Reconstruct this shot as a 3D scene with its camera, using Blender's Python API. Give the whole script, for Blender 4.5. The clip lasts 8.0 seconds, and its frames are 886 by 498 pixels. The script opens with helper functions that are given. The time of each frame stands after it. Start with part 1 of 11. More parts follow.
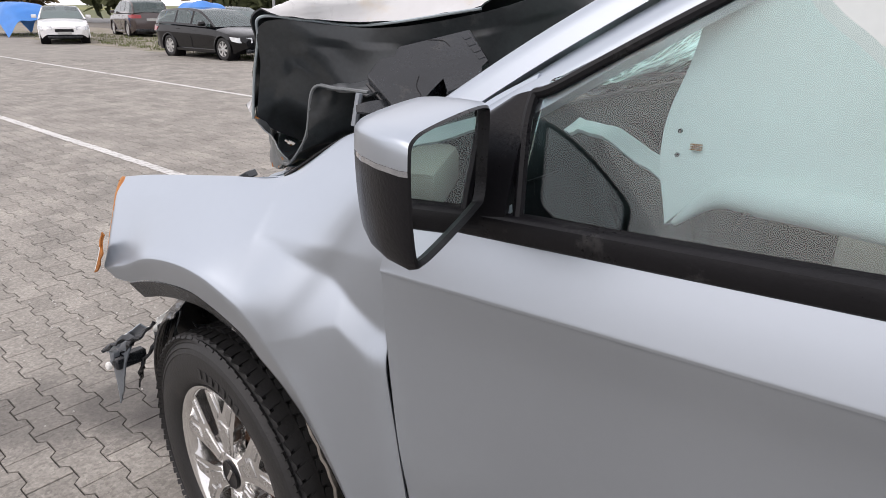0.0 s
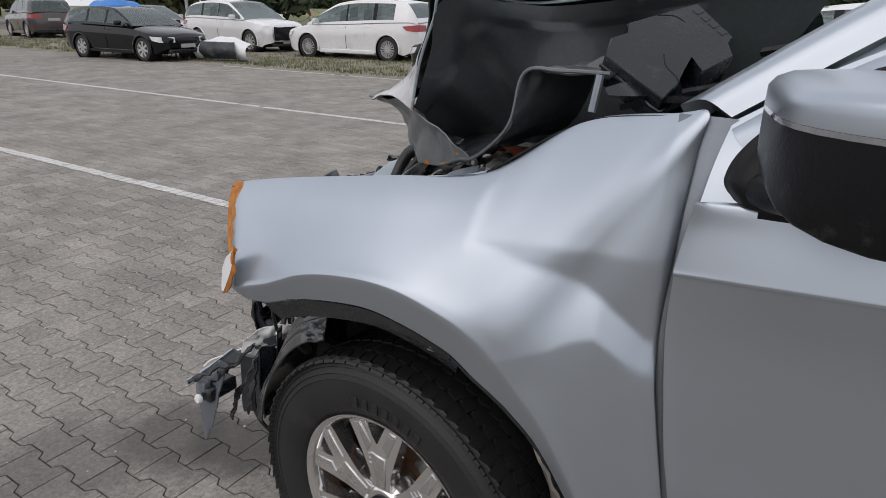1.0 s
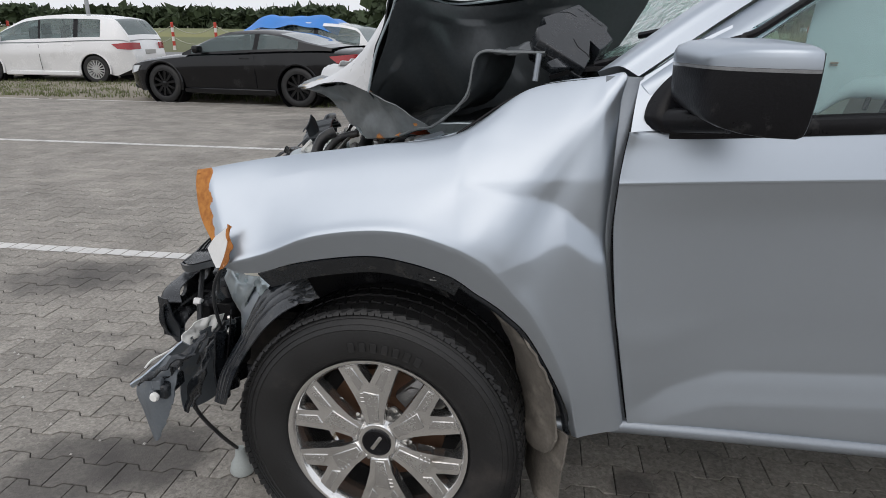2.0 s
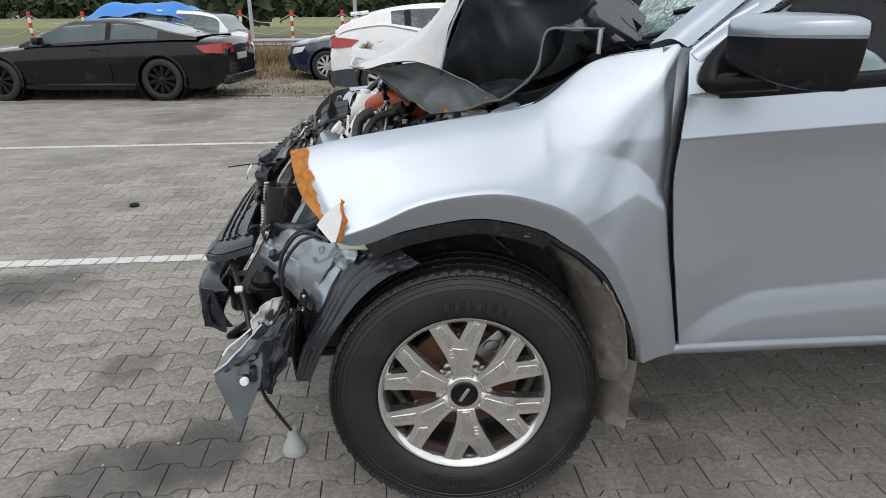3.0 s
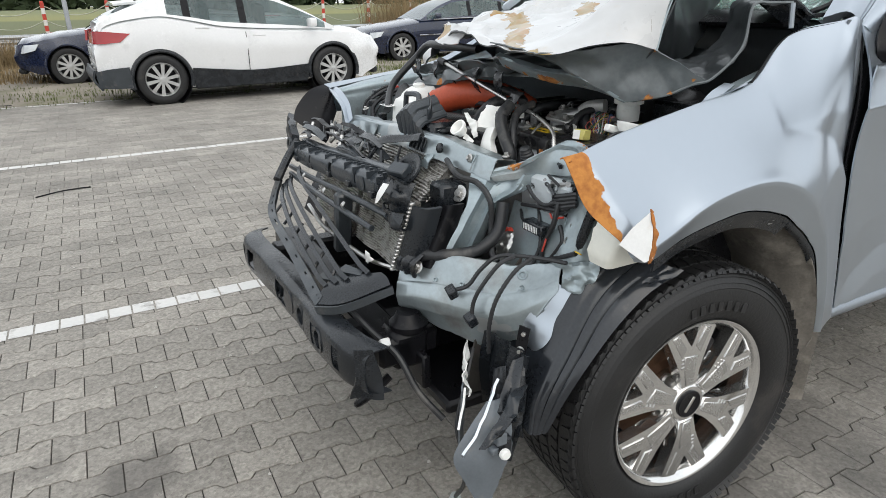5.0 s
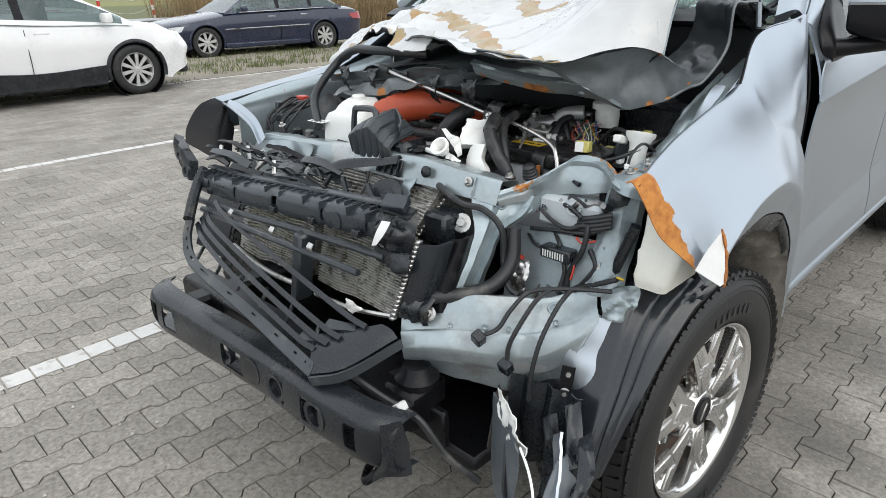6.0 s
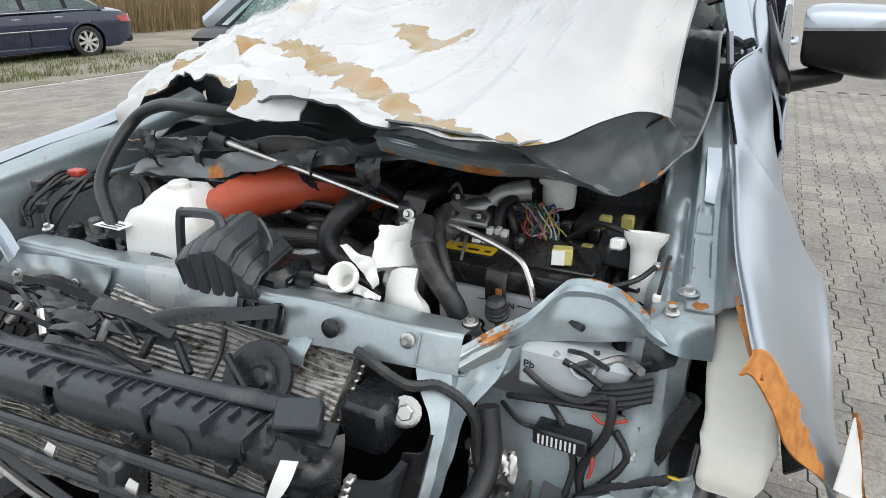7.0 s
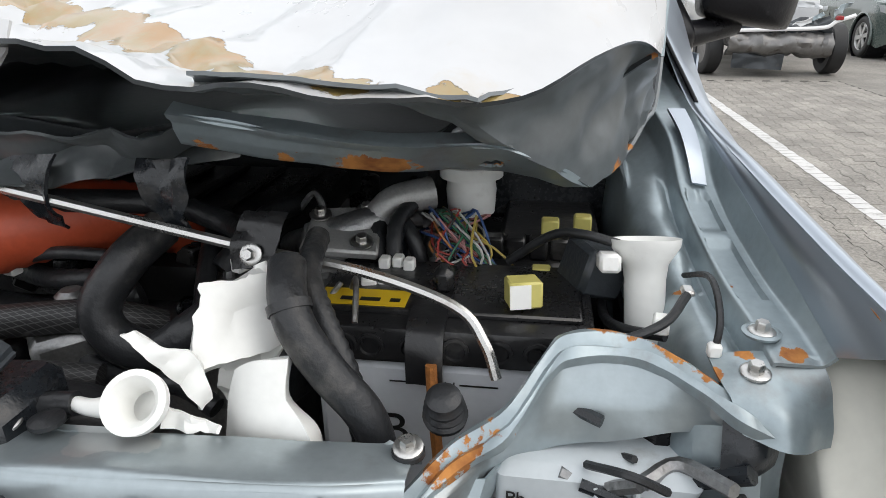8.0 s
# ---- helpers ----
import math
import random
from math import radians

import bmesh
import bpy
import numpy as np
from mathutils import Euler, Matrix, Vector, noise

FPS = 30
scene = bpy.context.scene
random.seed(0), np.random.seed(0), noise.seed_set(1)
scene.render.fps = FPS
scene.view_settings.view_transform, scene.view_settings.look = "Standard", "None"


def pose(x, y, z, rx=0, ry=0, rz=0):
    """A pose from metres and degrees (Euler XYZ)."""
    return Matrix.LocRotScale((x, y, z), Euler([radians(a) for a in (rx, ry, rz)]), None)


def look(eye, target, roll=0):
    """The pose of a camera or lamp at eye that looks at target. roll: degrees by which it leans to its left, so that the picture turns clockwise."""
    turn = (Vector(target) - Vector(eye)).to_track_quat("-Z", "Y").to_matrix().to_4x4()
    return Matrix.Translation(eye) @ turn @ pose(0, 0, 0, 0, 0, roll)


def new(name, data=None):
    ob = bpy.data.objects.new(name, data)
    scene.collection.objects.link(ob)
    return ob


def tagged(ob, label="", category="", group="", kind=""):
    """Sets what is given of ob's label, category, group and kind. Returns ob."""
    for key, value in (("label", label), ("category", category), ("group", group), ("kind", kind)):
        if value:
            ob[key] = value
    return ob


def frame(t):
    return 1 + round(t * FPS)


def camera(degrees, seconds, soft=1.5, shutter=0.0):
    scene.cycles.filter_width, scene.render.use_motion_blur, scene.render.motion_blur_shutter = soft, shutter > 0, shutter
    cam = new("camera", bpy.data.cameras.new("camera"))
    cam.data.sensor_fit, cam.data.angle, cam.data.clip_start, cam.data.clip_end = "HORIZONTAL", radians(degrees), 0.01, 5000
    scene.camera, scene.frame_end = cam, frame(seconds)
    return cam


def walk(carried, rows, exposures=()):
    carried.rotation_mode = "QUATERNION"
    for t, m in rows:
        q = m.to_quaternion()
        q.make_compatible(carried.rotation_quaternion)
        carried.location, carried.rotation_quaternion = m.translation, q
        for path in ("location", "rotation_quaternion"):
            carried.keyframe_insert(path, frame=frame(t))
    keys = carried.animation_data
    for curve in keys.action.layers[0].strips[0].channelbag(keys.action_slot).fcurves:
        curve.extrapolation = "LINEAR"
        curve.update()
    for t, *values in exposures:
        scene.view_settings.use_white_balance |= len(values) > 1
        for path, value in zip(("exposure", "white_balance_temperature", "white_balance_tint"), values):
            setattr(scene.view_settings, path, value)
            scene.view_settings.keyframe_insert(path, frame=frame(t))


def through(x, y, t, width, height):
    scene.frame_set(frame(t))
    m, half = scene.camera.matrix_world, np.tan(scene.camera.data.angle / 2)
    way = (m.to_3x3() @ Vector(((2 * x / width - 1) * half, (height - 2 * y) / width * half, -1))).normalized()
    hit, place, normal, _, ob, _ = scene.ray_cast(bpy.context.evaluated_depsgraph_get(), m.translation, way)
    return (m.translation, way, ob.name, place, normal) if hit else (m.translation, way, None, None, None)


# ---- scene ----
cam = camera(69.2, 8.0, soft=0.8)
PATH = [
    (0, (1.28, -0.664, 1.51), (0.072, 0.766, 0.808), 0.7),
    (0.5, (0.994, -0.75, 1.478), (-0.164, 0.719, 0.771), 0.4),
    (1, (0.751, -0.893, 1.463), (-0.268, 0.677, 0.758), 0.4),
    (1.5, (0.558, -1.135, 1.467), (0.0, 0.659, 0.782), 0.6),
    (1.7, (0.499, -1.239, 1.44), (0.071, 0.603, 0.789), 0.7),
    (2.8, (-0.066, -1.56, 1.399), (0.002, 0.321, 0.724), -0.3),
    (3, (-0.187, -1.553, 1.402), (-0.029, 0.317, 0.713), -0.3),
    (3.5, (-0.467, -1.395, 1.38), (-0.19, 0.454, 0.671), -0.3),
    (4, (-0.783, -1.298, 1.398), (-0.394, 0.528, 0.681), -0.4),
    (4.5, (-1.033, -1.16, 1.395), (-0.391, 0.589, 0.669), -0.8),
    (4.7, (-1.104, -1.069, 1.376), (-0.366, 0.643, 0.653), -0.8),
    (5.8, (-1.467, -0.599, 1.404), (-0.236, 0.788, 0.656), -1.1),
    (6, (-1.441, -0.485, 1.409), (-0.126, 0.82, 0.653), -1.0),
    (6.5, (-1.284, -0.189, 1.442), (0.205, 0.904, 0.674), -1.0),
    (7, (-1.061, 0.076, 1.455), (0.588, 0.906, 0.687), -0.6),
    (7.5, (-0.827, 0.212, 1.397), (0.945, 0.744, 0.636), -0.8),
    (8, (-0.705, 0.315, 1.327), (1.124, 0.603, 0.57), -0.9),
]
walk(cam, [(t, look(eye, target, roll)) for t, eye, target, roll in PATH], [(0, 0.32, 6600, 16), (0.5, 0.0, 6500, 13), (1.0, -0.32, 6400, 13), (1.5, -0.34, 6350, 12), (2.2, -0.14, 6350, 10), (3.5, 0.11, 6350, 8), (4.5, 0.22, 6400, 7), (6.0, 0.38, 6350, 7), (6.5, 0.4, 6350, 7), (8.0, 0.44, 6450, 9)])

# ---- world and light: a bright overcast day ----
world = bpy.data.worlds.new("overcast_sky")
scene.world = world
world.use_nodes = True
wn = world.node_tree.nodes
sky = wn.new("ShaderNodeTexSky")
sky.sky_type = "NISHITA"
sky.sun_disc = False
sky.sun_elevation, sky.sun_rotation = radians(48), radians(190)
sky.air_density, sky.dust_density, sky.ozone_density = 1.0, 6.0, 1.0
# a cloud cover greys the blue of the sky
cover = wn.new("ShaderNodeMix")
cover.data_type = "RGBA"
cover.inputs[0].default_value = 0.82
cover.inputs[7].default_value = (9.7, 9.85, 10.15, 1)
world.node_tree.links.new(sky.outputs[0], cover.inputs[6])
world.node_tree.links.new(cover.outputs[2], wn["Background"].inputs[0])
wn["Background"].inputs[1].default_value = 0.118
sun = new("sun", bpy.data.lights.new("sun", "SUN"))
sun.data.energy, sun.data.angle, sun.data.color = 0.5, radians(60), (1.0, 0.97, 0.93)
sun.matrix_world = look((0, 0, 0), (0.16, 0.86, -1.0))
scene.view_settings.exposure = 0.0


# ---- materials ----
def material(name, color, rough=0.5, metal=0.0, var=0.12, scale=6.0, bump=0.0, bump_scale=60.0, coat=0.0, dirt=None, dirt_amount=0.0, dirt_scale=3.0, fine=0.05, spec=0.5):
    """A surface with blotches and grain: colour varies at two scales, roughness too, with a fine relief."""
    m = bpy.data.materials.new(name)
    m.use_nodes = True
    n, l = m.node_tree.nodes, m.node_tree.links
    b = n["Principled BSDF"]
    pos = n.new("ShaderNodeTexCoord")
    big, small = n.new("ShaderNodeTexNoise"), n.new("ShaderNodeTexNoise")
    big.inputs["Scale"].default_value, big.inputs["Detail"].default_value = scale, 5
    small.inputs["Scale"].default_value, small.inputs["Detail"].default_value = scale * 22, 3
    for k in (big, small):
        l.new(pos.outputs["Object"], k.inputs["Vector"])
    mix = n.new("ShaderNodeMix")
    mix.data_type = "RGBA"
    lo = [max(0.0, c * (1 - var)) for c in color]
    hi = [min(1.0, c * (1 + var)) for c in color]
    mix.inputs[6].default_value, mix.inputs[7].default_value = (*lo, 1), (*hi, 1)
    add = n.new("ShaderNodeMath")
    add.operation = "MULTIPLY_ADD"
    add.inputs[1].default_value = 0.35
    l.new(small.outputs[0], add.inputs[0])
    half = n.new("ShaderNodeMath")
    half.operation = "MULTIPLY"
    half.inputs[1].default_value = 0.65
    l.new(big.outputs[0], half.inputs[0])
    l.new(half.outputs[0], add.inputs[2])
    wide = n.new("ShaderNodeMapRange")
    wide.inputs[1].default_value, wide.inputs[2].default_value = 0.33, 0.67
    l.new(add.outputs[0], wide.inputs[0])
    l.new(wide.outputs[0], mix.inputs[0])
    out = mix.outputs[2]
    if dirt:
        d = n.new("ShaderNodeTexNoise")
        d.inputs["Scale"].default_value, d.inputs["Detail"].default_value, d.inputs["Roughness"].default_value = dirt_scale, 8, 0.65
        l.new(pos.outputs["Object"], d.inputs["Vector"])
        ramp = n.new("ShaderNodeValToRGB")
        ramp.color_ramp.elements[0].position, ramp.color_ramp.elements[1].position = 0.62 - 0.3 * dirt_amount, 0.78 - 0.3 * dirt_amount
        l.new(d.outputs[0], ramp.inputs[0])
        over = n.new("ShaderNodeMix")
        over.data_type = "RGBA"
        over.inputs[7].default_value = (*dirt, 1)
        l.new(ramp.outputs[0], over.inputs[0])
        l.new(out, over.inputs[6])
        out = over.outputs[2]
    l.new(out, b.inputs["Base Color"])
    rr = n.new("ShaderNodeMapRange")
    rr.inputs[3].default_value, rr.inputs[4].default_value = max(0.02, rough - fine), min(1.0, rough + fine)
    l.new(wide.outputs[0], rr.inputs[0])
    l.new(rr.outputs[0], b.inputs["Roughness"])
    b.inputs["Metallic"].default_value = metal
    b.inputs["Specular IOR Level"].default_value = spec
    b.inputs["Coat Weight"].default_value = coat
    b.inputs["Coat Roughness"].default_value = 0.06
    if bump:
        bn, bp = n.new("ShaderNodeTexNoise"), n.new("ShaderNodeBump")
        bn.inputs["Scale"].default_value, bn.inputs["Detail"].default_value = bump_scale, 4
        l.new(pos.outputs["Object"], bn.inputs["Vector"])
        bp.inputs["Strength"].default_value, bp.inputs["Distance"].default_value = bump, 0.004
        l.new(bn.outputs[0], bp.inputs["Height"])
        l.new(bp.outputs[0], b.inputs["Normal"])
    return m


def glass(name, tint, rough=0.01, through=1.0):
    m = bpy.data.materials.new(name)
    m.use_nodes = True
    b = m.node_tree.nodes["Principled BSDF"]
    b.inputs["Base Color"].default_value = (*tint, 1)
    b.inputs["Roughness"].default_value = rough
    b.inputs["Transmission Weight"].default_value = through
    b.inputs["IOR"].default_value = 1.45
    return m


def thin_pane(name, tint):
    """A thin flat pane: light goes straight through, tinted, with a clear reflection."""
    m = bpy.data.materials.new(name)
    m.use_nodes = True
    n, l = m.node_tree.nodes, m.node_tree.links
    clear, gloss, both, edge = (n.new("ShaderNode" + k) for k in ("BsdfTransparent", "BsdfGlossy", "MixShader", "Fresnel"))
    clear.inputs[0].default_value = (*tint, 1)
    gloss.inputs["Roughness"].default_value = 0.0
    edge.inputs[0].default_value = 1.5
    l.new(edge.outputs[0], both.inputs[0])
    l.new(clear.outputs[0], both.inputs[1])
    l.new(gloss.outputs[0], both.inputs[2])
    l.new(both.outputs[0], n["Material Output"].inputs["Surface"])
    return m


silver = material("silver_paint", (0.432, 0.477, 0.530), 0.33, 0.86, 0.012, 2.0, 0.0, coat=0.22, fine=0.0)
silver.node_tree.nodes["Principled BSDF"].inputs["Coat Roughness"].default_value = 0.22
silver_inner = material("silver_inner_paint", (0.34, 0.40, 0.425), 0.38, 0.5, 0.16, 5.0, 0.25, 26, coat=0.25, dirt=(0.25, 0.25, 0.24), dirt_amount=0.16, dirt_scale=11)
primer = material("dark_primer", (0.032, 0.037, 0.040), 0.34, 0.15, 0.3, 5.0, 0.15, 25, coat=0.3, dirt=(0.14, 0.14, 0.135), dirt_amount=0.03, dirt_scale=4)
primer_grey = material("grey_green_primer", (0.120, 0.133, 0.138), 0.36, 0.1, 0.25, 4.0, 0.15, 20, coat=0.25, dirt=(0.22, 0.21, 0.19), dirt_amount=0.04, dirt_scale=5)
rust = material("surface_rust", (0.36, 0.135, 0.03), 0.85, 0.0, 0.45, 14.0, 0.9, 90)
black_plastic = material("black_plastic", (0.014, 0.0165, 0.020), 0.27, 0.0, 0.35, 8.0, 0.18, 120, dirt=(0.06, 0.057, 0.052), dirt_amount=0.10, dirt_scale=14)
grey_plastic = material("dusty_grey_plastic", (0.036, 0.042, 0.048), 0.33, 0.0, 0.3, 7.0, 0.25, 150, dirt=(0.12, 0.115, 0.105), dirt_amount=0.17, dirt_scale=6)
trim_black = material("satin_black_trim", (0.008, 0.008, 0.0095), 0.30, 0.0, 0.2, 10.0, 0.12, 200, dirt=(0.055, 0.055, 0.055), dirt_amount=0.06, dirt_scale=14, spec=0.2)
rubber = material("tyre_rubber", (0.012, 0.012, 0.0125), 0.52, 0.0, 0.3, 9.0, 0.3, 130, dirt=(0.042, 0.037, 0.034), dirt_amount=0.14, dirt_scale=5)
hose_rubber = material("hose_rubber", (0.020, 0.021, 0.023), 0.40, 0.0, 0.3, 12.0, 0.25, 160, dirt=(0.10, 0.095, 0.088), dirt_amount=0.12, dirt_scale=9)
alloy = material("machined_alloy", (0.76, 0.755, 0.745), 0.12, 0.95, 0.08, 9.0, 0.04, 80, dirt=(0.26, 0.23, 0.20), dirt_amount=0.10, dirt_scale=9)
dark_alloy = material("dull_alloy", (0.22, 0.215, 0.21), 0.42, 0.8, 0.25, 8.0, 0.3, 70, dirt=(0.10, 0.085, 0.07), dirt_amount=0.25, dirt_scale=8)
cast_metal = material("cast_metal", (0.33, 0.33, 0.33), 0.42, 0.85, 0.3, 12.0, 0.5, 70, dirt=(0.07, 0.065, 0.06), dirt_amount=0.3, dirt_scale=9)
steel = material("bright_steel", (0.58, 0.57, 0.55), 0.3, 0.95, 0.15, 20.0, 0.1, 120, dirt=(0.25, 0.2, 0.15), dirt_amount=0.15, dirt_scale=14)
rusty_disc = material("rusty_brake_disc", (0.16, 0.085, 0.05), 0.7, 0.4, 0.35, 12.0, 0.4, 60)
brushed_alloy = material("brushed_alloy", (0.60, 0.595, 0.585), 0.26, 0.9, 0.15, 12.0, 0.1, 90)
white_plastic = material("white_plastic", (0.84, 0.84, 0.81), 0.38, 0.0, 0.05, 5.0, 0.1, 30, dirt=(0.42, 0.38, 0.32), dirt_amount=0.10, dirt_scale=5)
foam = material("aged_white_foam", (0.78, 0.765, 0.69), 0.8, 0.0, 0.06, 4.0, 0.3, 20, dirt=(0.50, 0.45, 0.33), dirt_amount=0.2, dirt_scale=3)
orange_rubber = material("orange_silicone", (0.50, 0.085, 0.035), 0.45, 0.0, 0.15, 6.0, 0.15, 90, dirt=(0.2, 0.06, 0.04), dirt_amount=0.12, dirt_scale=8)
yellow_plastic = material("yellow_plastic", (0.58, 0.52, 0.16), 0.4, 0.0, 0.1)
red_plastic = material("red_plastic", (0.48, 0.05, 0.03), 0.4, 0.0, 0.15)
battery_black = material("battery_black", (0.014, 0.014, 0.015), 0.30, 0.0, 0.3, 9.0, 0.2, 90, dirt=(0.13, 0.125, 0.115), dirt_amount=0.2, dirt_scale=9)
battery_case = material("battery_case", (0.66, 0.68, 0.71), 0.4, 0.0, 0.06, 5.0, 0.1, 40, dirt=(0.3, 0.28, 0.25), dirt_amount=0.1, dirt_scale=6)
ink = material("black_ink", (0.012, 0.012, 0.012), 0.5)
label_yellow = material("yellow_label", (0.72, 0.48, 0.02), 0.4, 0.0, 0.05)
paper = material("white_label", (0.76, 0.76, 0.75), 0.5, 0.0, 0.04)
airbag = material("airbag_cloth", (0.58, 0.62, 0.615), 0.85, 0.0, 0.06, 3.0)
seat_cloth = material("beige_cloth", (0.36, 0.32, 0.28), 0.85, 0.0, 0.1, 6.0, 0.3, 200)
dark_cloth = material("dark_interior", (0.018, 0.019, 0.021), 0.85, 0.0, 0.2, 8.0, spec=0.15)
liner_grey = material("muddy_arch_liner", (0.13, 0.117, 0.10), 0.75, 0.0, 0.35, 6.0, 0.6, 45, dirt=(0.27, 0.245, 0.21), dirt_amount=0.34, dirt_scale=7)
window_glass = thin_pane("tinted_window_glass", (0.865, 0.955, 0.96))
mirror_glass = material("mirror_glass", (0.86, 0.88, 0.87), 0.02, 1.0, 0.0, fine=0.0)


def rusting(name, base, spots, size=26.0):
    """A copy of a painted surface with rust where the paint has broken: spots are (place, reach, weight)."""
    m = base.copy()
    m.name = name
    n, l = m.node_tree.nodes, m.node_tree.links
    b = n["Principled BSDF"]
    tc, tx, tone, ramp = (n.new("ShaderNode" + k) for k in ("TexCoord", "TexNoise", "TexNoise", "ValToRGB"))
    tx.inputs["Scale"].default_value, tx.inputs["Detail"].default_value, tx.inputs["Roughness"].default_value = size, 7, 0.6
    tone.inputs["Scale"].default_value, tone.inputs["Detail"].default_value = 55, 6
    for k in (tx, tone):
        l.new(tc.outputs["Object"], k.inputs["Vector"])
    total = tx.outputs[0]
    for place_, reach, weight in spots:
        d, mr, ad = n.new("ShaderNodeVectorMath"), n.new("ShaderNodeMapRange"), n.new("ShaderNodeMath")
        d.operation = "DISTANCE"
        d.inputs[1].default_value = place_
        l.new(tc.outputs["Object"], d.inputs[0])
        mr.inputs[2].default_value, mr.inputs[3].default_value, mr.inputs[4].default_value = reach, weight, 0
        l.new(d.outputs["Value"], mr.inputs[0])
        l.new(total, ad.inputs[0])
        l.new(mr.outputs[0], ad.inputs[1])
        total = ad.outputs[0]
    edge = n.new("ShaderNodeMapRange")
    edge.inputs[1].default_value, edge.inputs[2].default_value = 0.70, 0.725
    l.new(total, edge.inputs[0])
    ramp.color_ramp.elements[0].color, ramp.color_ramp.elements[1].color = (0.24, 0.08, 0.02, 1), (0.52, 0.22, 0.055, 1)
    ramp.color_ramp.elements[0].position, ramp.color_ramp.elements[1].position = 0.34, 0.62
    l.new(tone.outputs[0], ramp.inputs[0])
    mx = n.new("ShaderNodeMix")
    mx.data_type = "RGBA"
    l.new(edge.outputs[0], mx.inputs[0])
    l.new(b.inputs["Base Color"].links[0].from_socket, mx.inputs[6])
    l.new(ramp.outputs[0], mx.inputs[7])
    l.new(mx.outputs[2], b.inputs["Base Color"])
    for key, bare in (("Metallic", 0.0), ("Roughness", 0.85), ("Coat Weight", 0.0)):
        k = n.new("ShaderNodeMix")
        l.new(edge.outputs[0], k.inputs[0])
        k.inputs[2].default_value, k.inputs[3].default_value = b.inputs[key].default_value, bare
        if b.inputs[key].links:
            l.new(b.inputs[key].links[0].from_socket, k.inputs[2])
        l.new(k.outputs[0], b.inputs[key])
    return m


rusty_silver = rusting("rusting_silver_paint", silver_inner, (((-0.316, 0.373, 1.0), 0.055, 0.36), ((-0.345, 0.395, 1.0), 0.03, 0.28), ((-0.214, 0.275, 1.058), 0.022, 0.36), ((-0.210, 0.250, 1.056), 0.022, 0.40), ((-0.212, 0.225, 1.054), 0.022, 0.40), ((-0.225, 0.200, 1.048), 0.022, 0.40), ((-0.245, 0.175, 1.040), 0.020, 0.38), ((-0.228, 0.150, 1.052), 0.016, 0.34), ((-0.236, 0.115, 1.056), 0.018, 0.34), ((-0.10, 0.18, 1.06), 0.026, 0.36), ((-0.30, 0.088, 1.09), 0.035, 0.36), ((-0.405, 0.476, 0.955), 0.025, 0.30), ((-0.432, 0.474, 0.915), 0.03, 0.34), ((-0.458, 0.466, 0.855), 0.03, 0.34), ((-0.42, 0.80, 1.0), 0.03, 0.26), ((-0.365, 0.10, 0.845), 0.03, 0.24), ((0.20, 0.106, 1.18), 0.025, 0.4)))
rusty_primer = rusting("rusting_grey_primer", primer_grey, (((-0.165, 0.475, 1.175), 0.045, 0.36), ((-0.165, 0.430, 1.172), 0.035, 0.34), ((-0.190, 0.60, 1.202), 0.028, 0.34), ((-0.180, 0.54, 1.192), 0.026, 0.34), ((-0.11, 0.365, 1.180), 0.026, 0.36), ((-0.085, 0.325, 1.165), 0.022, 0.36), ((-0.02, 0.242, 1.146), 0.026, 0.36), ((0.03, 0.214, 1.158), 0.022, 0.34), ((0.08, 0.190, 1.185), 0.022, 0.30), ((-0.04, 0.208, 1.262), 0.02, 0.34), ((-0.21, 0.98, 1.13), 0.05, 0.30), ((-0.17, 1.28, 1.14), 0.05, 0.3)))
rusty_frame = rusting("rusting_frame_paint", silver_inner, (((-0.165, 0.475, 1.175), 0.045, 0.36), ((-0.165, 0.430, 1.172), 0.035, 0.34), ((-0.190, 0.60, 1.202), 0.028, 0.34), ((-0.180, 0.54, 1.192), 0.026, 0.34), ((-0.11, 0.365, 1.180), 0.026, 0.36), ((-0.085, 0.325, 1.165), 0.022, 0.36), ((-0.02, 0.242, 1.146), 0.026, 0.36), ((0.03, 0.214, 1.158), 0.022, 0.34), ((0.08, 0.190, 1.185), 0.022, 0.30), ((-0.04, 0.208, 1.262), 0.02, 0.34), ((-0.21, 0.98, 1.13), 0.05, 0.30), ((-0.17, 1.28, 1.14), 0.05, 0.3)))


# ---- mesh tools ----
def part(name, bm, mat, parent=None, label="", angle=40, thing=False):
    """Links a bmesh as one mesh object, under a thing or a part."""
    me = bpy.data.meshes.new(name)
    bmesh.ops.remove_doubles(bm, verts=bm.verts, dist=1e-6)
    bmesh.ops.recalc_face_normals(bm, faces=bm.faces) if not thing else None
    bm.to_mesh(me)
    bm.free()
    for m in mat if isinstance(mat, (list, tuple)) else [mat]:
        me.materials.append(m)
    me.shade_smooth()
    me.set_sharp_from_angle(angle=radians(angle))
    ob = new(name, me)
    if parent:
        ob.parent = parent
    if label:
        tagged(ob, label)
    return ob


def thing(name, label, category, m=None, group="", kind=""):
    ob = new(name)
    ob.empty_display_size = 0.1
    if m is not None:
        ob.matrix_basis = m
    return tagged(ob, label, category, group, kind)


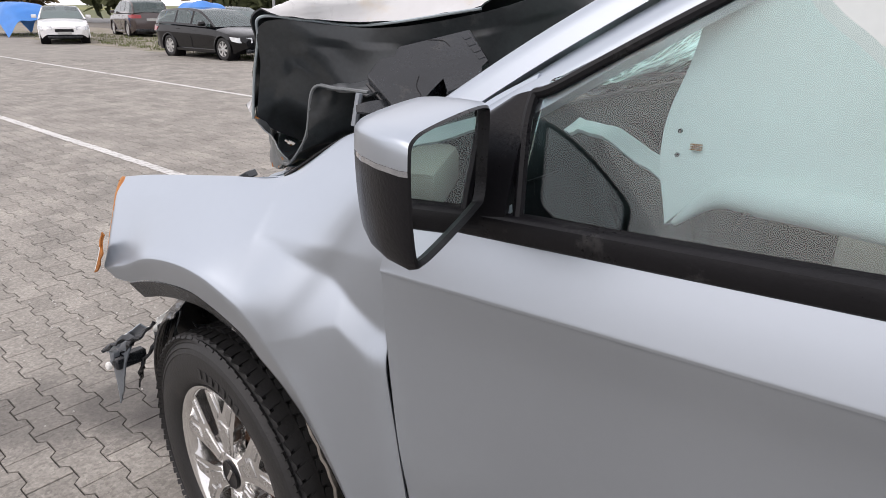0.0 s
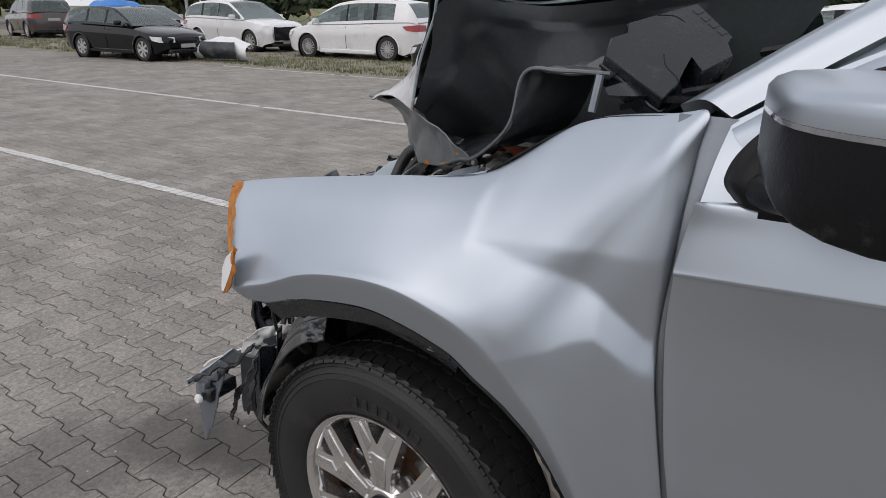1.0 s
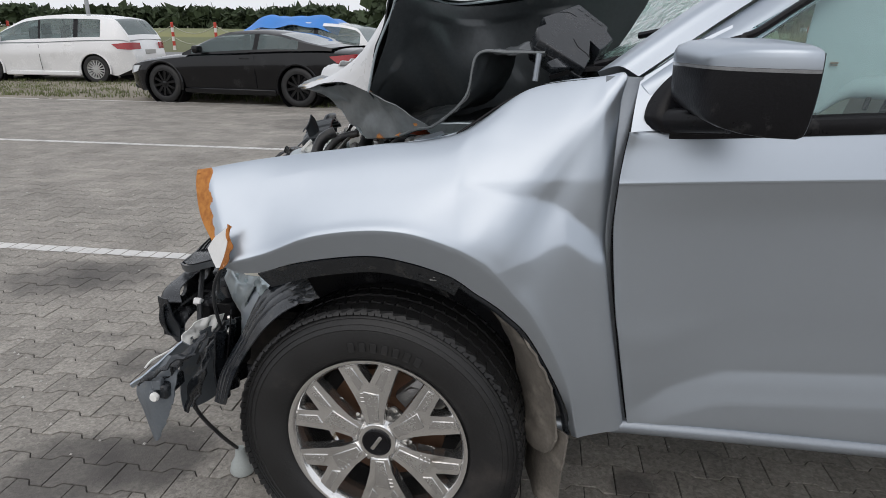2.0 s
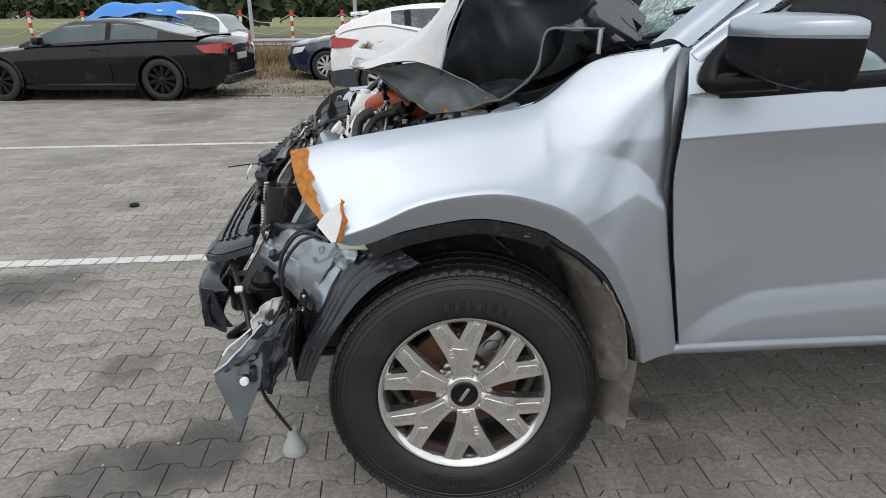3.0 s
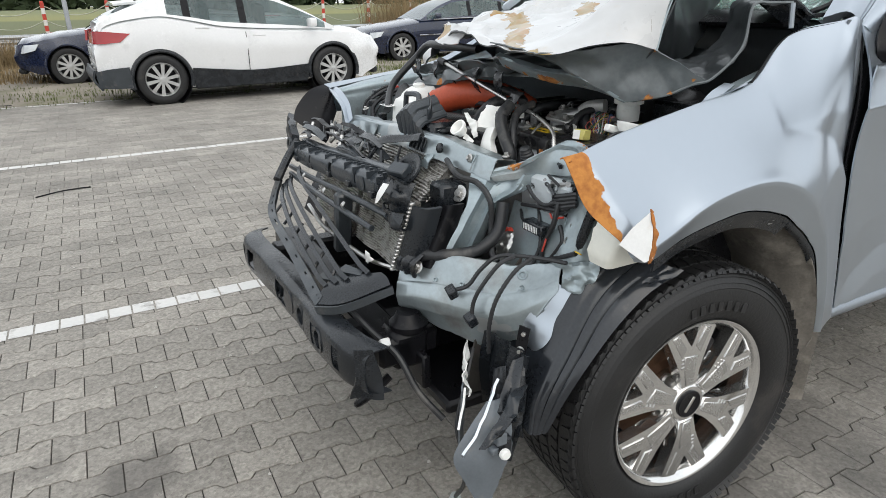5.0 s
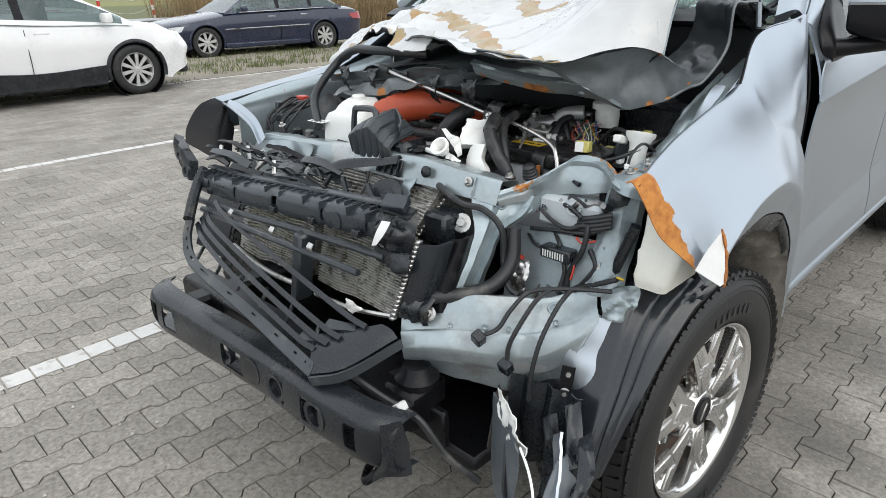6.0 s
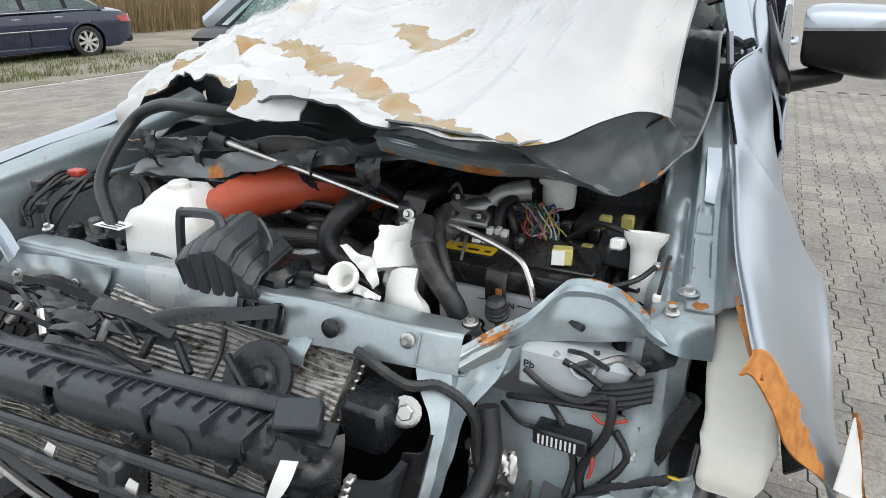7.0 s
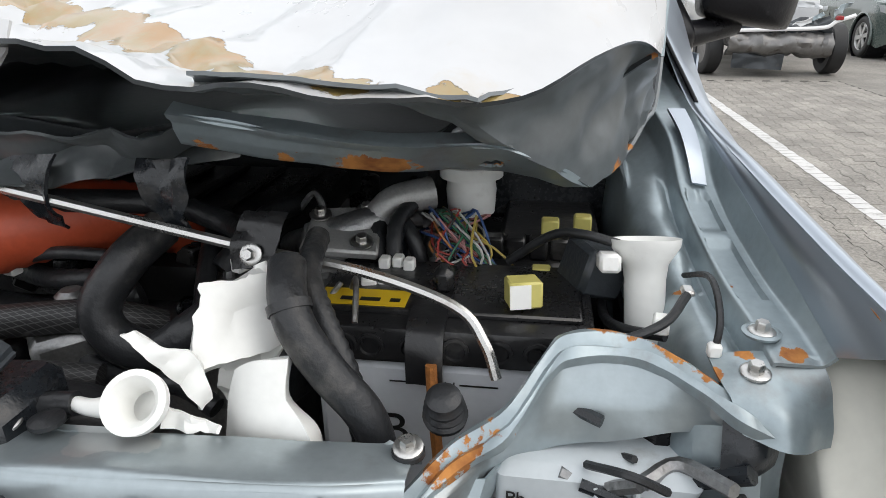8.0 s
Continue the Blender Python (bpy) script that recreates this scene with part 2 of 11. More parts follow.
def smooth_line(pts, n):
    """Points of a Catmull-Rom curve through pts, n per span."""
    p = [Vector(q) for q in pts]
    p = [2 * p[0] - p[1], *p, 2 * p[-1] - p[-2]]
    out = []
    for a, b, c, d in zip(p, p[1:], p[2:], p[3:]):
        for k in range(n):
            t = k / n
            out.append(0.5 * (2 * b + (c - a) * t + (2 * a - 5 * b + 4 * c - d) * t * t + (3 * b - a - 3 * c + d) * t ** 3))
    return out + [Vector(pts[-1])]


def add_box(bm, x0, y0, z0, x1, y1, z1, bevel=0.0, m=None, seg=1):
    made = bmesh.ops.create_cube(bm, size=1)["verts"]
    s = Matrix.LocRotScale(((x0 + x1) / 2, (y0 + y1) / 2, (z0 + z1) / 2), None, (abs(x1 - x0), abs(y1 - y0), abs(z1 - z0)))
    bmesh.ops.transform(bm, matrix=s, verts=made)
    if bevel:
        edges = {e for v in made for e in v.link_edges}
        r = bmesh.ops.bevel(bm, geom=list(edges), offset=bevel, segments=seg, affect="EDGES", profile=0.5)
        made = list({v for f in r["faces"] for v in f.verts} | {v for v in made if v.is_valid})
    if m is not None:
        bmesh.ops.transform(bm, matrix=m, verts=made)
    return made


def box(*a, **k):
    bm = bmesh.new()
    add_box(bm, *a, **k)
    return bm


def add_tube(bm, pts, r, sides=10, smooth=6, cap=True, ridge=0.0):
    """A round hose or bar along a curve. r may be a list, one radius per point. ridge: height of the rings of a corrugated pipe."""
    line = smooth_line(pts, smooth) if smooth > 1 and len(pts) > 2 else [Vector(p) for p in pts]
    rs = [r] * len(line) if not isinstance(r, (list, tuple)) else [float(q) for q in np.interp(np.linspace(0, 1, len(line)), np.linspace(0, 1, len(r)), r)]
    rings, up = [], None
    for i, p in enumerate(line):
        d = (line[min(i + 1, len(line) - 1)] - line[max(i - 1, 0)]).normalized()
        if up is None:
            up = d.orthogonal().normalized()
        up = (up - d * up.dot(d)).normalized()
        side = d.cross(up)
        rad = rs[i] + (ridge if i % 2 else 0)
        rings.append([bm.verts.new(p + rad * (math.cos(a) * up + math.sin(a) * side)) for a in (2 * math.pi * k / sides for k in range(sides))])
    for a, b in zip(rings, rings[1:]):
        for k in range(sides):
            bm.faces.new((a[k], a[(k + 1) % sides], b[(k + 1) % sides], b[k]))
    if cap:
        bm.faces.new(rings[0][::-1])
        bm.faces.new(rings[-1])
    return bm


def tube(*a, **k):
    return add_tube(bmesh.new(), *a, **k)


def add_lathe(bm, profile, n=24, m=None, close=False):
    """Turns a profile of (radius, height) about z."""
    rings = []
    for r, h in profile:
        rings.append([bm.verts.new((r * math.cos(2 * math.pi * k / n), r * math.sin(2 * math.pi * k / n), h)) for k in range(n)])
    pairs = list(zip(rings, rings[1:])) + ([(rings[-1], rings[0])] if close else [])
    for a, b in pairs:
        for k in range(n):
            bm.faces.new((a[k], a[(k + 1) % n], b[(k + 1) % n], b[k]))
    if not close:
        for ring, (r, h) in ((rings[0], profile[0]), (rings[-1], profile[-1])):
            if r > 1e-5:
                bm.faces.new(ring)
    if m is not None:
        bmesh.ops.transform(bm, matrix=m, verts=[v for ring in rings for v in ring])
    return bm


def lathe(*a, **k):
    return add_lathe(bmesh.new(), *a, **k)


def add_prism(bm, outline, depth, m=None, bevel=0.0):
    """A plate: the outline in x and y, thick in z from 0 to depth."""
    lo = [bm.verts.new((x, y, 0)) for x, y in outline]
    hi = [bm.verts.new((x, y, depth)) for x, y in outline]
    n = len(lo)
    faces = [bm.faces.new(lo[::-1]), bm.faces.new(hi)] + [bm.faces.new((lo[k], lo[(k + 1) % n], hi[(k + 1) % n], hi[k])) for k in range(n)]
    made = lo + hi
    if bevel:
        r = bmesh.ops.bevel(bm, geom=list({e for f in faces for e in f.edges}), offset=bevel, segments=1, affect="EDGES")
        made = list({v for f in r["faces"] for v in f.verts} | {v for v in made if v.is_valid})
    if m is not None:
        bmesh.ops.transform(bm, matrix=m, verts=made)
    return bm


def prism(*a, **k):
    return add_prism(bmesh.new(), *a, **k)


def crumple(p, size, depth, seed=0.0):
    """A displacement like folded sheet metal: ridges and flats."""
    q = Vector(p) / size + Vector((seed, seed * 1.7, -seed))
    return depth * (abs(noise.noise(q)) * 1.6 - 0.45 + 0.4 * abs(noise.noise(q * 2.3)))


def straight_line(pts, n):
    """Points along the straight runs between pts, n per run."""
    p = [Vector(q) for q in pts]
    return [a.lerp(b, k / n) for a, b in zip(p, p[1:]) for k in range(n)] + [p[-1]]


def sheet(rows, nu=8, nv=8, thick=0.002, shape=None, back=0, bm=None, keep=None, crisp=""):
    """A sheet of metal, cloth or plastic through a grid of control points, with real thickness.
    shape(point, normal, u, v) may move each point; keep(u, v) may leave faces out (tears, holes). back: material slot of the reverse.
    crisp: "v" folds the sheet sharply at each row, "uv" at each column too."""
    bm = bm or bmesh.new()
    lines = [(straight_line if "u" in crisp else smooth_line)(r, nu) for r in rows]
    cols = [(straight_line if "v" in crisp else smooth_line)([l[k] for l in lines], nv) for k in range(len(lines[0]))]
    w, h = len(cols), len(cols[0])
    g = [[cols[i][j] for j in range(h)] for i in range(w)]

    def normal(i, j):
        a = g[min(i + 1, w - 1)][j] - g[max(i - 1, 0)][j]
        b = g[i][min(j + 1, h - 1)] - g[i][max(j - 1, 0)]
        return a.cross(b).normalized()

    nrm = [[normal(i, j) for j in range(h)] for i in range(w)]
    if shape:
        g = [[Vector(shape(g[i][j], nrm[i][j], i / (w - 1), j / (h - 1))) for j in range(h)] for i in range(w)]
        nrm = [[normal(i, j) for j in range(h)] for i in range(w)]
    top = [[bm.verts.new(g[i][j]) for j in range(h)] for i in range(w)]
    low = [[bm.verts.new(g[i][j] - nrm[i][j] * thick) for j in range(h)] for i in range(w)]
    on = [[keep is None or keep((i + 0.5) / (w - 1), (j + 0.5) / (h - 1)) for j in range(h - 1)] for i in range(w - 1)]
    for i in range(w - 1):
        for j in range(h - 1):
            if not on[i][j]:
                continue
            bm.faces.new((top[i][j], top[i + 1][j], top[i + 1][j + 1], top[i][j + 1]))
            bm.faces.new((low[i][j], low[i][j + 1], low[i + 1][j + 1], low[i + 1][j])).material_index = back
            for di, dj, a, b in ((-1, 0, (i, j), (i, j + 1)), (1, 0, (i + 1, j + 1), (i + 1, j)), (0, -1, (i + 1, j), (i, j)), (0, 1, (i, j + 1), (i + 1, j + 1))):
                ii, jj = i + di, j + dj
                if not (0 <= ii < w - 1 and 0 <= jj < h - 1) or not on[ii][jj]:
                    bm.faces.new((top[a[0]][a[1]], top[b[0]][b[1]], low[b[0]][b[1]], low[a[0]][a[1]]))
    loose = [v for v in bm.verts if not v.link_faces]
    bmesh.ops.delete(bm, geom=loose, context="VERTS")
    return bm


def loft(rings, n=7, cap=True):
    """A closed body through rounded rectangles (z, x0, x1, y0, y1, radius)."""
    bm = bmesh.new()
    made = []
    for z, x0, x1, y0, y1, r in rings:
        pts = []
        for cx, cy, a0 in ((x1 - r, y1 - r, 0), (x0 + r, y1 - r, 90), (x0 + r, y0 + r, 180), (x1 - r, y0 + r, 270)):
            pts += [(cx + r * math.cos(radians(a0 + 90 * k / (n - 1))), cy + r * math.sin(radians(a0 + 90 * k / (n - 1))), z) for k in range(n)]
        made.append([bm.verts.new(p) for p in pts])
    for a, b in zip(made, made[1:]):
        for k in range(len(a)):
            bm.faces.new((a[k], a[(k + 1) % len(a)], b[(k + 1) % len(a)], b[k]))
    if cap:
        bm.faces.new(made[0])
        bm.faces.new(made[-1])
    return bm


def add_bolt(bm, p, r=0.008, axis=(0, 0, 1)):
    m = Matrix.Translation(p) @ Vector((0, 0, 1)).rotation_difference(Vector(axis)).to_matrix().to_4x4()
    add_lathe(bm, [(r * 1.9, 0), (r * 1.9, 0.002), (r * 1.6, 0.003), (r * 1.1, 0.003)], 14, m)
    add_lathe(bm, [(r, 0.003), (r, 0.009), (r * 0.85, 0.0105)], 6, m)
    return bm


def pieces(name, bm, mat, parent):
    """Links every loose piece of a bmesh as a part of its own."""
    bm.verts.index_update()
    left = set(bm.verts)
    while left:
        seed = min(left, key=lambda v: v.index)
        found, todo = {seed}, [seed]
        while todo:
            for e in todo.pop().link_edges:
                for v in e.verts:
                    if v not in found:
                        found.add(v)
                        todo.append(v)
        left -= found
        order = sorted(found, key=lambda v: v.index)
        one, at = bmesh.new(), {}
        for v in order:
            at[v] = one.verts.new(v.co)
        for f in sorted({f for v in order for f in v.link_faces}, key=lambda f: [v.index for v in f.verts]):
            one.faces.new([at[v] for v in f.verts])
        part(name, one, mat, parent)
    bm.free()


# ---- ground: one sheet to the horizon, block paving, lines, verge ----
def ground_material():
    m = material("ground_dirt", (0.20, 0.185, 0.165), 0.95, 0, 0.25, 0.35, 0.8, 40)
    n, l = m.node_tree.nodes, m.node_tree.links
    b = n["Principled BSDF"]
    old = b.inputs["Base Color"].links[0].from_socket
    pos = n.new("ShaderNodeNewGeometry")
    sep = n.new("ShaderNodeSeparateXYZ")
    l.new(pos.outputs["Position"], sep.inputs[0])
    wob = n.new("ShaderNodeTexNoise")
    wob.inputs["Scale"].default_value, wob.inputs["Detail"].default_value = 0.09, 4
    l.new(pos.outputs["Position"], wob.inputs["Vector"])
    add = n.new("ShaderNodeMath")
    add.operation = "MULTIPLY_ADD"
    add.inputs[1].default_value = 6.0
    l.new(wob.outputs[0], add.inputs[0])
    l.new(sep.outputs["Y"], add.inputs[2])
    # dirt by the yard, a meadow and a yellow crop further off, dark soil behind it
    ramp = n.new("ShaderNodeValToRGB")
    cr = ramp.color_ramp
    cr.elements[0].position, cr.elements[0].color = 0.0, (0.20, 0.185, 0.165, 1)
    cr.elements[1].position, cr.elements[1].color = 1.0, (0.20, 0.22, 0.10, 1)
    for p, c in ((0.14, (0.20, 0.185, 0.165)), (0.16, (0.155, 0.165, 0.075)), (0.40, (0.15, 0.17, 0.07)), (0.44, (0.27, 0.265, 0.09)), (0.7, (0.24, 0.25, 0.10))):
        e = cr.elements.new(p)
        e.color = (*c, 1)
    rng = n.new("ShaderNodeMapRange")
    rng.inputs[1].default_value, rng.inputs[2].default_value = 0, 200
    l.new(add.outputs[0], rng.inputs[0])
    l.new(rng.outputs[0], ramp.inputs[0])
    mix = n.new("ShaderNodeMix")
    mix.data_type, mix.blend_type = "RGBA", "OVERLAY"
    mix.inputs[0].default_value = 0.35
    l.new(ramp.outputs[0], mix.inputs[6])
    l.new(old, mix.inputs[7])
    l.new(mix.outputs[2], b.inputs["Base Color"])
    return m


bm = bmesh.new()
for x0, x1, y0, y1 in ((-900, 900, -900, 900),):
    bm.faces.new([bm.verts.new(p) for p in ((x0, y0, -0.012), (x1, y0, -0.012), (x1, y1, -0.012), (x0, y1, -0.012))])
ground = part("ground", bm, ground_material())
tagged(ground, "sandy yard ground running out into meadow and fields", "ground", kind="structure")


def paving_material():
    """Grey concrete blocks: each a little lighter or darker, speckled, with oil stains, worn paint and painted shade
    beside the truck.
    """
    m = material("concrete_paving", (0.272, 0.253, 0.225), 0.88, 0, 0.26, 1.6, 0.55, 170, dirt=(0.20, 0.190, 0.170), dirt_amount=0.22, dirt_scale=2.2)
    n, l = m.node_tree.nodes, m.node_tree.links
    b = n["Principled BSDF"]
    old = b.inputs["Base Color"].links[0].from_socket
    geo, inf = n.new("ShaderNodeNewGeometry"), n.new("ShaderNodeObjectInfo")
    both = n.new("ShaderNodeMath")
    both.operation = "ADD"
    l.new(geo.outputs["Random Per Island"], both.inputs[0])
    l.new(inf.outputs["Random"], both.inputs[1])
    fr = n.new("ShaderNodeMath")
    fr.operation = "FRACT"
    l.new(both.outputs[0], fr.inputs[0])
    hsv = n.new("ShaderNodeHueSaturation")
    val = n.new("ShaderNodeMapRange")
    val.inputs[3].default_value, val.inputs[4].default_value = 0.86, 1.12
    l.new(fr.outputs[0], val.inputs[0])
    l.new(val.outputs[0], hsv.inputs["Value"])
    l.new(old, hsv.inputs["Color"])
    # pale and dark grit in the concrete
    grit, grain, spread, speck = (n.new("ShaderNode" + k) for k in ("TexVoronoi", "TexNoise", "MapRange", "Mix"))
    grit.inputs["Scale"].default_value = 95
    grain.inputs["Scale"].default_value, grain.inputs["Detail"].default_value, grain.inputs["Roughness"].default_value = 60, 7, 0.75
    for k in (grit, grain):
        l.new(geo.outputs["Position"], k.inputs["Vector"])
    pick = n.new("ShaderNodeMath")
    pick.operation = "MULTIPLY_ADD"
    pick.inputs[1].default_value = 0.35
    l.new(grit.outputs["Color"], pick.inputs[0])
    l.new(grain.outputs[0], pick.inputs[2])
    spread.inputs[1].default_value, spread.inputs[2].default_value = 0.42, 0.92
    spread.inputs[3].default_value, spread.inputs[4].default_value = 0.68, 1.36
    l.new(pick.outputs[0], spread.inputs[0])
    speck.data_type, speck.blend_type = "RGBA", "MULTIPLY"
    speck.inputs[0].default_value = 1.0
    l.new(hsv.outputs[0], speck.inputs[6])
    l.new(spread.outputs[0], speck.inputs[7])
    out = speck.outputs[2]
    # oil and damp stains on the yard; spots along the sill also paint the truck's shade (place, radius, strength)
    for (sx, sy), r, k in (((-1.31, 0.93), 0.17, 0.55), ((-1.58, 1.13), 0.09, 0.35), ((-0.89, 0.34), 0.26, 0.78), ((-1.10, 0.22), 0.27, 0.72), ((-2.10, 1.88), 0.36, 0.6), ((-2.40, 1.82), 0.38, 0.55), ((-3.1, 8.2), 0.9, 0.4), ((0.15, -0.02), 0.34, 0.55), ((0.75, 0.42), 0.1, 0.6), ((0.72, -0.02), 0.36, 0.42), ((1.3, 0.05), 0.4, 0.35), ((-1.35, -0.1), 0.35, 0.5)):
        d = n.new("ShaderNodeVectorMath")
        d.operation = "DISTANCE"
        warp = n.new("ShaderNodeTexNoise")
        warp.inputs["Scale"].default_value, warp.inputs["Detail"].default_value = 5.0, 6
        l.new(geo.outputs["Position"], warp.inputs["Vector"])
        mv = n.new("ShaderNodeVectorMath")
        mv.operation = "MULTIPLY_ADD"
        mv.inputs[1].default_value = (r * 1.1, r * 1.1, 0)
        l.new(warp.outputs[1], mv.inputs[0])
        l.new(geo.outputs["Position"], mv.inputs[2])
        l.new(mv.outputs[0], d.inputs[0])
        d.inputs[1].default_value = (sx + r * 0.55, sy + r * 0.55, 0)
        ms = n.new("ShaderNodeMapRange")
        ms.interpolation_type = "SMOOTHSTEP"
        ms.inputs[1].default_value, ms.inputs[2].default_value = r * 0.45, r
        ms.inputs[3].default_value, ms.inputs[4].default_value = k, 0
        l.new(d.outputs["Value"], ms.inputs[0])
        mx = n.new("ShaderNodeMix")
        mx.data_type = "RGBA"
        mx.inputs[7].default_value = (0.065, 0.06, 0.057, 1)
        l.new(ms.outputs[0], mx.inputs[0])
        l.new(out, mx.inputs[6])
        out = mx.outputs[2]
    l.new(out, b.inputs["Base Color"])
    return m


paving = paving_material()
joint_sand = material("joint_sand", (0.048, 0.044, 0.038), 0.95, 0, 0.3, 4.0, 0.5, 90)
line_paint = material("worn_road_paint", (0.62, 0.61, 0.59), 0.7, 0, 0.10, 2.0, 0.4, 120, dirt=(0.30, 0.285, 0.265), dirt_amount=0.26, dirt_scale=9)
PITCH_X, PITCH_Y, ROW_X, ROW_Y = 0.205, 0.1275, -1.357, 0.968
outline_half = [(-0.1, 0.0), (-0.1, 0.0765), (-0.062, 0.0765), (-0.042, 0.0510), (0.042, 0.0510), (0.062, 0.0765), (0.1, 0.0765), (0.1, 0.0), (0.1, -0.0765), (0.062, -0.0765), (0.042, -0.0510), (-0.042, -0.0510), (-0.062, -0.0765), (-0.1, -0.0765)]


def block_arrays():
    """One dog-bone paving block: a rounded top edge and short sides."""
    v = [(x * 0.998, y * 0.950, 0.0) for x, y in outline_half] + [(x * 1.010, y * 0.966, -0.0036) for x, y in outline_half] + [(x * 1.010, y * 0.966, -0.011) for x, y in outline_half]
    n = len(outline_half)
    f = [tuple(range(n))[::-1]]
    for r in (0, n):
        f += [(r + k, r + (k + 1) % n, r + n + (k + 1) % n, r + n + k) for k in range(n)]
    return np.array(v), f


bv, bf = block_arrays()
far_paving = part("pavement_far", box(-60, -60, -0.04, 60, 10.56, -0.0110), paving)
tagged(far_paving, "grey block paving of the yard further off", "paving", kind="structure")
bm = box(-10.55, -3.85, -0.03, 9.45, 2.4, -0.0062)
add_box(bm, -19.05, 2.4, -0.03, 9.45, 10.54, -0.0062)
bed = part("pavement", bm, joint_sand)
tagged(bed, "grey interlocking concrete block paving of a car yard", "paving", kind="structure")


rng = np.random.default_rng(4)
near, rest_plain = [], []
for r in range(-37, 75):
    y = ROW_Y + PITCH_Y * r
    reach = (-19.0, 9.5) if y > 2.4 else (-10.5, 9.5)
    for k in range(int((reach[0] - ROW_X) / PITCH_X), int((reach[1] - ROW_X) / PITCH_X)):
        x = ROW_X + PITCH_X * (k + 0.5 + (0.5 if r % 2 else 0))
        tilt = rng.normal(0, 0.006, 2)
        row = (x, y, -min(0.0024, abs(rng.normal(0, 0.0009))), *tilt)
        if -2.15 < x < -0.5 and 0.05 < y < 1.95 and len(near) < 296:
            near.append(row)
        else:
            rest_plain.append(row)


def stuff_blocks(name, rows, mat, label):
    verts, faces, off = [], [], 0
    for x, y, z, a, b in rows:
        v = bv.copy()
        if y > 5.5:
            v[:, :2] *= 1.012
        v[:, 2] += z + v[:, 0] * a + v[:, 1] * b
        v[:, 0] += x
        v[:, 1] += y
        verts.append(v)
        faces += [tuple(i + off for i in f) for f in bf]
        off += len(bv)
    me = bpy.data.meshes.new(name)
    me.from_pydata(np.concatenate(verts).tolist(), [], faces)
    me.materials.append(mat)
    ob = new(name, me)
    ob.parent = bed
    return tagged(ob, label, kind="stuff")


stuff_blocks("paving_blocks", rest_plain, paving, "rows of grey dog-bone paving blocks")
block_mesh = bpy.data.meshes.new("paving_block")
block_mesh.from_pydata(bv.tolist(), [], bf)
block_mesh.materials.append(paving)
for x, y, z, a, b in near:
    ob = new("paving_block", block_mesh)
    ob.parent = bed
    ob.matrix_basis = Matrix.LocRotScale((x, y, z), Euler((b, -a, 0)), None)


def painted_line(y, x0, x1, width, bow=0.0):
    """A worn painted line that lies on the blocks, broken at the joints."""
    bm = bmesh.new()
    x = x0
    while x < x1:
        step = PITCH_X / 2
        for s in (0, 1):
            a = x + 0.004
            b = x + step - 0.004
            j = random.uniform(-0.006, 0.006)
            yy = y + bow * (x - x0)
            if random.random() > 0.02:
                z = 0.0016
                bm.faces.new([bm.verts.new(p) for p in ((a, yy - width / 2 + j, z), (b, yy - width / 2 + j, z), (b, yy + width / 2 + j, z), (a, yy + width / 2 + j, z))])
            x += step
    ob = part("bay_line", bm, line_paint)
    return tagged(ob, "worn white painted bay line on the paving", "road marking", "bay lines", "structure")


painted_line(2.25, -24, -0.2, 0.105)
painted_line(6.02, -34, 1.9, 0.105)
painted_line(10.48, -13.5, 7.5, 0.075, -0.006)
painted_line(-1.72, 1.0, 24, 0.115)


# ---- the wrecked pickup: x runs to its rear, y to its right side ----
truck = thing("pickup_truck", "silver pickup truck with crushed front, standing on block paving", "pickup truck")


def bell(d, w):
    return math.exp(-(d / w) ** 2)


def fender_shape(p, n, u, v):
    """Dents of the fender: a crease along its shoulder, a valley below it, a blunt ridge back to the arch, a hollow behind a vertical edge."""
    q = p.copy()
    crease = float(np.interp(p.x, (0.215, 0.335, 0.55), (1.084, 1.094, 1.099)))
    valley = float(np.interp(p.x, (0.215, 0.34, 0.40, 0.45, 0.495, 0.527, 0.56), (1.082, 1.060, 1.050, 1.025, 0.993, 0.968, 0.955)))
    ridge = float(np.interp(p.x, (0.21, 0.30, 0.38, 0.42, 0.455, 0.48, 0.52, 0.56), (0.88, 0.895, 0.925, 0.950, 0.962, 0.945, 0.915, 0.900)))
    depth = float(np.interp(p.x, (0.205, 0.30, 0.40, 0.47, 0.53, 0.56), (0.0, 0.006, 0.010, 0.012, 0.014, 0.013)))
    bulge = -0.003 * min(1, max(0, (p.x - 0.22) / 0.10))
    q.y += float(np.interp(p.z, (ridge - 0.12, ridge, valley, crease, crease + 0.02), (0.0, bulge, depth, 0.0, 0.0)))
    s = max(0.0, p.x - float(np.interp(p.z, (1.075, 1.15, 1.19), (0.208, 0.210, 0.225))))
    q.y += 0.005 * (1 - math.exp(-s / 0.018)) * math.exp(-s / 0.09) * min(1, max(0, (1.21 - p.z) / 0.04)) * min(1, max(0, (p.z - crease + 0.02) / 0.02))
    q.y += 0.006 * min(1, max(0, (p.x - 0.52) / 0.04)) * min(1, max(0, (p.z - 1.10) / 0.08))
    # the torn front edge curls inwards, the front end is slightly buckled
    q.y += 0.5 * max(0.0, float(np.interp(p.z, (0.88, 0.894, 1.083), (-0.33, -0.338, -0.429))) + 0.036 - p.x)
    q.y += crumple(p, 0.16, 0.002) * min(1, max(0, (0.02 - p.x) / 0.2))
    q.y += 0.0004 * noise.noise(p * 6)
    return q


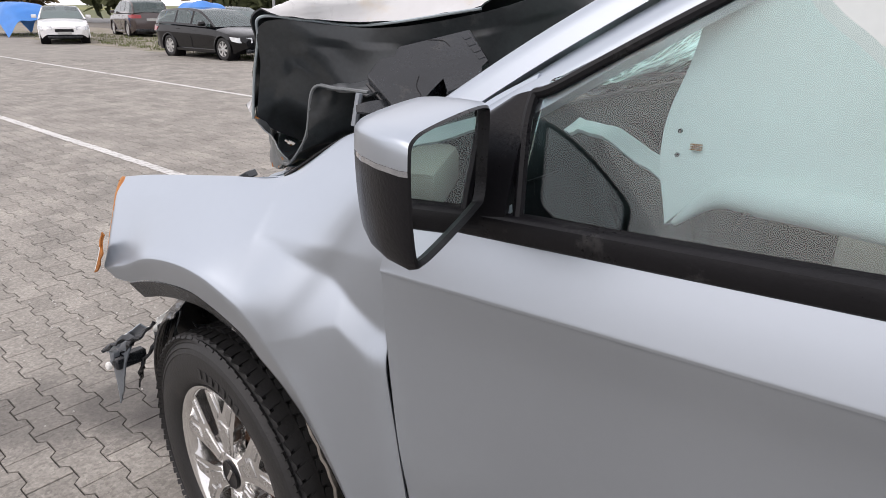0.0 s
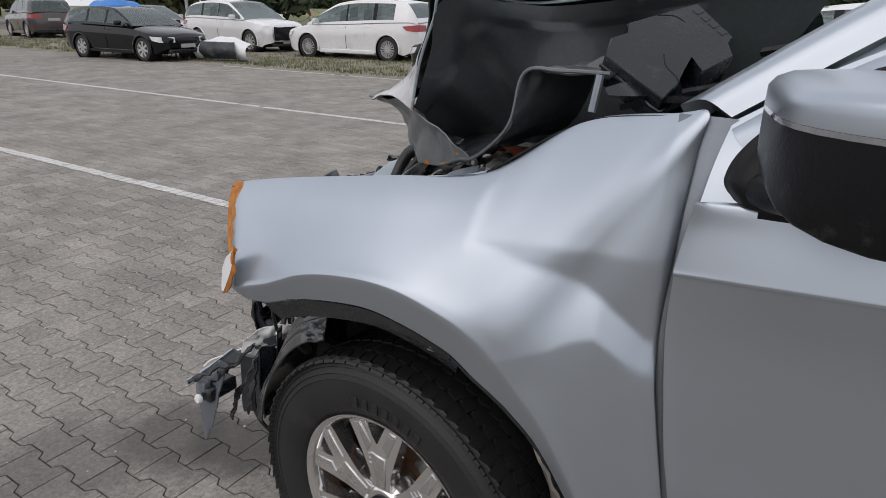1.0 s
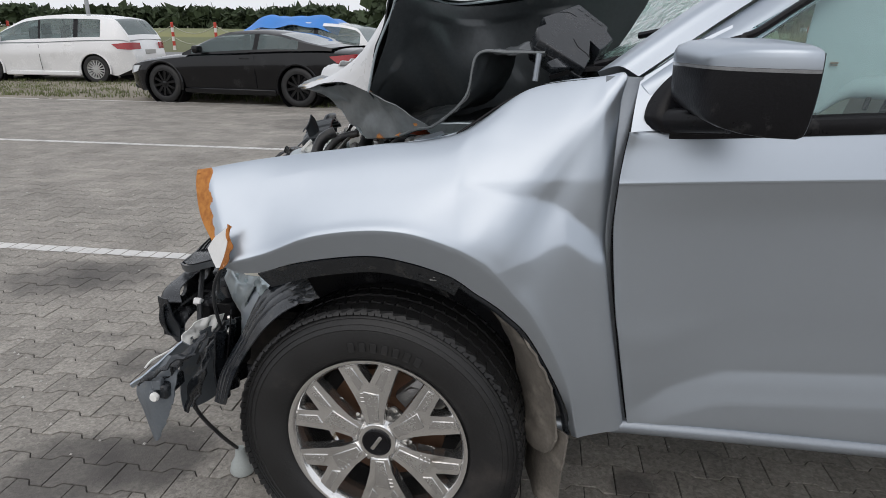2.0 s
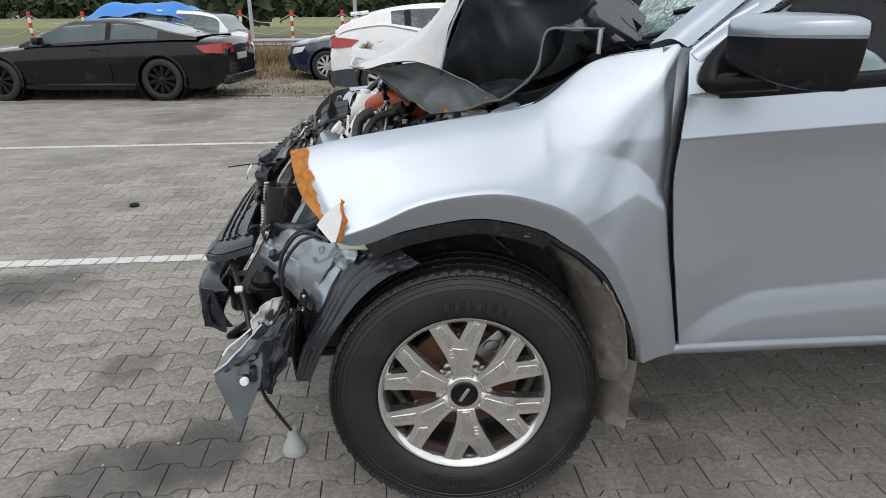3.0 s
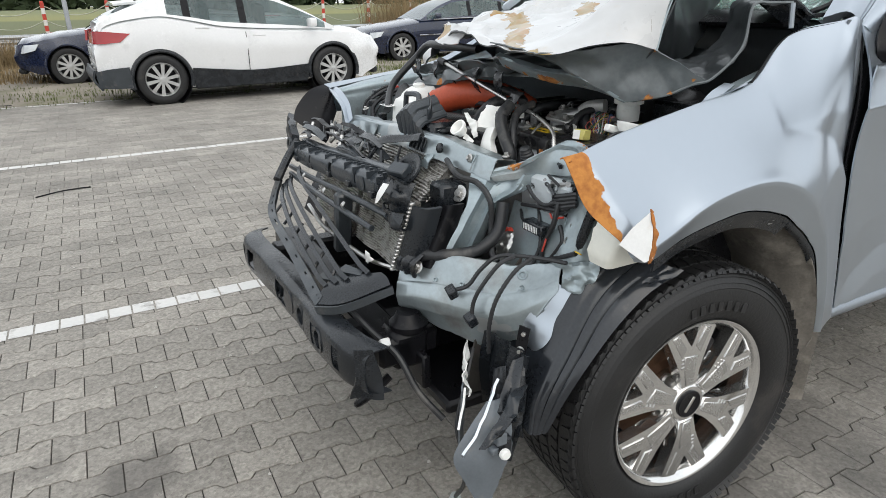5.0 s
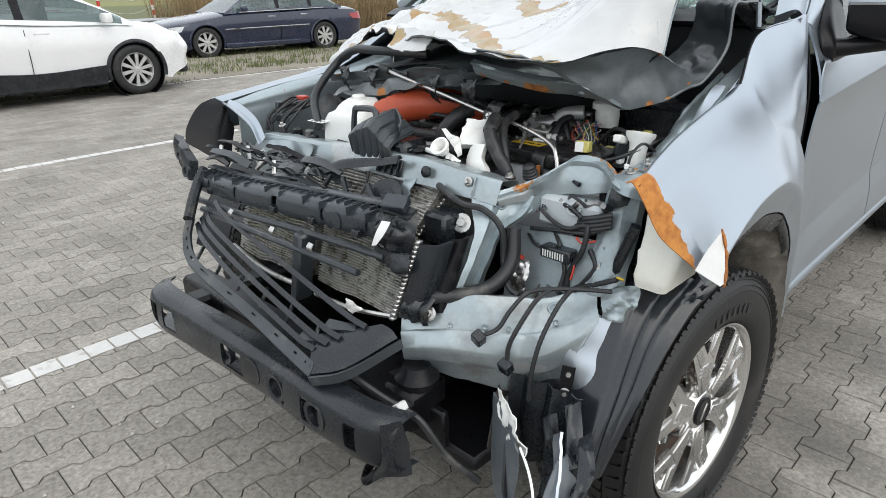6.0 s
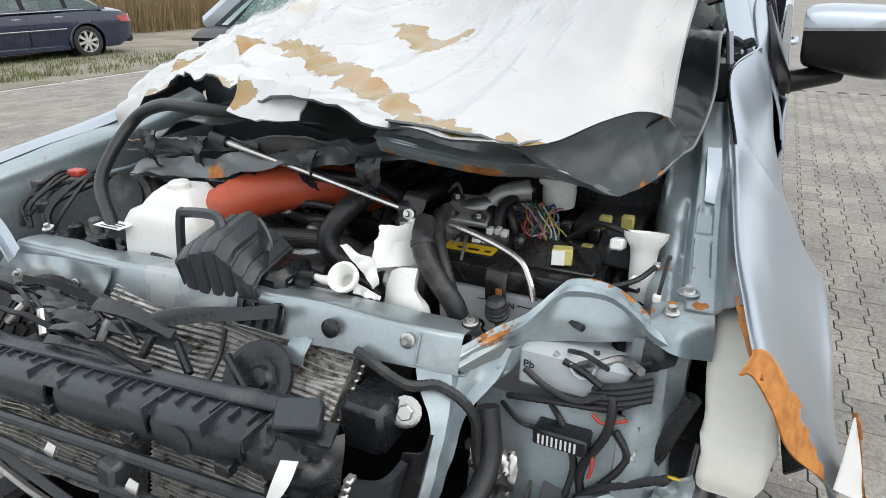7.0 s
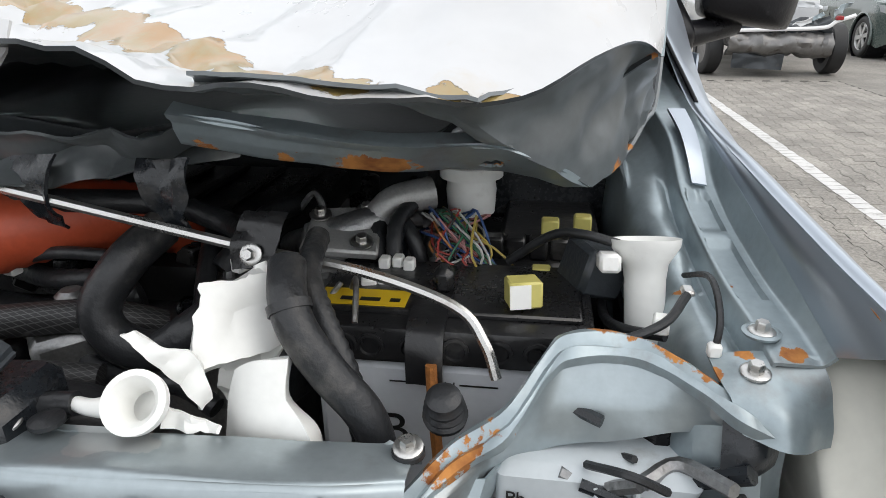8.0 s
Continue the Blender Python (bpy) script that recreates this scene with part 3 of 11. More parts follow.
arch_edge = [(-0.326, -0.089, 0.881), (-0.255, -0.060, 0.868), (-0.15, -0.050, 0.898), (0.005, -0.048, 0.922), (0.104, -0.045, 0.911), (0.19, -0.040, 0.885), (0.225, -0.037, 0.866), (0.257, -0.035, 0.843), (0.295, -0.031, 0.818), (0.33, -0.027, 0.79), (0.39, -0.020, 0.726), (0.476, 0.0, 0.56), (0.502, 0.006, 0.459)]
flare = [(-0.338, -0.091, 0.894), (-0.230, -0.072, 0.921), (-0.12, -0.066, 0.966), (0.003, -0.061, 0.987), (0.106, -0.058, 0.985), (0.20, -0.052, 0.958), (0.243, -0.049, 0.938), (0.282, -0.045, 0.914), (0.315, -0.040, 0.881), (0.345, -0.035, 0.845), (0.401, -0.028, 0.774), (0.478, -0.010, 0.617), (0.517, 0.0, 0.462)]
upper = [(-0.429, 0.026, 1.083), (-0.309, 0.050, 1.106), (-0.18, 0.070, 1.125), (0.0, 0.090, 1.150), (0.192, 0.110, 1.179), (0.352, 0.146, 1.279), (0.510, 0.112, 1.311), (0.558, 0.094, 1.316), (0.551, 0.084, 1.255), (0.545, 0.062, 1.098), (0.545, 0.044, 0.93), (0.594, 0.040, 0.65), (0.628, 0.042, 0.475)]


def between(a, b, t, out):
    return tuple(p * (1 - t) + q * t + o for p, q, o in zip(a, b, out))


rows = [[(p[0], p[1] + 0.006, p[2]) for p in arch_edge], [between(a, f, 0.6, (0, 0.002, 0)) for a, f in zip(arch_edge, flare)], [between(a, f, 0.93, (0, 0.001, 0)) for a, f in zip(arch_edge, flare)],
        [between(a, b, 0.03, (0, 0.001, 0)) for a, b in zip(flare, upper)], [between(a, b, 0.16, (0, 0.002, 0)) for a, b in zip(flare, upper)],
        [between(a, b, 0.48, (-0.022 if i == 0 else 0, (-0.003, -0.003, -0.003, -0.003, -0.003, -0.003, 0.010, 0.018, 0.014)[i] if i < 9 else 0.0, 0)) for i, (a, b) in enumerate(zip(flare, upper))],
        [between(a, b, 0.80, (-0.012 if i == 0 else 0, (-0.007, -0.007, -0.007, -0.007, -0.007, -0.002, 0.003, 0.006, 0.002)[i] if i < 9 else -0.004, 0)) for i, (a, b) in enumerate(zip(flare, upper))], upper, [(p[0], p[1] + 0.013, p[2] - 0.001) if i < 5 else (p[0] + 0.001, p[1] + 0.006, p[2]) for i, p in enumerate(upper)]]
def torn_paint():
    """Silver paint that has come off along the torn front edge, where the steel rusts."""
    m = silver.copy()
    m.name = "silver_paint_torn"
    n, l = m.node_tree.nodes, m.node_tree.links
    b = n["Principled BSDF"]
    tc, sx, nz, sm, rp, mx, tone = (n.new("ShaderNode" + k) for k in ("TexCoord", "SeparateXYZ", "TexNoise", "Math", "ValToRGB", "Mix", "TexNoise"))
    l.new(tc.outputs["Object"], sx.inputs[0])
    l.new(tc.outputs["Object"], nz.inputs["Vector"])
    l.new(tc.outputs["Object"], tone.inputs["Vector"])
    nz.inputs["Scale"].default_value, nz.inputs["Detail"].default_value = 26, 6
    tone.inputs["Scale"].default_value, tone.inputs["Detail"].default_value = 60, 5
    sm.operation = "MULTIPLY_ADD"
    sm.inputs[1].default_value = 0.05
    l.new(nz.outputs[0], sm.inputs[0])
    l.new(sx.outputs[0], sm.inputs[2])
    rp.color_ramp.elements[0].position, rp.color_ramp.elements[1].position = 0.5, 0.51
    shift = n.new("ShaderNodeMapRange")
    shift.inputs[1].default_value, shift.inputs[2].default_value = -0.241, -0.041
    shift.inputs[3].default_value, shift.inputs[4].default_value = 1, 0
    tilt = n.new("ShaderNodeMath")
    tilt.operation = "MULTIPLY_ADD"
    tilt.inputs[1].default_value = 0.2
    l.new(sx.outputs[2], tilt.inputs[0])
    l.new(sm.outputs[0], tilt.inputs[2])
    l.new(tilt.outputs[0], shift.inputs[0])
    l.new(shift.outputs[0], rp.inputs[0])
    ramp = n.new("ShaderNodeValToRGB")
    ramp.color_ramp.elements[0].color, ramp.color_ramp.elements[1].color = (0.36, 0.13, 0.03, 1), (0.52, 0.22, 0.05, 1)
    ramp.color_ramp.elements[0].position, ramp.color_ramp.elements[1].position = 0.35, 0.6
    l.new(tone.outputs[0], ramp.inputs[0])
    mx.data_type = "RGBA"
    l.new(rp.outputs[0], mx.inputs[0])
    l.new(b.inputs["Base Color"].links[0].from_socket, mx.inputs[6])
    l.new(ramp.outputs[0], mx.inputs[7])
    l.new(mx.outputs[2], b.inputs["Base Color"])
    for name, bare in (("Metallic", 0.0), ("Roughness", 0.85), ("Coat Weight", 0.0)):
        k = n.new("ShaderNodeMix")
        l.new(rp.outputs[0], k.inputs[0])
        k.inputs[2].default_value, k.inputs[3].default_value = b.inputs[name].default_value, bare
        if b.inputs[name].links:
            l.new(b.inputs[name].links[0].from_socket, k.inputs[2])
        l.new(k.outputs[0], b.inputs[name])
    return m


part("front_fender", sheet(rows, 14, 18, 0.0025, fender_shape, 1), [torn_paint(), silver_inner], truck, "silver front fender, dented and creased, torn at its front")

# the corner by the arch: white filler with a rusty torn edge
filler_white = material("bare_white_filler", (0.74, 0.74, 0.73), 0.45, 0.0, 0.06, 8.0, 0.15, 60, dirt=(0.55, 0.47, 0.36), dirt_amount=0.12, dirt_scale=9)
def ragged(k, seed):
    return lambda p, n, u, v: p + Vector((k * noise.noise(p * 45 + Vector((seed, 0, 0))) * (v > 0.5), -0.002, 0))


facet = [[(-0.366, -0.060, 0.925), (-0.345, -0.082, 0.905), (-0.330, -0.096, 0.892)], [(-0.342, -0.066, 0.955), (-0.324, -0.084, 0.928), (-0.320, -0.097, 0.894)], [(-0.305, -0.073, 0.985), (-0.304, -0.086, 0.942), (-0.313, -0.098, 0.897)]]
part("torn_corner", sheet(facet, 7, 7, 0.002, ragged(0.004, 5)), filler_white, truck, "white filler showing on the torn corner")
peel = [[(-0.303, -0.074, 0.992), (-0.302, -0.087, 0.945), (-0.322, -0.100, 0.888)], [(-0.292, -0.073, 0.985), (-0.294, -0.087, 0.940), (-0.311, -0.099, 0.892)]]
part("rust_strip", sheet(peel, 10, 5, 0.003, ragged(0.014, 3)), rust, truck)

edge_rust = [[(-0.424, 0.034, 1.079), (-0.37, 0.047, 1.092), (-0.309, 0.060, 1.101), (-0.25, 0.068, 1.111)], [(-0.421, 0.041, 1.076), (-0.369, 0.055, 1.087), (-0.308, 0.068, 1.095), (-0.25, 0.074, 1.107)]]
part("rust_strip", sheet(edge_rust, 12, 5, 0.002, lambda p, n, u, v: p + Vector((0, 0.003, 0.002)) * noise.noise(p * 60)), rust, truck)

# ---- doors ----
def lower_crease(p):
    """The line that rises from the front foot of the doors and runs back: above it the door leans in, below it comes out again."""
    zc = float(np.interp(p.x, (0.60, 0.648, 0.732, 0.841, 1.21, 4.3), (0.50, 0.535, 0.594, 0.643, 0.665, 0.80)))
    d = p.z - zc
    return min(1, max(0, (p.x - 0.60) / 0.1)) * 0.011 * max(0.0, 1 - d / 0.15 if d > 0 else 1 + d / 0.085)


def door(name, x0, x1, label):
    rows = []
    for z, y, s in ((0.478, 0.060, 0.0), (0.492, 0.050, 0.0), (0.535, 0.051, 0.03), (0.575, 0.053, 0.04), (0.60, 0.054, 0.045), (0.63, 0.056, 0.05), (0.66, 0.058, 0.05), (0.72, 0.062, 0.055), (0.80, 0.063, 0.06), (0.98, 0.052, 0.07), (1.082, 0.030, 0.056), (1.096, 0.026, 0.056), (1.108, 0.028, 0.056), (1.165, 0.044, 0.06), (1.198, 0.056, 0.062), (1.206, 0.075, 0.062)):
        a = float(np.interp(z, (0.475, 0.65, 0.80, 0.93, 1.12, 1.20), (0.641, 0.607, 0.580, 0.559, 0.560, 0.573))) if x0 < 1 else x0
        edge_y = min(y, 0.040 if z < 0.7 else 0.036) if x0 < 1 else y
        rows.append([(a, edge_y, z + s * (a - 0.56)), (a + 0.05, edge_y * 0.6 + y * 0.4, z + s * (a - 0.51)), (a * 0.75 + x1 * 0.25, y, z + s * (a * 0.75 + x1 * 0.25 - 0.56)), (a * 0.25 + x1 * 0.75, y, z + s * (a * 0.25 + x1 * 0.75 - 0.56)), (x1, y, z + s * (x1 - 0.56))])
    return part(name, sheet(rows, 14 if x0 < 1 else 6, 5, 0.004, lambda p, n, u, v: p + Vector((0, 0.0005 * noise.noise(p * 5) + lower_crease(p), 0))), silver, truck, label)


front_door = door("front_door", 0.562, 1.615, "silver front door with a sharp shoulder crease")
rear_door = door("rear_door", 1.625, 2.56, "silver rear door")
door("bed_side", 2.60, 4.30, "silver side of the load bed")
# the pillar face in the gap behind the fender: silver with the gap's shade in its colour
silver_shaded = material("shaded_silver_paint", (0.27, 0.295, 0.325), 0.35, 0.6, 0.1, 4.0)
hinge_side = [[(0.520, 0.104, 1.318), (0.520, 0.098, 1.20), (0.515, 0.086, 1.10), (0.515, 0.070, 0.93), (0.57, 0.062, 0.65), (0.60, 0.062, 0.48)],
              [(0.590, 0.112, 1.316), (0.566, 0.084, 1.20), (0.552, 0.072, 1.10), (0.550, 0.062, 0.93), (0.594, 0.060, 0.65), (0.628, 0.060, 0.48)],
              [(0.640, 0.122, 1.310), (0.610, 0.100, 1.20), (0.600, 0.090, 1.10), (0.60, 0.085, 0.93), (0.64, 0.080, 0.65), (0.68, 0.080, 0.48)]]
part("hinge_pillar", sheet(hinge_side, 7, 5, 0.003), silver_shaded, truck, "silver pillar face with painted-in shade, in the gap before the door")
part("door_seal", tube([(0.598, 0.118, 1.312), (0.578, 0.080, 1.20), (0.565, 0.060, 1.10), (0.562, 0.056, 0.93), (0.606, 0.060, 0.65), (0.640, 0.062, 0.48)], 0.003, 8, 8), trim_black, truck)
part("bonnet_seal", tube([(x, y + 0.005, z + 0.001) for x, y, z in upper[4:7]], 0.003, 8, 8), trim_black, truck, "black rubber strip on the fender edge")
# rocker in the same shade-darkened silver, not the plain door paint
part("rocker_panel", tube([(0.45, 0.05, 0.462), (0.64, 0.055, 0.475), (1.5, 0.06, 0.468), (2.6, 0.06, 0.468)], 0.020, 10, 4), silver_shaded, truck)


def handle(x, z):
    h = part("door_handle", tube([(x, 0.05, z), (x + 0.03, 0.012, z), (x + 0.17, 0.010, z + 0.004), (x + 0.20, 0.05, z + 0.004)], 0.013, 8, 5), silver, front_door if x < 1.62 else rear_door, "silver pull handle")
    return h


handle(1.36, 1.135)
handle(2.32, 1.19)

# ---- cab: pillars, roof, seals, glass ----
def side(y_left):
    """Mirrors a place from the left side of the truck to its right."""
    return lambda p: (p[0], y_left(p[1]), p[2])


LEFT, RIGHT = (lambda y: y), (lambda y: 1.84 - y)
for name, f in (("left", LEFT), ("right", RIGHT)):
    s = side(f)
    outer = [(0.590, 0.118, 1.317), (0.80, 0.178, 1.462), (1.06, 0.255, 1.618), (1.34, 0.325, 1.748)]
    inner = [(0.505, 0.165, 1.322), (0.735, 0.235, 1.482), (1.02, 0.325, 1.648), (1.32, 0.395, 1.772)]
    mid = [((a[0] + b[0]) / 2, (a[1] + b[1]) / 2 - 0.012, (a[2] + b[2]) / 2 + 0.018) for a, b in zip(outer, inner)]
    part("windscreen_pillar", sheet([[s(p) for p in r] for r in (outer, mid, inner)], 8, 4, 0.03), silver, truck)
    low = [(0.60, 0.098, 1.296), (0.765, 0.120, 1.402), (1.03, 0.215, 1.570), (1.32, 0.292, 1.712)]
    up = [(0.593, 0.120, 1.313), (0.80, 0.176, 1.457), (1.06, 0.252, 1.613), (1.34, 0.322, 1.744)]
    low2 = [(0.63, 0.085, 1.262), (0.79, 0.104, 1.372), (1.05, 0.200, 1.545), (1.33, 0.280, 1.692)]
    part("door_frame", sheet([[s(p) for p in r] for r in (low2, low, [(a[0] - 0.004, a[1] + 0.004, a[2] - 0.006) for a in up])], 8, 4, 0.02), silver, truck)
    part("door_corner", sheet([[s(p) for p in r] for r in ([(0.567, 0.031, 1.118), (0.62, 0.031, 1.122), (0.70, 0.032, 1.127), (0.82, 0.034, 1.134)], [(0.572, 0.040, 1.160), (0.62, 0.040, 1.163), (0.70, 0.041, 1.168), (0.82, 0.043, 1.175)], [(0.577, 0.056, 1.205), (0.62, 0.055, 1.208), (0.70, 0.055, 1.212), (0.80, 0.055, 1.218)], [(0.584, 0.082, 1.260), (0.625, 0.082, 1.268), (0.69, 0.080, 1.285), (0.775, 0.078, 1.31)], [(0.594, 0.114, 1.312), (0.64, 0.124, 1.342), (0.70, 0.136, 1.385), (0.775, 0.140, 1.425)])], 6, 6, 0.006), silver, truck)
    part("window_seal", tube([s(p) for p in ((0.805, 0.060, 1.232), (0.79, 0.100, 1.385), (0.83, 0.116, 1.418), (1.05, 0.198, 1.553), (1.34, 0.278, 1.702), (2.3, 0.28, 1.72), (2.50, 0.22, 1.60))], 0.008, 8, 7), trim_black, truck)
    part("window_belt", sheet([[s((x, y, z + 0.062 * (x - 0.78))) for x in (0.655, 0.9, 1.6, 2.5)] for y, z in ((0.056, 1.196), (0.044, 1.203), (0.044, 1.232), (0.066, 1.240))], 5, 3, 0.006), trim_black, truck, "black rubber strip below the side window")
    part("side_window", sheet([[s(p) for p in ((0.79, 0.072, 1.222), (1.2, 0.075, 1.25), (1.62, 0.078, 1.275))], [s(p) for p in ((0.805, 0.11, 1.40), (1.2, 0.19, 1.50), (1.62, 0.19, 1.51))], [s(p) for p in ((0.82, 0.122, 1.425), (1.2, 0.245, 1.635), (1.62, 0.284, 1.71))]], 6, 6, 0.004), window_glass, truck, "greenish side window").visible_shadow = False
    part("rear_side_window", sheet([[s(p) for p in ((1.68, 0.078, 1.28), (2.46, 0.08, 1.33))], [s(p) for p in ((1.68, 0.288, 1.715), (2.35, 0.27, 1.70))]], 4, 4, 0.004), window_glass, truck).visible_shadow = False
    part("door_pillar", box(1.615, f(0.075), 1.30, 1.685, f(0.30), 1.72, bevel=0.01), trim_black, truck)
    part("sill_bar", box(0.62, f(0.085), 0.50, 2.58, f(0.11), 1.215, bevel=0.005), dark_cloth, truck)
roof = [[(1.30, y, 1.775 + z) for y, z in ((0.36, -0.02), (0.62, 0.03), (1.22, 0.03), (1.48, -0.02))], [(1.9, y, 1.80 + z) for y, z in ((0.33, -0.03), (0.62, 0.03), (1.22, 0.03), (1.51, -0.03))], [(2.52, y, 1.75 + z) for y, z in ((0.33, -0.03), (0.62, 0.03), (1.22, 0.03), (1.51, -0.03))]]
part("roof", sheet(roof, 6, 6, 0.03), silver, truck)
for f in (LEFT, RIGHT):
    part("roof_rail", tube([(1.30, f(0.33), 1.752), (1.9, f(0.305), 1.77), (2.52, f(0.31), 1.73), (2.66, f(0.10), 1.36)], 0.028, 8, 6), silver, truck)
part("cab_back", box(2.56, 0.12, 0.5, 2.62, 1.72, 1.42, bevel=0.02), silver, truck)
part("rear_window", box(2.57, 0.35, 1.42, 2.578, 1.49, 1.73), window_glass, truck)


def cracked_glass():
    m = bpy.data.materials.new("shattered_windscreen_glass")
    m.use_nodes = True
    n, l = m.node_tree.nodes, m.node_tree.links
    b = n["Principled BSDF"]
    b.inputs["Base Color"].default_value = (0.78, 0.94, 0.90, 1)
    b.inputs["Transmission Weight"].default_value = 1.0
    tc = n.new("ShaderNodeTexCoord")
    v = n.new("ShaderNodeTexVoronoi")
    v.feature = "DISTANCE_TO_EDGE"
    v.inputs["Scale"].default_value = 17
    wp = n.new("ShaderNodeTexNoise")
    wp.inputs["Scale"].default_value = 9
    mv = n.new("ShaderNodeVectorMath")
    mv.operation = "MULTIPLY_ADD"
    mv.inputs[1].default_value = (0.22, 0.22, 0.22)
    l.new(tc.outputs["Object"], wp.inputs["Vector"])
    l.new(wp.outputs[1], mv.inputs[0])
    l.new(tc.outputs["Object"], mv.inputs[2])
    l.new(mv.outputs[0], v.inputs["Vector"])
    mr = n.new("ShaderNodeMapRange")
    mr.inputs[1].default_value, mr.inputs[2].default_value = 0.015, 0.05
    mr.inputs[3].default_value, mr.inputs[4].default_value = 0.7, 0.05
    l.new(v.outputs[0], mr.inputs[0])
    l.new(mr.outputs[0], b.inputs["Roughness"])
    clear = n.new("ShaderNodeMapRange")
    clear.inputs[1].default_value, clear.inputs[2].default_value = 0.02, 0.07
    clear.inputs[3].default_value, clear.inputs[4].default_value = 0.45, 0.92
    l.new(v.outputs[0], clear.inputs[0])
    l.new(clear.outputs[0], b.inputs["Transmission Weight"])
    bp = n.new("ShaderNodeBump")
    bp.inputs["Strength"].default_value, bp.inputs["Distance"].default_value = 0.3, 0.006
    l.new(v.outputs[0], bp.inputs["Height"])
    l.new(bp.outputs[0], b.inputs["Normal"])
    web = n.new("ShaderNodeMapRange")
    web.inputs[1].default_value, web.inputs[2].default_value = 0.03, 0.12
    web.inputs[3].default_value, web.inputs[4].default_value = 0.85, 0.12
    l.new(v.outputs[0], web.inputs[0])
    milky, both = n.new("ShaderNodeBsdfTranslucent"), n.new("ShaderNodeMixShader")
    milky.inputs[0].default_value = (0.72, 0.90, 0.86, 1)
    l.new(web.outputs[0], both.inputs[0])
    l.new(b.outputs[0], both.inputs[1])
    l.new(milky.outputs[0], both.inputs[2])
    l.new(both.outputs[0], n["Material Output"].inputs["Surface"])
    return m


shattered = cracked_glass()
screen = [[(0.53 if 0.3 < y < 1.6 else 0.56, y, 1.318 + 0.02 * (0.2 < y < 1.6)) for y in (0.19, 0.5, 0.92, 1.34, 1.65)], [(0.93, y, 1.56 + z) for y, z in ((0.30, 0.03), (0.55, 0.02), (0.92, 0.03), (1.30, 0.05), (1.54, 0.03))], [(1.31, y, 1.765 + z) for y, z in ((0.39, 0.0), (0.6, 0.03), (0.92, 0.035), (1.24, 0.03), (1.45, 0.0))]]
part("windscreen", sheet(screen, 6, 10, 0.006, lambda p, n, u, v: p + n * 0.02 * noise.noise(p * 4)), shattered, truck, "shattered greenish windscreen").visible_shadow = False


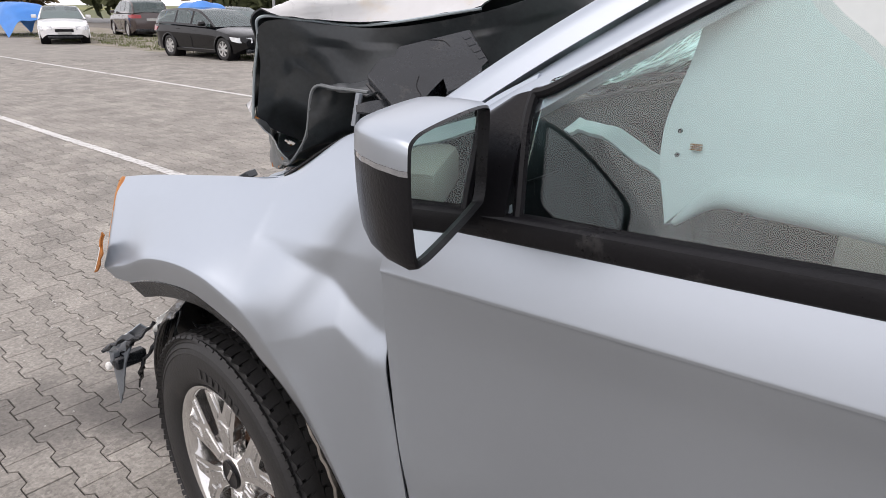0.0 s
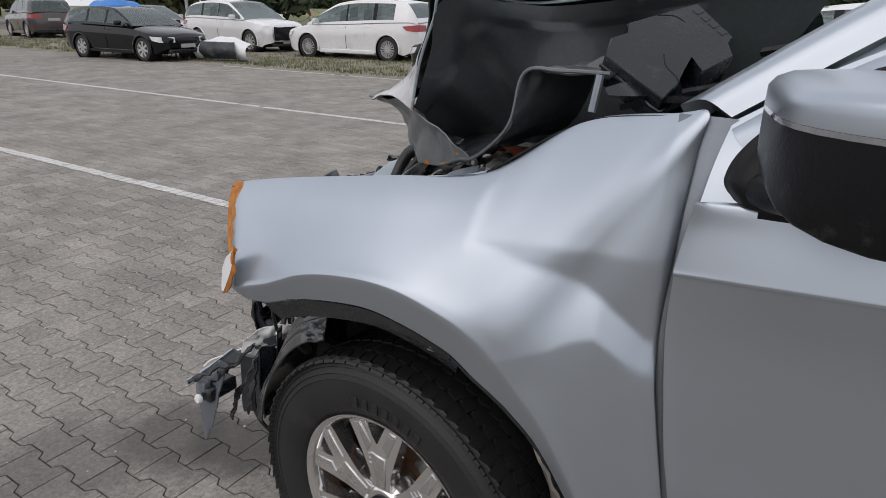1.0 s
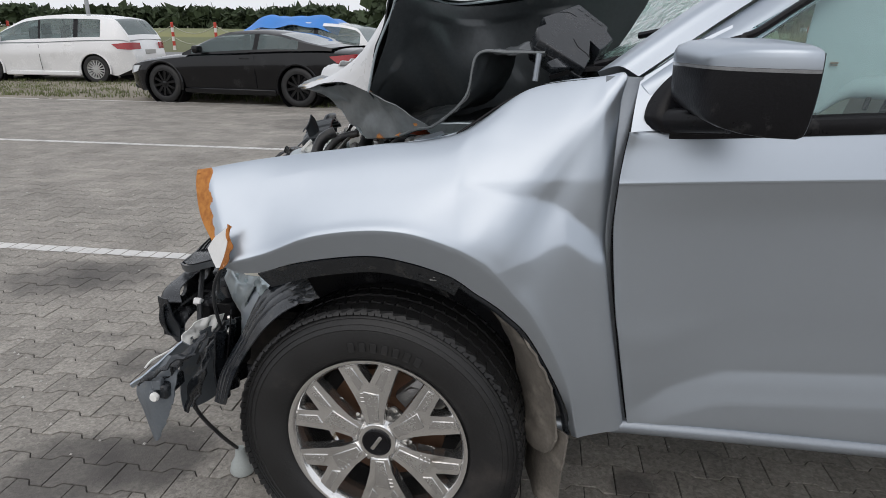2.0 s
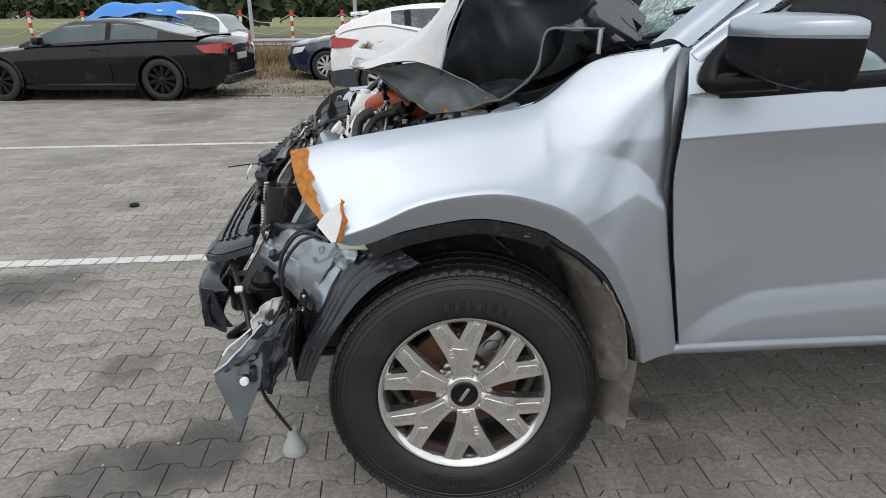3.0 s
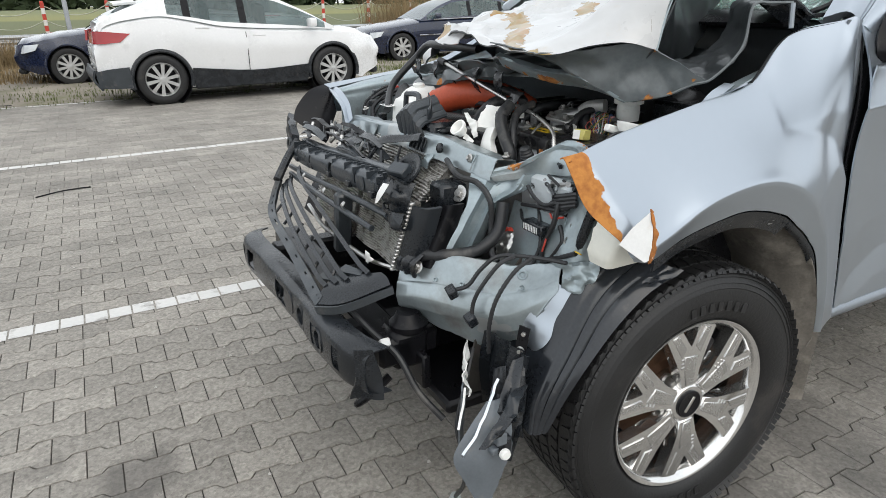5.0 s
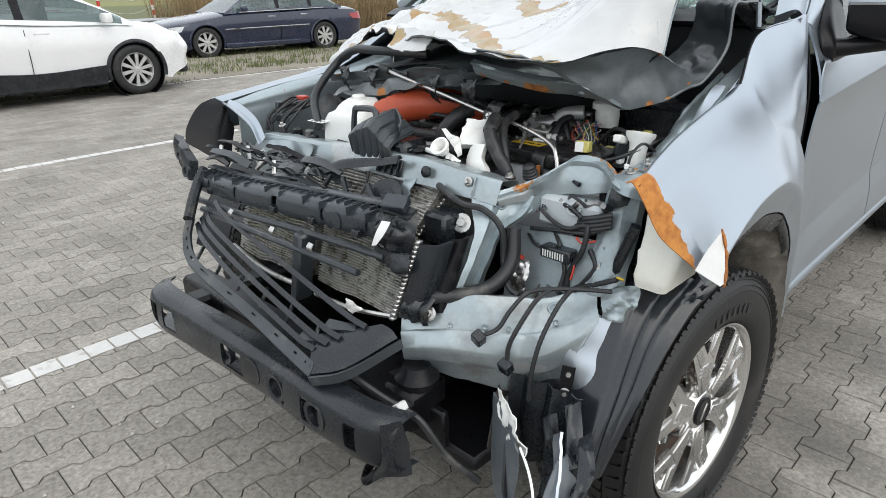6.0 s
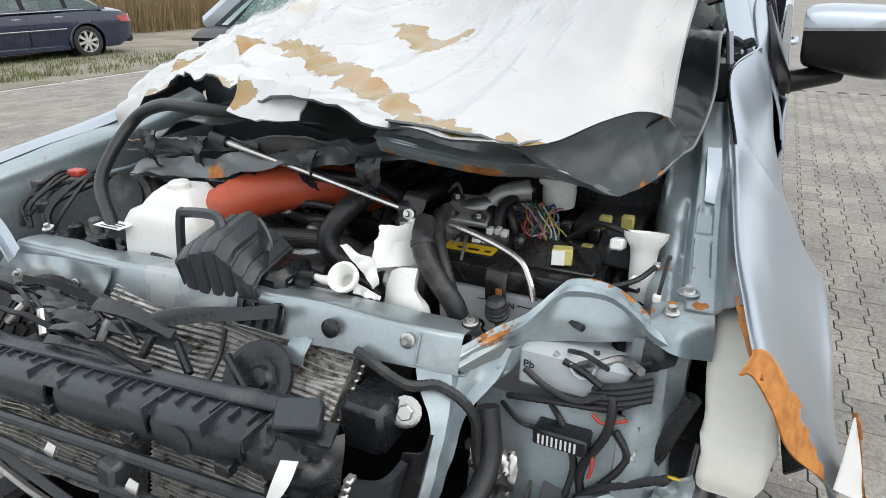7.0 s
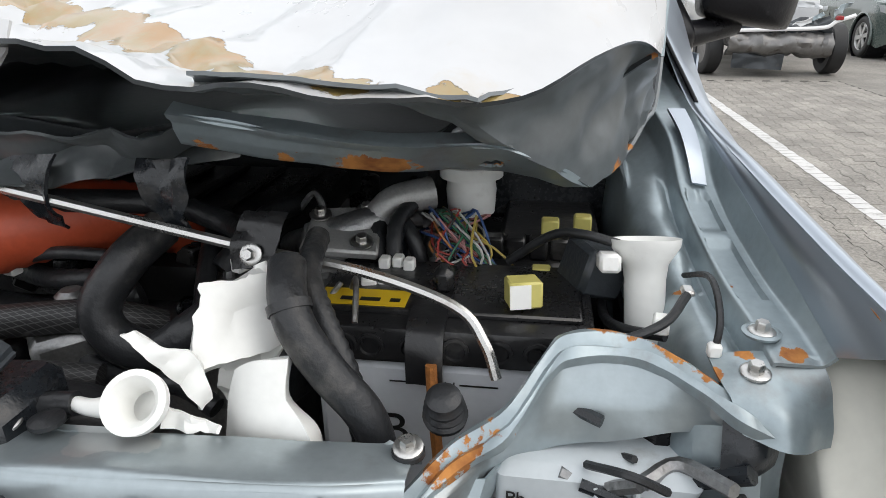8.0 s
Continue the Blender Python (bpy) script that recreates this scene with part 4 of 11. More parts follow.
# ---- wheels ----
def wheel(name, m, label):
    """Tyre with grooved tread and blocks, alloy rim of six split spokes, brake disc. Local z points outwards from the truck."""
    top = new(name)
    top.parent = truck
    top.matrix_basis = m
    tagged(top, label)
    prof = [(0.238, -0.235), (0.262, -0.255), (0.30, -0.262), (0.335, -0.252), (0.358, -0.235), (0.366, -0.225)]
    for k in range(5):
        h = -0.215 + k * 0.046
        prof += [(0.3665, h), (0.3665, h + 0.031), (0.359, h + 0.034), (0.359, h + 0.043)]
    prof += [(0.3665, 0.010), (0.360, 0.016), (0.350, 0.022), (0.348, 0.020), (0.338, 0.029), (0.336, 0.0265), (0.326, 0.0315), (0.324, 0.0295), (0.305, 0.033), (0.272, 0.030), (0.255, 0.022), (0.246, 0.012), (0.240, -0.01)]
    tyre = part("tyre", lathe([(r + 0.0155 * (r - 0.238) / 0.1285, h - 0.012) for r, h in prof], 96, close=True), rubber, top, "worn black all-terrain tyre")
    bm = bmesh.new()
    for k in range(72):
        a = 2 * math.pi * k / 72
        for j, h in enumerate((-0.228, -0.200, -0.153, -0.107, -0.061, -0.015)):
            mm = Matrix.Rotation(a + (0.02 * j if j % 2 else 0), 4, "Z") @ Matrix.Translation((0.382, 0, h)) @ Matrix.Rotation(0.25 if j % 2 else -0.2, 4, "X")
            add_box(bm, -0.004, -0.0128, -0.0145, 0.0028, 0.0122, 0.016, m=mm)
    for k in range(132):
        mm = Matrix.Rotation(2 * math.pi * k / 132, 4, "Z") @ Matrix.Translation((0.372, 0, 0.004)) @ Matrix.Rotation(0.65, 4, "Y") @ Matrix.Rotation(0.12, 4, "X")
        add_box(bm, -0.005, -0.0074, -0.013, 0.0013, 0.0074, 0.011 if k % 2 else 0.014, m=mm)
    tagged(part("tread", bm, rubber, tyre), kind="stuff")
    bm = bmesh.new()
    for a0 in (1.15, -1.99):
        for k in range(7):
            a = a0 + 0.1 * k
            mm = Matrix.Rotation(a, 4, "Z") @ Matrix.Translation((0.290, 0, 0.0195))
            add_box(bm, -0.013, -0.009, 0, 0.013, 0.009, 0.0022, bevel=0.002, m=mm)
    pieces("raised_mark", bm, rubber, tyre)
    rim = part("rim", lathe([(0.236, -0.20), (0.225, -0.19), (0.218, -0.10), (0.221, -0.03), (0.229, -0.004), (0.238, 0.004), (0.245, 0.006), (0.246, 0.001), (0.241, -0.02), (0.240, -0.20)], 72, close=True), alloy, top, "machined alloy rim with six split spokes")
    out = [(0.052, -0.027), (0.10, -0.033), (0.140, -0.043), (0.222, -0.088), (0.232, -0.036), (0.228, -0.027), (0.172, -0.004), (0.172, 0.004), (0.228, 0.027), (0.232, 0.036), (0.222, 0.088), (0.140, 0.043), (0.10, 0.033), (0.052, 0.027)]
    for k in range(6):
        turn = Matrix.Rotation(math.pi / 3 * k + 1.66, 4, "Z")
        bm = prism(out, 0.034, turn @ Matrix.Translation((0, 0, -0.040)), 0.004)
        part("spoke", bm, alloy, rim)
        bm = bmesh.new()
        add_prism(bm, [(0.06, -0.013), (0.142, -0.022), (0.150, 0.022), (0.06, 0.013)], 0.004, turn @ Matrix.Translation((0, 0, -0.0072)), 0.0015)
        for s in (-1, 1):
            add_prism(bm, [(0.150, s * 0.030), (0.214, s * 0.062), (0.220, s * 0.044), (0.172, s * 0.016)], 0.004, turn @ Matrix.Translation((0, 0, -0.0072)), 0.001)
        for j in range(3):
            add_box(bm, -0.002, -0.009, 0, 0.002, 0.009, 0.003, m=turn @ Matrix.Translation((0.118 + 0.012 * j, 0.021, -0.0068)))
        part("spoke_facet", bm, brushed_alloy, rim)
        mm = Matrix.Rotation(math.pi / 3 * k + 1.66 + math.pi / 6, 4, "Z") @ Matrix.Translation((0.070, 0, -0.052))
        nut = lathe([(0.012, 0), (0.012, 0.022), (0.009, 0.028), (0.004, 0.030)], 6, mm)
        add_lathe(nut, [(0.019, -0.004), (0.019, 0.003), (0.014, 0.004)], 14, mm)
        part("wheel_nut", nut, steel, rim)
    part("hub", lathe([(0.075, -0.075), (0.075, -0.042), (0.062, -0.030), (0.055, -0.012), (0.050, -0.006), (0.041, -0.005)], 36), alloy, rim)
    cap = part("hub_cap", lathe([(0.0395, -0.006), (0.0395, -0.001), (0.036, 0.001), (0.033, -0.0005), (0.0, 0.001)], 32), trim_black, rim, "round black hub cap")
    part("cap_badge", box(-0.024, -0.005, 0.0, 0.024, 0.005, 0.0022, bevel=0.001, m=Matrix.Rotation(1.0, 4, "Z")), steel, cap, "plain light badge bar")
    part("brake_disc", lathe([(0.06, -0.125), (0.165, -0.125), (0.165, -0.098), (0.085, -0.098), (0.075, -0.08)], 48), rusty_disc, top, "rust-brown brake disc")
    bm = bmesh.new()
    add_box(bm, 0.085, -0.055, -0.16, 0.19, 0.055, -0.075, bevel=0.012, m=Matrix.Rotation(0.75, 4, "Z"), seg=2)
    add_lathe(bm, [(0.027, -0.076), (0.027, -0.066), (0.018, -0.064)], 20, Matrix.Rotation(0.75, 4, "Z") @ Matrix.Translation((0.135, 0.022, 0)))
    add_lathe(bm, [(0.02, -0.076), (0.02, -0.068), (0.012, -0.066)], 20, Matrix.Rotation(0.75, 4, "Z") @ Matrix.Translation((0.14, -0.03, 0)))
    part("brake_caliper", bm, cast_metal, top)
    part("wheel_backing", lathe([(0.0, -0.17), (0.21, -0.17), (0.21, -0.18), (0.0, -0.18)], 36), trim_black, top)
    return top


OUT_L = Matrix.Rotation(radians(90), 4, "X")  # local z to the truck's left
wheel("front_wheel", Matrix.Translation((0.004, 0.010, 0.381)) @ Matrix.Rotation(radians(-3.5), 4, "Z") @ OUT_L, "alloy wheel with a worn tyre")
wheel("rear_wheel", Matrix.Translation((3.125, 0.03, 0.381)) @ OUT_L, "alloy wheel with a worn tyre")
OUT_R = Matrix.Rotation(radians(-90), 4, "X")
wheel("front_wheel", Matrix.Translation((0.004, 1.82, 0.381)) @ OUT_R, "alloy wheel with a worn tyre")
wheel("rear_wheel", Matrix.Translation((3.125, 1.80, 0.381)) @ OUT_R, "alloy wheel with a worn tyre")

# ---- wheel house: liner, lip, mud flap ----
def arc(r, a0, a1, n, y, cx=0.02, cz=0.37, sq=1.0):
    return [(cx + r * math.cos(radians(a0 + (a1 - a0) * k / n)), y, cz + sq * r * math.sin(radians(a0 + (a1 - a0) * k / n))) for k in range(n + 1)]


def inward(p, k, dy):
    return (0.02 + (p[0] - 0.02) * k, p[1] + dy, 0.37 + (p[2] - 0.37) * k)


part("arch_lip", sheet([[inward(p, k, dy) for p in arch_edge[1:7]] for k, dy in ((0.995, 0.012), (0.955, 0.022), (0.915, 0.034))], 5, 4, 0.004), black_plastic, truck, "black lip inside the wheel arch")
part("arch_lip", sheet([[inward(p, k, dy) for p in arch_edge[6:]] for k, dy in ((0.995, 0.012), (0.978, 0.015), (0.968, 0.024))], 5, 4, 0.004), black_plastic, truck)
part("arch_liner", sheet([arc(0.520, 118, 48, 9, 0.05), arc(0.53, 118, 48, 9, 0.14), arc(0.53, 118, 48, 9, 0.30)], 3, 4, 0.004, lambda p, n, u, v: p + n * 0.010 * noise.noise(p * 9)), black_plastic, truck, "dark plastic wheel arch liner")
dusty_black = material("dusty_wheel_house", (0.050, 0.046, 0.042), 0.8, 0.0, 0.4, 6.0, 0.4, 40, dirt=(0.12, 0.105, 0.09), dirt_amount=0.25, dirt_scale=6)
part("inner_wheel_house", sheet([arc(0.54, 175, 5, 8, 0.30), arc(0.1, 175, 5, 8, 0.31)], 3, 4, 0.004), dusty_black, truck)
part("shock_tower", loft([(0.60, -0.04, 0.12, 0.24, 0.32, 0.03), (0.76, -0.05, 0.13, 0.22, 0.32, 0.03), (0.84, -0.06, 0.15, 0.20, 0.32, 0.03)]), dusty_black, truck)
part("brake_line", tube([(0.05, 0.20, 0.86), (0.10, 0.17, 0.80), (0.17, 0.20, 0.72), (0.15, 0.24, 0.62)], 0.007, 8, 6), hose_rubber, truck)
# the felt liner rolls from the arch forwards as it goes inwards, and ends in a rounded foot
liner_line = ((0.235, 0.868), (0.320, 0.810), (0.385, 0.735), (0.430, 0.650), (0.458, 0.560), (0.470, 0.470), (0.468, 0.395))
rear_liner = [[(x - d, y, z + rise * (i == 6)) for i, (x, z) in enumerate(liner_line)] for y, d, rise in ((-0.006, 0.004, 0.055), (0.006, 0.012, 0.02), (0.025, 0.030, 0.0), (0.060, 0.060, 0.0), (0.12, 0.085, 0.01), (0.26, 0.10, 0.02))]
part("rear_arch_liner", sheet(rear_liner, 7, 6, 0.006, lambda p, n, u, v: p + n * (0.010 * noise.noise(p * 9) + 0.005 * noise.noise(p * 34))), liner_grey, truck, "muddy grey felt arch liner")
flap = [[(0.488 - k * 0.004, -0.010, z), (0.470 - k * 0.005, 0.012, z - 0.001), (0.440 - k * 0.006, 0.042, z - 0.004), (0.410, 0.09, z - 0.004), (0.395, 0.16, z)] for k, z in enumerate((0.47, 0.40, 0.32, 0.248))]
part("mud_flap", sheet(flap, 5, 5, 0.007, lambda p, n, u, v: p + Vector((0.004 * noise.noise(p * 10), 0, 0))), liner_grey, truck, "dirty mud flap behind the front wheel")
clip = box(0.128, -0.020, 0.872, 0.196, -0.016, 0.886, bevel=0.001)
add_box(clip, 0.150, -0.022, 0.862, 0.176, -0.015, 0.892, bevel=0.002)
add_lathe(clip, [(0.0, 0), (0.006, 0), (0.006, 0.004), (0.0, 0.005)], 12, Matrix.Translation((0.163, -0.022, 0.878)) @ Matrix.Rotation(radians(90), 4, "X"))
part("liner_clip", clip, cast_metal, truck)
bm = bmesh.new()
for x, z in ((0.124, 0.884), (0.200, 0.866)):
    add_box(bm, x, -0.026, z - 0.008, x + 0.010, -0.010, z + 0.008, bevel=0.002)
pieces("liner_stud", bm, trim_black, truck)
liner_black = material("glossy_black_liner", (0.020, 0.023, 0.028), 0.22, 0.0, 0.3, 6.0, 0.08, 60, coat=0.2, dirt=(0.09, 0.085, 0.078), dirt_amount=0.13, dirt_scale=9)
# front half of the liner, torn loose and hanging before the tyre
loose = [[(-0.115, -0.014, 0.794), (-0.200, -0.002, 0.757), (-0.275, 0.008, 0.692), (-0.335, 0.018, 0.615), (-0.390, 0.036, 0.520), (-0.430, 0.053, 0.428)],
         [(-0.150, 0.030, 0.806), (-0.235, 0.035, 0.768), (-0.302, 0.040, 0.705), (-0.360, 0.042, 0.612), (-0.412, 0.050, 0.515), (-0.445, 0.058, 0.425)],
         [(-0.190, 0.080, 0.822), (-0.262, 0.082, 0.780), (-0.318, 0.080, 0.722), (-0.385, 0.074, 0.605), (-0.438, 0.072, 0.510), (-0.462, 0.066, 0.424)],
         [(-0.215, 0.116, 0.832), (-0.280, 0.116, 0.790), (-0.330, 0.116, 0.735), (-0.398, 0.108, 0.600), (-0.450, 0.100, 0.505), (-0.468, 0.085, 0.430)],
         [(-0.220, 0.280, 0.830), (-0.320, 0.280, 0.790), (-0.390, 0.280, 0.690), (-0.430, 0.280, 0.580), (-0.450, 0.280, 0.500), (-0.455, 0.270, 0.45)]]
part("loose_arch_liner", sheet(loose, 9, 10, 0.004, lambda p, n, u, v: p + n * (0.004 * bell(v - 0.22, 0.025) + 0.004 * bell(v - 0.38, 0.02) + 0.003 * noise.noise(p * 8) + crumple(p, 0.03, 0.012) * (u < 0.14) * (v < 0.3))), liner_black, truck, "torn black wheel arch liner hanging loose")
lower = [[(-0.462, 0.09 + 0.06 * k, 0.62 - 0.005 * k) for k in range(4)], [(-0.475, 0.09 + 0.06 * k, 0.52) for k in range(4)], [(-0.47, 0.09 + 0.06 * k, 0.40) for k in range(4)]]
part("splash_shield", sheet(lower, 5, 5, 0.004, lambda p, n, u, v: p + n * (0.008 * math.sin(u * 20) + 0.006 * noise.noise(p * 14))), black_plastic, truck)
part("shield_strap", sheet([[(-0.428, 0.132, 0.664), (-0.440, 0.134, 0.60), (-0.470, 0.145, 0.48)], [(-0.440, 0.158, 0.666), (-0.452, 0.160, 0.60), (-0.478, 0.172, 0.48)]], 4, 4, 0.004), trim_black, truck)
bm = bmesh.new()
for z in (0.648, 0.605):
    add_bolt(bm, (-0.436 - (0.648 - z) * 0.25, 0.144, z), 0.006, (-1, -0.5, 0.1))
pieces("strap_bolt", bm, steel, truck)

# pale washer tank behind the torn fender
tank = loft([(0.826, -0.300, -0.17, 0.026, 0.070, 0.015), (0.834, -0.322, -0.17, 0.012, 0.076, 0.014), (0.860, -0.328, -0.17, 0.002, 0.078, 0.014), (0.905, -0.312, -0.17, -0.006, 0.084, 0.014), (0.910, -0.306, -0.17, -0.004, 0.082, 0.014), (0.955, -0.286, -0.16, 0.000, 0.088, 0.014), (1.000, -0.262, -0.15, 0.010, 0.092, 0.014), (1.040, -0.235, -0.14, 0.030, 0.092, 0.016), (1.048, -0.222, -0.15, 0.040, 0.086, 0.016)])
bmesh.ops.subdivide_edges(tank, edges=tank.edges, cuts=1)
for v in tank.verts:
    v.co += Vector((crumple(v.co, 0.07, 0.005), crumple(v.co, 0.06, 0.006, 3.0), 0))
part("washer_tank", tank, foam, truck, "aged white plastic washer tank")

# ---- front structure ----
def zone_paint(name, base, patch, size, edge, seed):
    """Paint that has flaked off in patches, which have a shape of their own."""
    m = material(name, base, 0.36, 0.65, 0.12, 5.0, 0.22, 26, coat=0.25, dirt=(0.25, 0.25, 0.24), dirt_amount=0.22, dirt_scale=5)
    n, l = m.node_tree.nodes, m.node_tree.links
    b = n["Principled BSDF"]
    old = b.inputs["Base Color"].links[0].from_socket
    tc, tx, rp, mx = n.new("ShaderNodeTexCoord"), n.new("ShaderNodeTexNoise"), n.new("ShaderNodeValToRGB"), n.new("ShaderNodeMix")
    tx.inputs["Scale"].default_value, tx.inputs["Detail"].default_value = size, 6
    tx.noise_dimensions = "4D"
    tx.inputs["W"].default_value = seed
    rp.color_ramp.elements[0].position, rp.color_ramp.elements[1].position = edge, edge + 0.012
    mx.data_type = "RGBA"
    mx.inputs[7].default_value = (*patch, 1)
    l.new(tc.outputs["Object"], tx.inputs["Vector"])
    l.new(tx.outputs[0], rp.inputs[0])
    l.new(rp.outputs[0], mx.inputs[0])
    l.new(old, mx.inputs[6])
    l.new(mx.outputs[2], b.inputs["Base Color"])
    return m


body_grey = rusty_silver
body_worn = zone_paint("silver_inner_paint_flaking", (0.36, 0.41, 0.43), (0.47, 0.49, 0.49), 9.0, 0.585, 3.0)

rail_edge = [(-0.352, 1.42, 0.962), (-0.382, 1.15, 0.988), (-0.400, 0.85, 1.014), (-0.408, 0.62, 1.028), (-0.384, 0.47, 1.016), (-0.356, 0.400, 1.002)]
rail = [[(x + dx, y, z + dz) for x, y, z in rail_edge] for dx, dz in ((-0.004, -0.058), (-0.019, -0.053), (-0.019, -0.047), (-0.005, -0.007), (0.0, 0.0), (0.008, 0.004), (0.054, -0.004), (0.060, -0.009), (0.062, -0.03))]
radiator_support = part("radiator_support", sheet(rail, 8, 4, 0.003, lambda p, n, u, v: p + n * (0.003 * noise.noise(p * 7) + crumple(p, 0.12, 0.006)) + Vector((0, 0, 0.010 * noise.noise(p * 3.3)))), body_worn, truck, "dented silver upper cross member")
bm = bmesh.new()
for p in ((-0.394, 0.468, 0.997), (-0.323, 0.404, 1.006), (-0.335, 1.33, 1.005), (-0.365, 0.70, 1.030)):
    add_bolt(bm, p, 0.0062, (-1, 0, 0.3) if p[1] < 0.5 and p[0] < -0.35 else (-0.25, 0, 1))
pieces("rail_bolt", bm, steel, radiator_support)
bm = bmesh.new()
for p in ((-0.323, 0.404, 1.000), (-0.36, 0.67, 1.030)):
    add_lathe(bm, [(0.013, 0), (0.013, 0.004), (0.006, 0.006)], 16, Matrix.Translation(p))
pieces("rubber_washer", bm, hose_rubber, radiator_support)
part("dark_bolt", lathe([(0.0, 0.0), (0.014, 0.0), (0.014, 0.006), (0.010, 0.009), (0.0, 0.009)], 18, Matrix.Translation((-0.424, 0.573, 1.007)) @ Vector((0, 0, 1)).rotation_difference(Vector((-1, 0, 0.25))).to_matrix().to_4x4()), black_plastic, radiator_support)
part("seam", tube([(-0.404, 0.452, 0.968), (-0.396, 0.452, 0.988), (-0.385, 0.452, 1.008)], 0.0018, 6, 4), silver_inner, radiator_support)
part("rubber_pad", box(-0.030, -0.045, 0.0, 0.012, 0.045, 0.006, bevel=0.002, m=Matrix.Translation((-0.424, 0.70, 1.008)) @ Matrix.Rotation(radians(-70), 4, "Y")), black_plastic, radiator_support)
for k in range(4):
    part("pad_rib", box(-0.028, -0.003, 0.006, 0.010, 0.003, 0.012, bevel=0.001, m=Matrix.Translation((-0.424, 0.665 + 0.022 * k, 1.008)) @ Matrix.Rotation(radians(-70), 4, "Y")), black_plastic, radiator_support)
panel = [[(-0.368, 1.44, 0.945), (-0.382, 1.25, 0.976), (-0.400, 1.06, 0.996)], [(-0.392, 1.43, 0.905), (-0.404, 1.25, 0.930), (-0.418, 1.07, 0.950)], [(-0.398, 1.40, 0.860), (-0.412, 1.27, 0.868), (-0.424, 1.10, 0.905)]]
part("bent_panel", sheet(panel, 9, 8, 0.0025, lambda p, n, u, v: p + n * crumple(p, 0.09, 0.012)), body_worn, radiator_support, "bent pale silver panel on the cross member")
bm = bmesh.new()
for p in ((-0.398, 1.36, 0.925), (-0.412, 1.16, 0.948)):
    add_bolt(bm, p, 0.006, (-1, 0, 0.4))
pieces("panel_bolt", bm, steel, radiator_support)
# crumpled left part of the cross member, its edge rusted
rim_line = [(-0.372, 0.408, 0.970), (-0.321, 0.372, 0.985), (-0.302, 0.330, 1.012), (-0.258, 0.300, 1.040), (-0.244, 0.280, 1.049), (-0.238, 0.229, 1.048), (-0.262, 0.190, 1.040), (-0.288, 0.155, 1.028), (-0.288, 0.120, 1.016), (-0.255, 0.092, 1.018)]
crum = [[(x + dx, y + dy, z + dz) for x, y, z in rim_line] for dx, dy, dz in ((-0.002, 0, -0.010), (-0.004, 0, -0.001), (0.003, 0, 0.004), (0.012, 0.002, -0.001), (0.020, 0.003, 0.007), (0.027, 0.004, 0.005), (0.029, 0.004, -0.004))]
part("crumpled_rail", sheet(crum, 9, 3, 0.0025, lambda p, n, u, v: p + n * (0.002 * noise.noise(p * 28) + crumple(p, 0.05, 0.003)), crisp="v"), body_grey, radiator_support, "crumpled silver rail with a rusted edge")
end_plate = [[(-0.222, 0.172, 1.040), (-0.226, 0.132, 1.050), (-0.236, 0.094, 1.056)], [(-0.250, 0.170, 1.040), (-0.255, 0.132, 1.046), (-0.252, 0.090, 1.044)], [(-0.276, 0.165, 1.034), (-0.286, 0.130, 1.034), (-0.262, 0.088, 1.024)], [(-0.288, 0.158, 1.016), (-0.298, 0.126, 1.010), (-0.268, 0.086, 0.996)]]
part("rail_end_plate", sheet(end_plate, 7, 7, 0.0025, lambda p, n, u, v: p + n * crumple(p, 0.06, 0.004)), body_grey, radiator_support, "dented silver end plate of the rail")
web = [[(x + 0.004, y, z - 0.008) for x, y, z in rim_line[:8]],
       [(-0.372, 0.402, 0.958), (-0.318, 0.366, 0.972), (-0.292, 0.335, 0.990), (-0.262, 0.300, 1.004), (-0.256, 0.275, 1.010), (-0.254, 0.229, 1.012), (-0.260, 0.195, 1.014), (-0.272, 0.160, 1.012)],
       [(-0.366, 0.398, 0.948), (-0.310, 0.360, 0.955), (-0.278, 0.335, 0.964), (-0.266, 0.300, 0.972), (-0.262, 0.270, 0.978), (-0.262, 0.229, 0.986), (-0.262, 0.195, 0.996), (-0.262, 0.165, 1.000)],
       [(-0.350, 0.398, 0.946), (-0.296, 0.362, 0.954), (-0.262, 0.338, 0.962), (-0.250, 0.302, 0.970), (-0.246, 0.272, 0.976), (-0.246, 0.230, 0.984), (-0.246, 0.198, 0.994), (-0.246, 0.168, 0.998)]]
part("support_web", sheet(web, 7, 5, 0.002, lambda p, n, u, v: p + n * crumple(p, 0.08, 0.003), crisp="v"), body_worn, truck, "dented silver panel below the rail")
leg_l = [(-0.396, 0.458, 0.970), (-0.412, 0.442, 0.940), (-0.434, 0.414, 0.900), (-0.462, 0.410, 0.855), (-0.496, 0.410, 0.806), (-0.520, 0.412, 0.770)]
leg_r = [(-0.276, 0.332, 0.966), (-0.300, 0.348, 0.926), (-0.346, 0.384, 0.896), (-0.362, 0.394, 0.876), (-0.384, 0.404, 0.820), (-0.408, 0.412, 0.765)]
def across(t, out):
    return [tuple(Vector(a).lerp(Vector(b), t) + Vector(out)) for a, b in zip(leg_l, leg_r)]


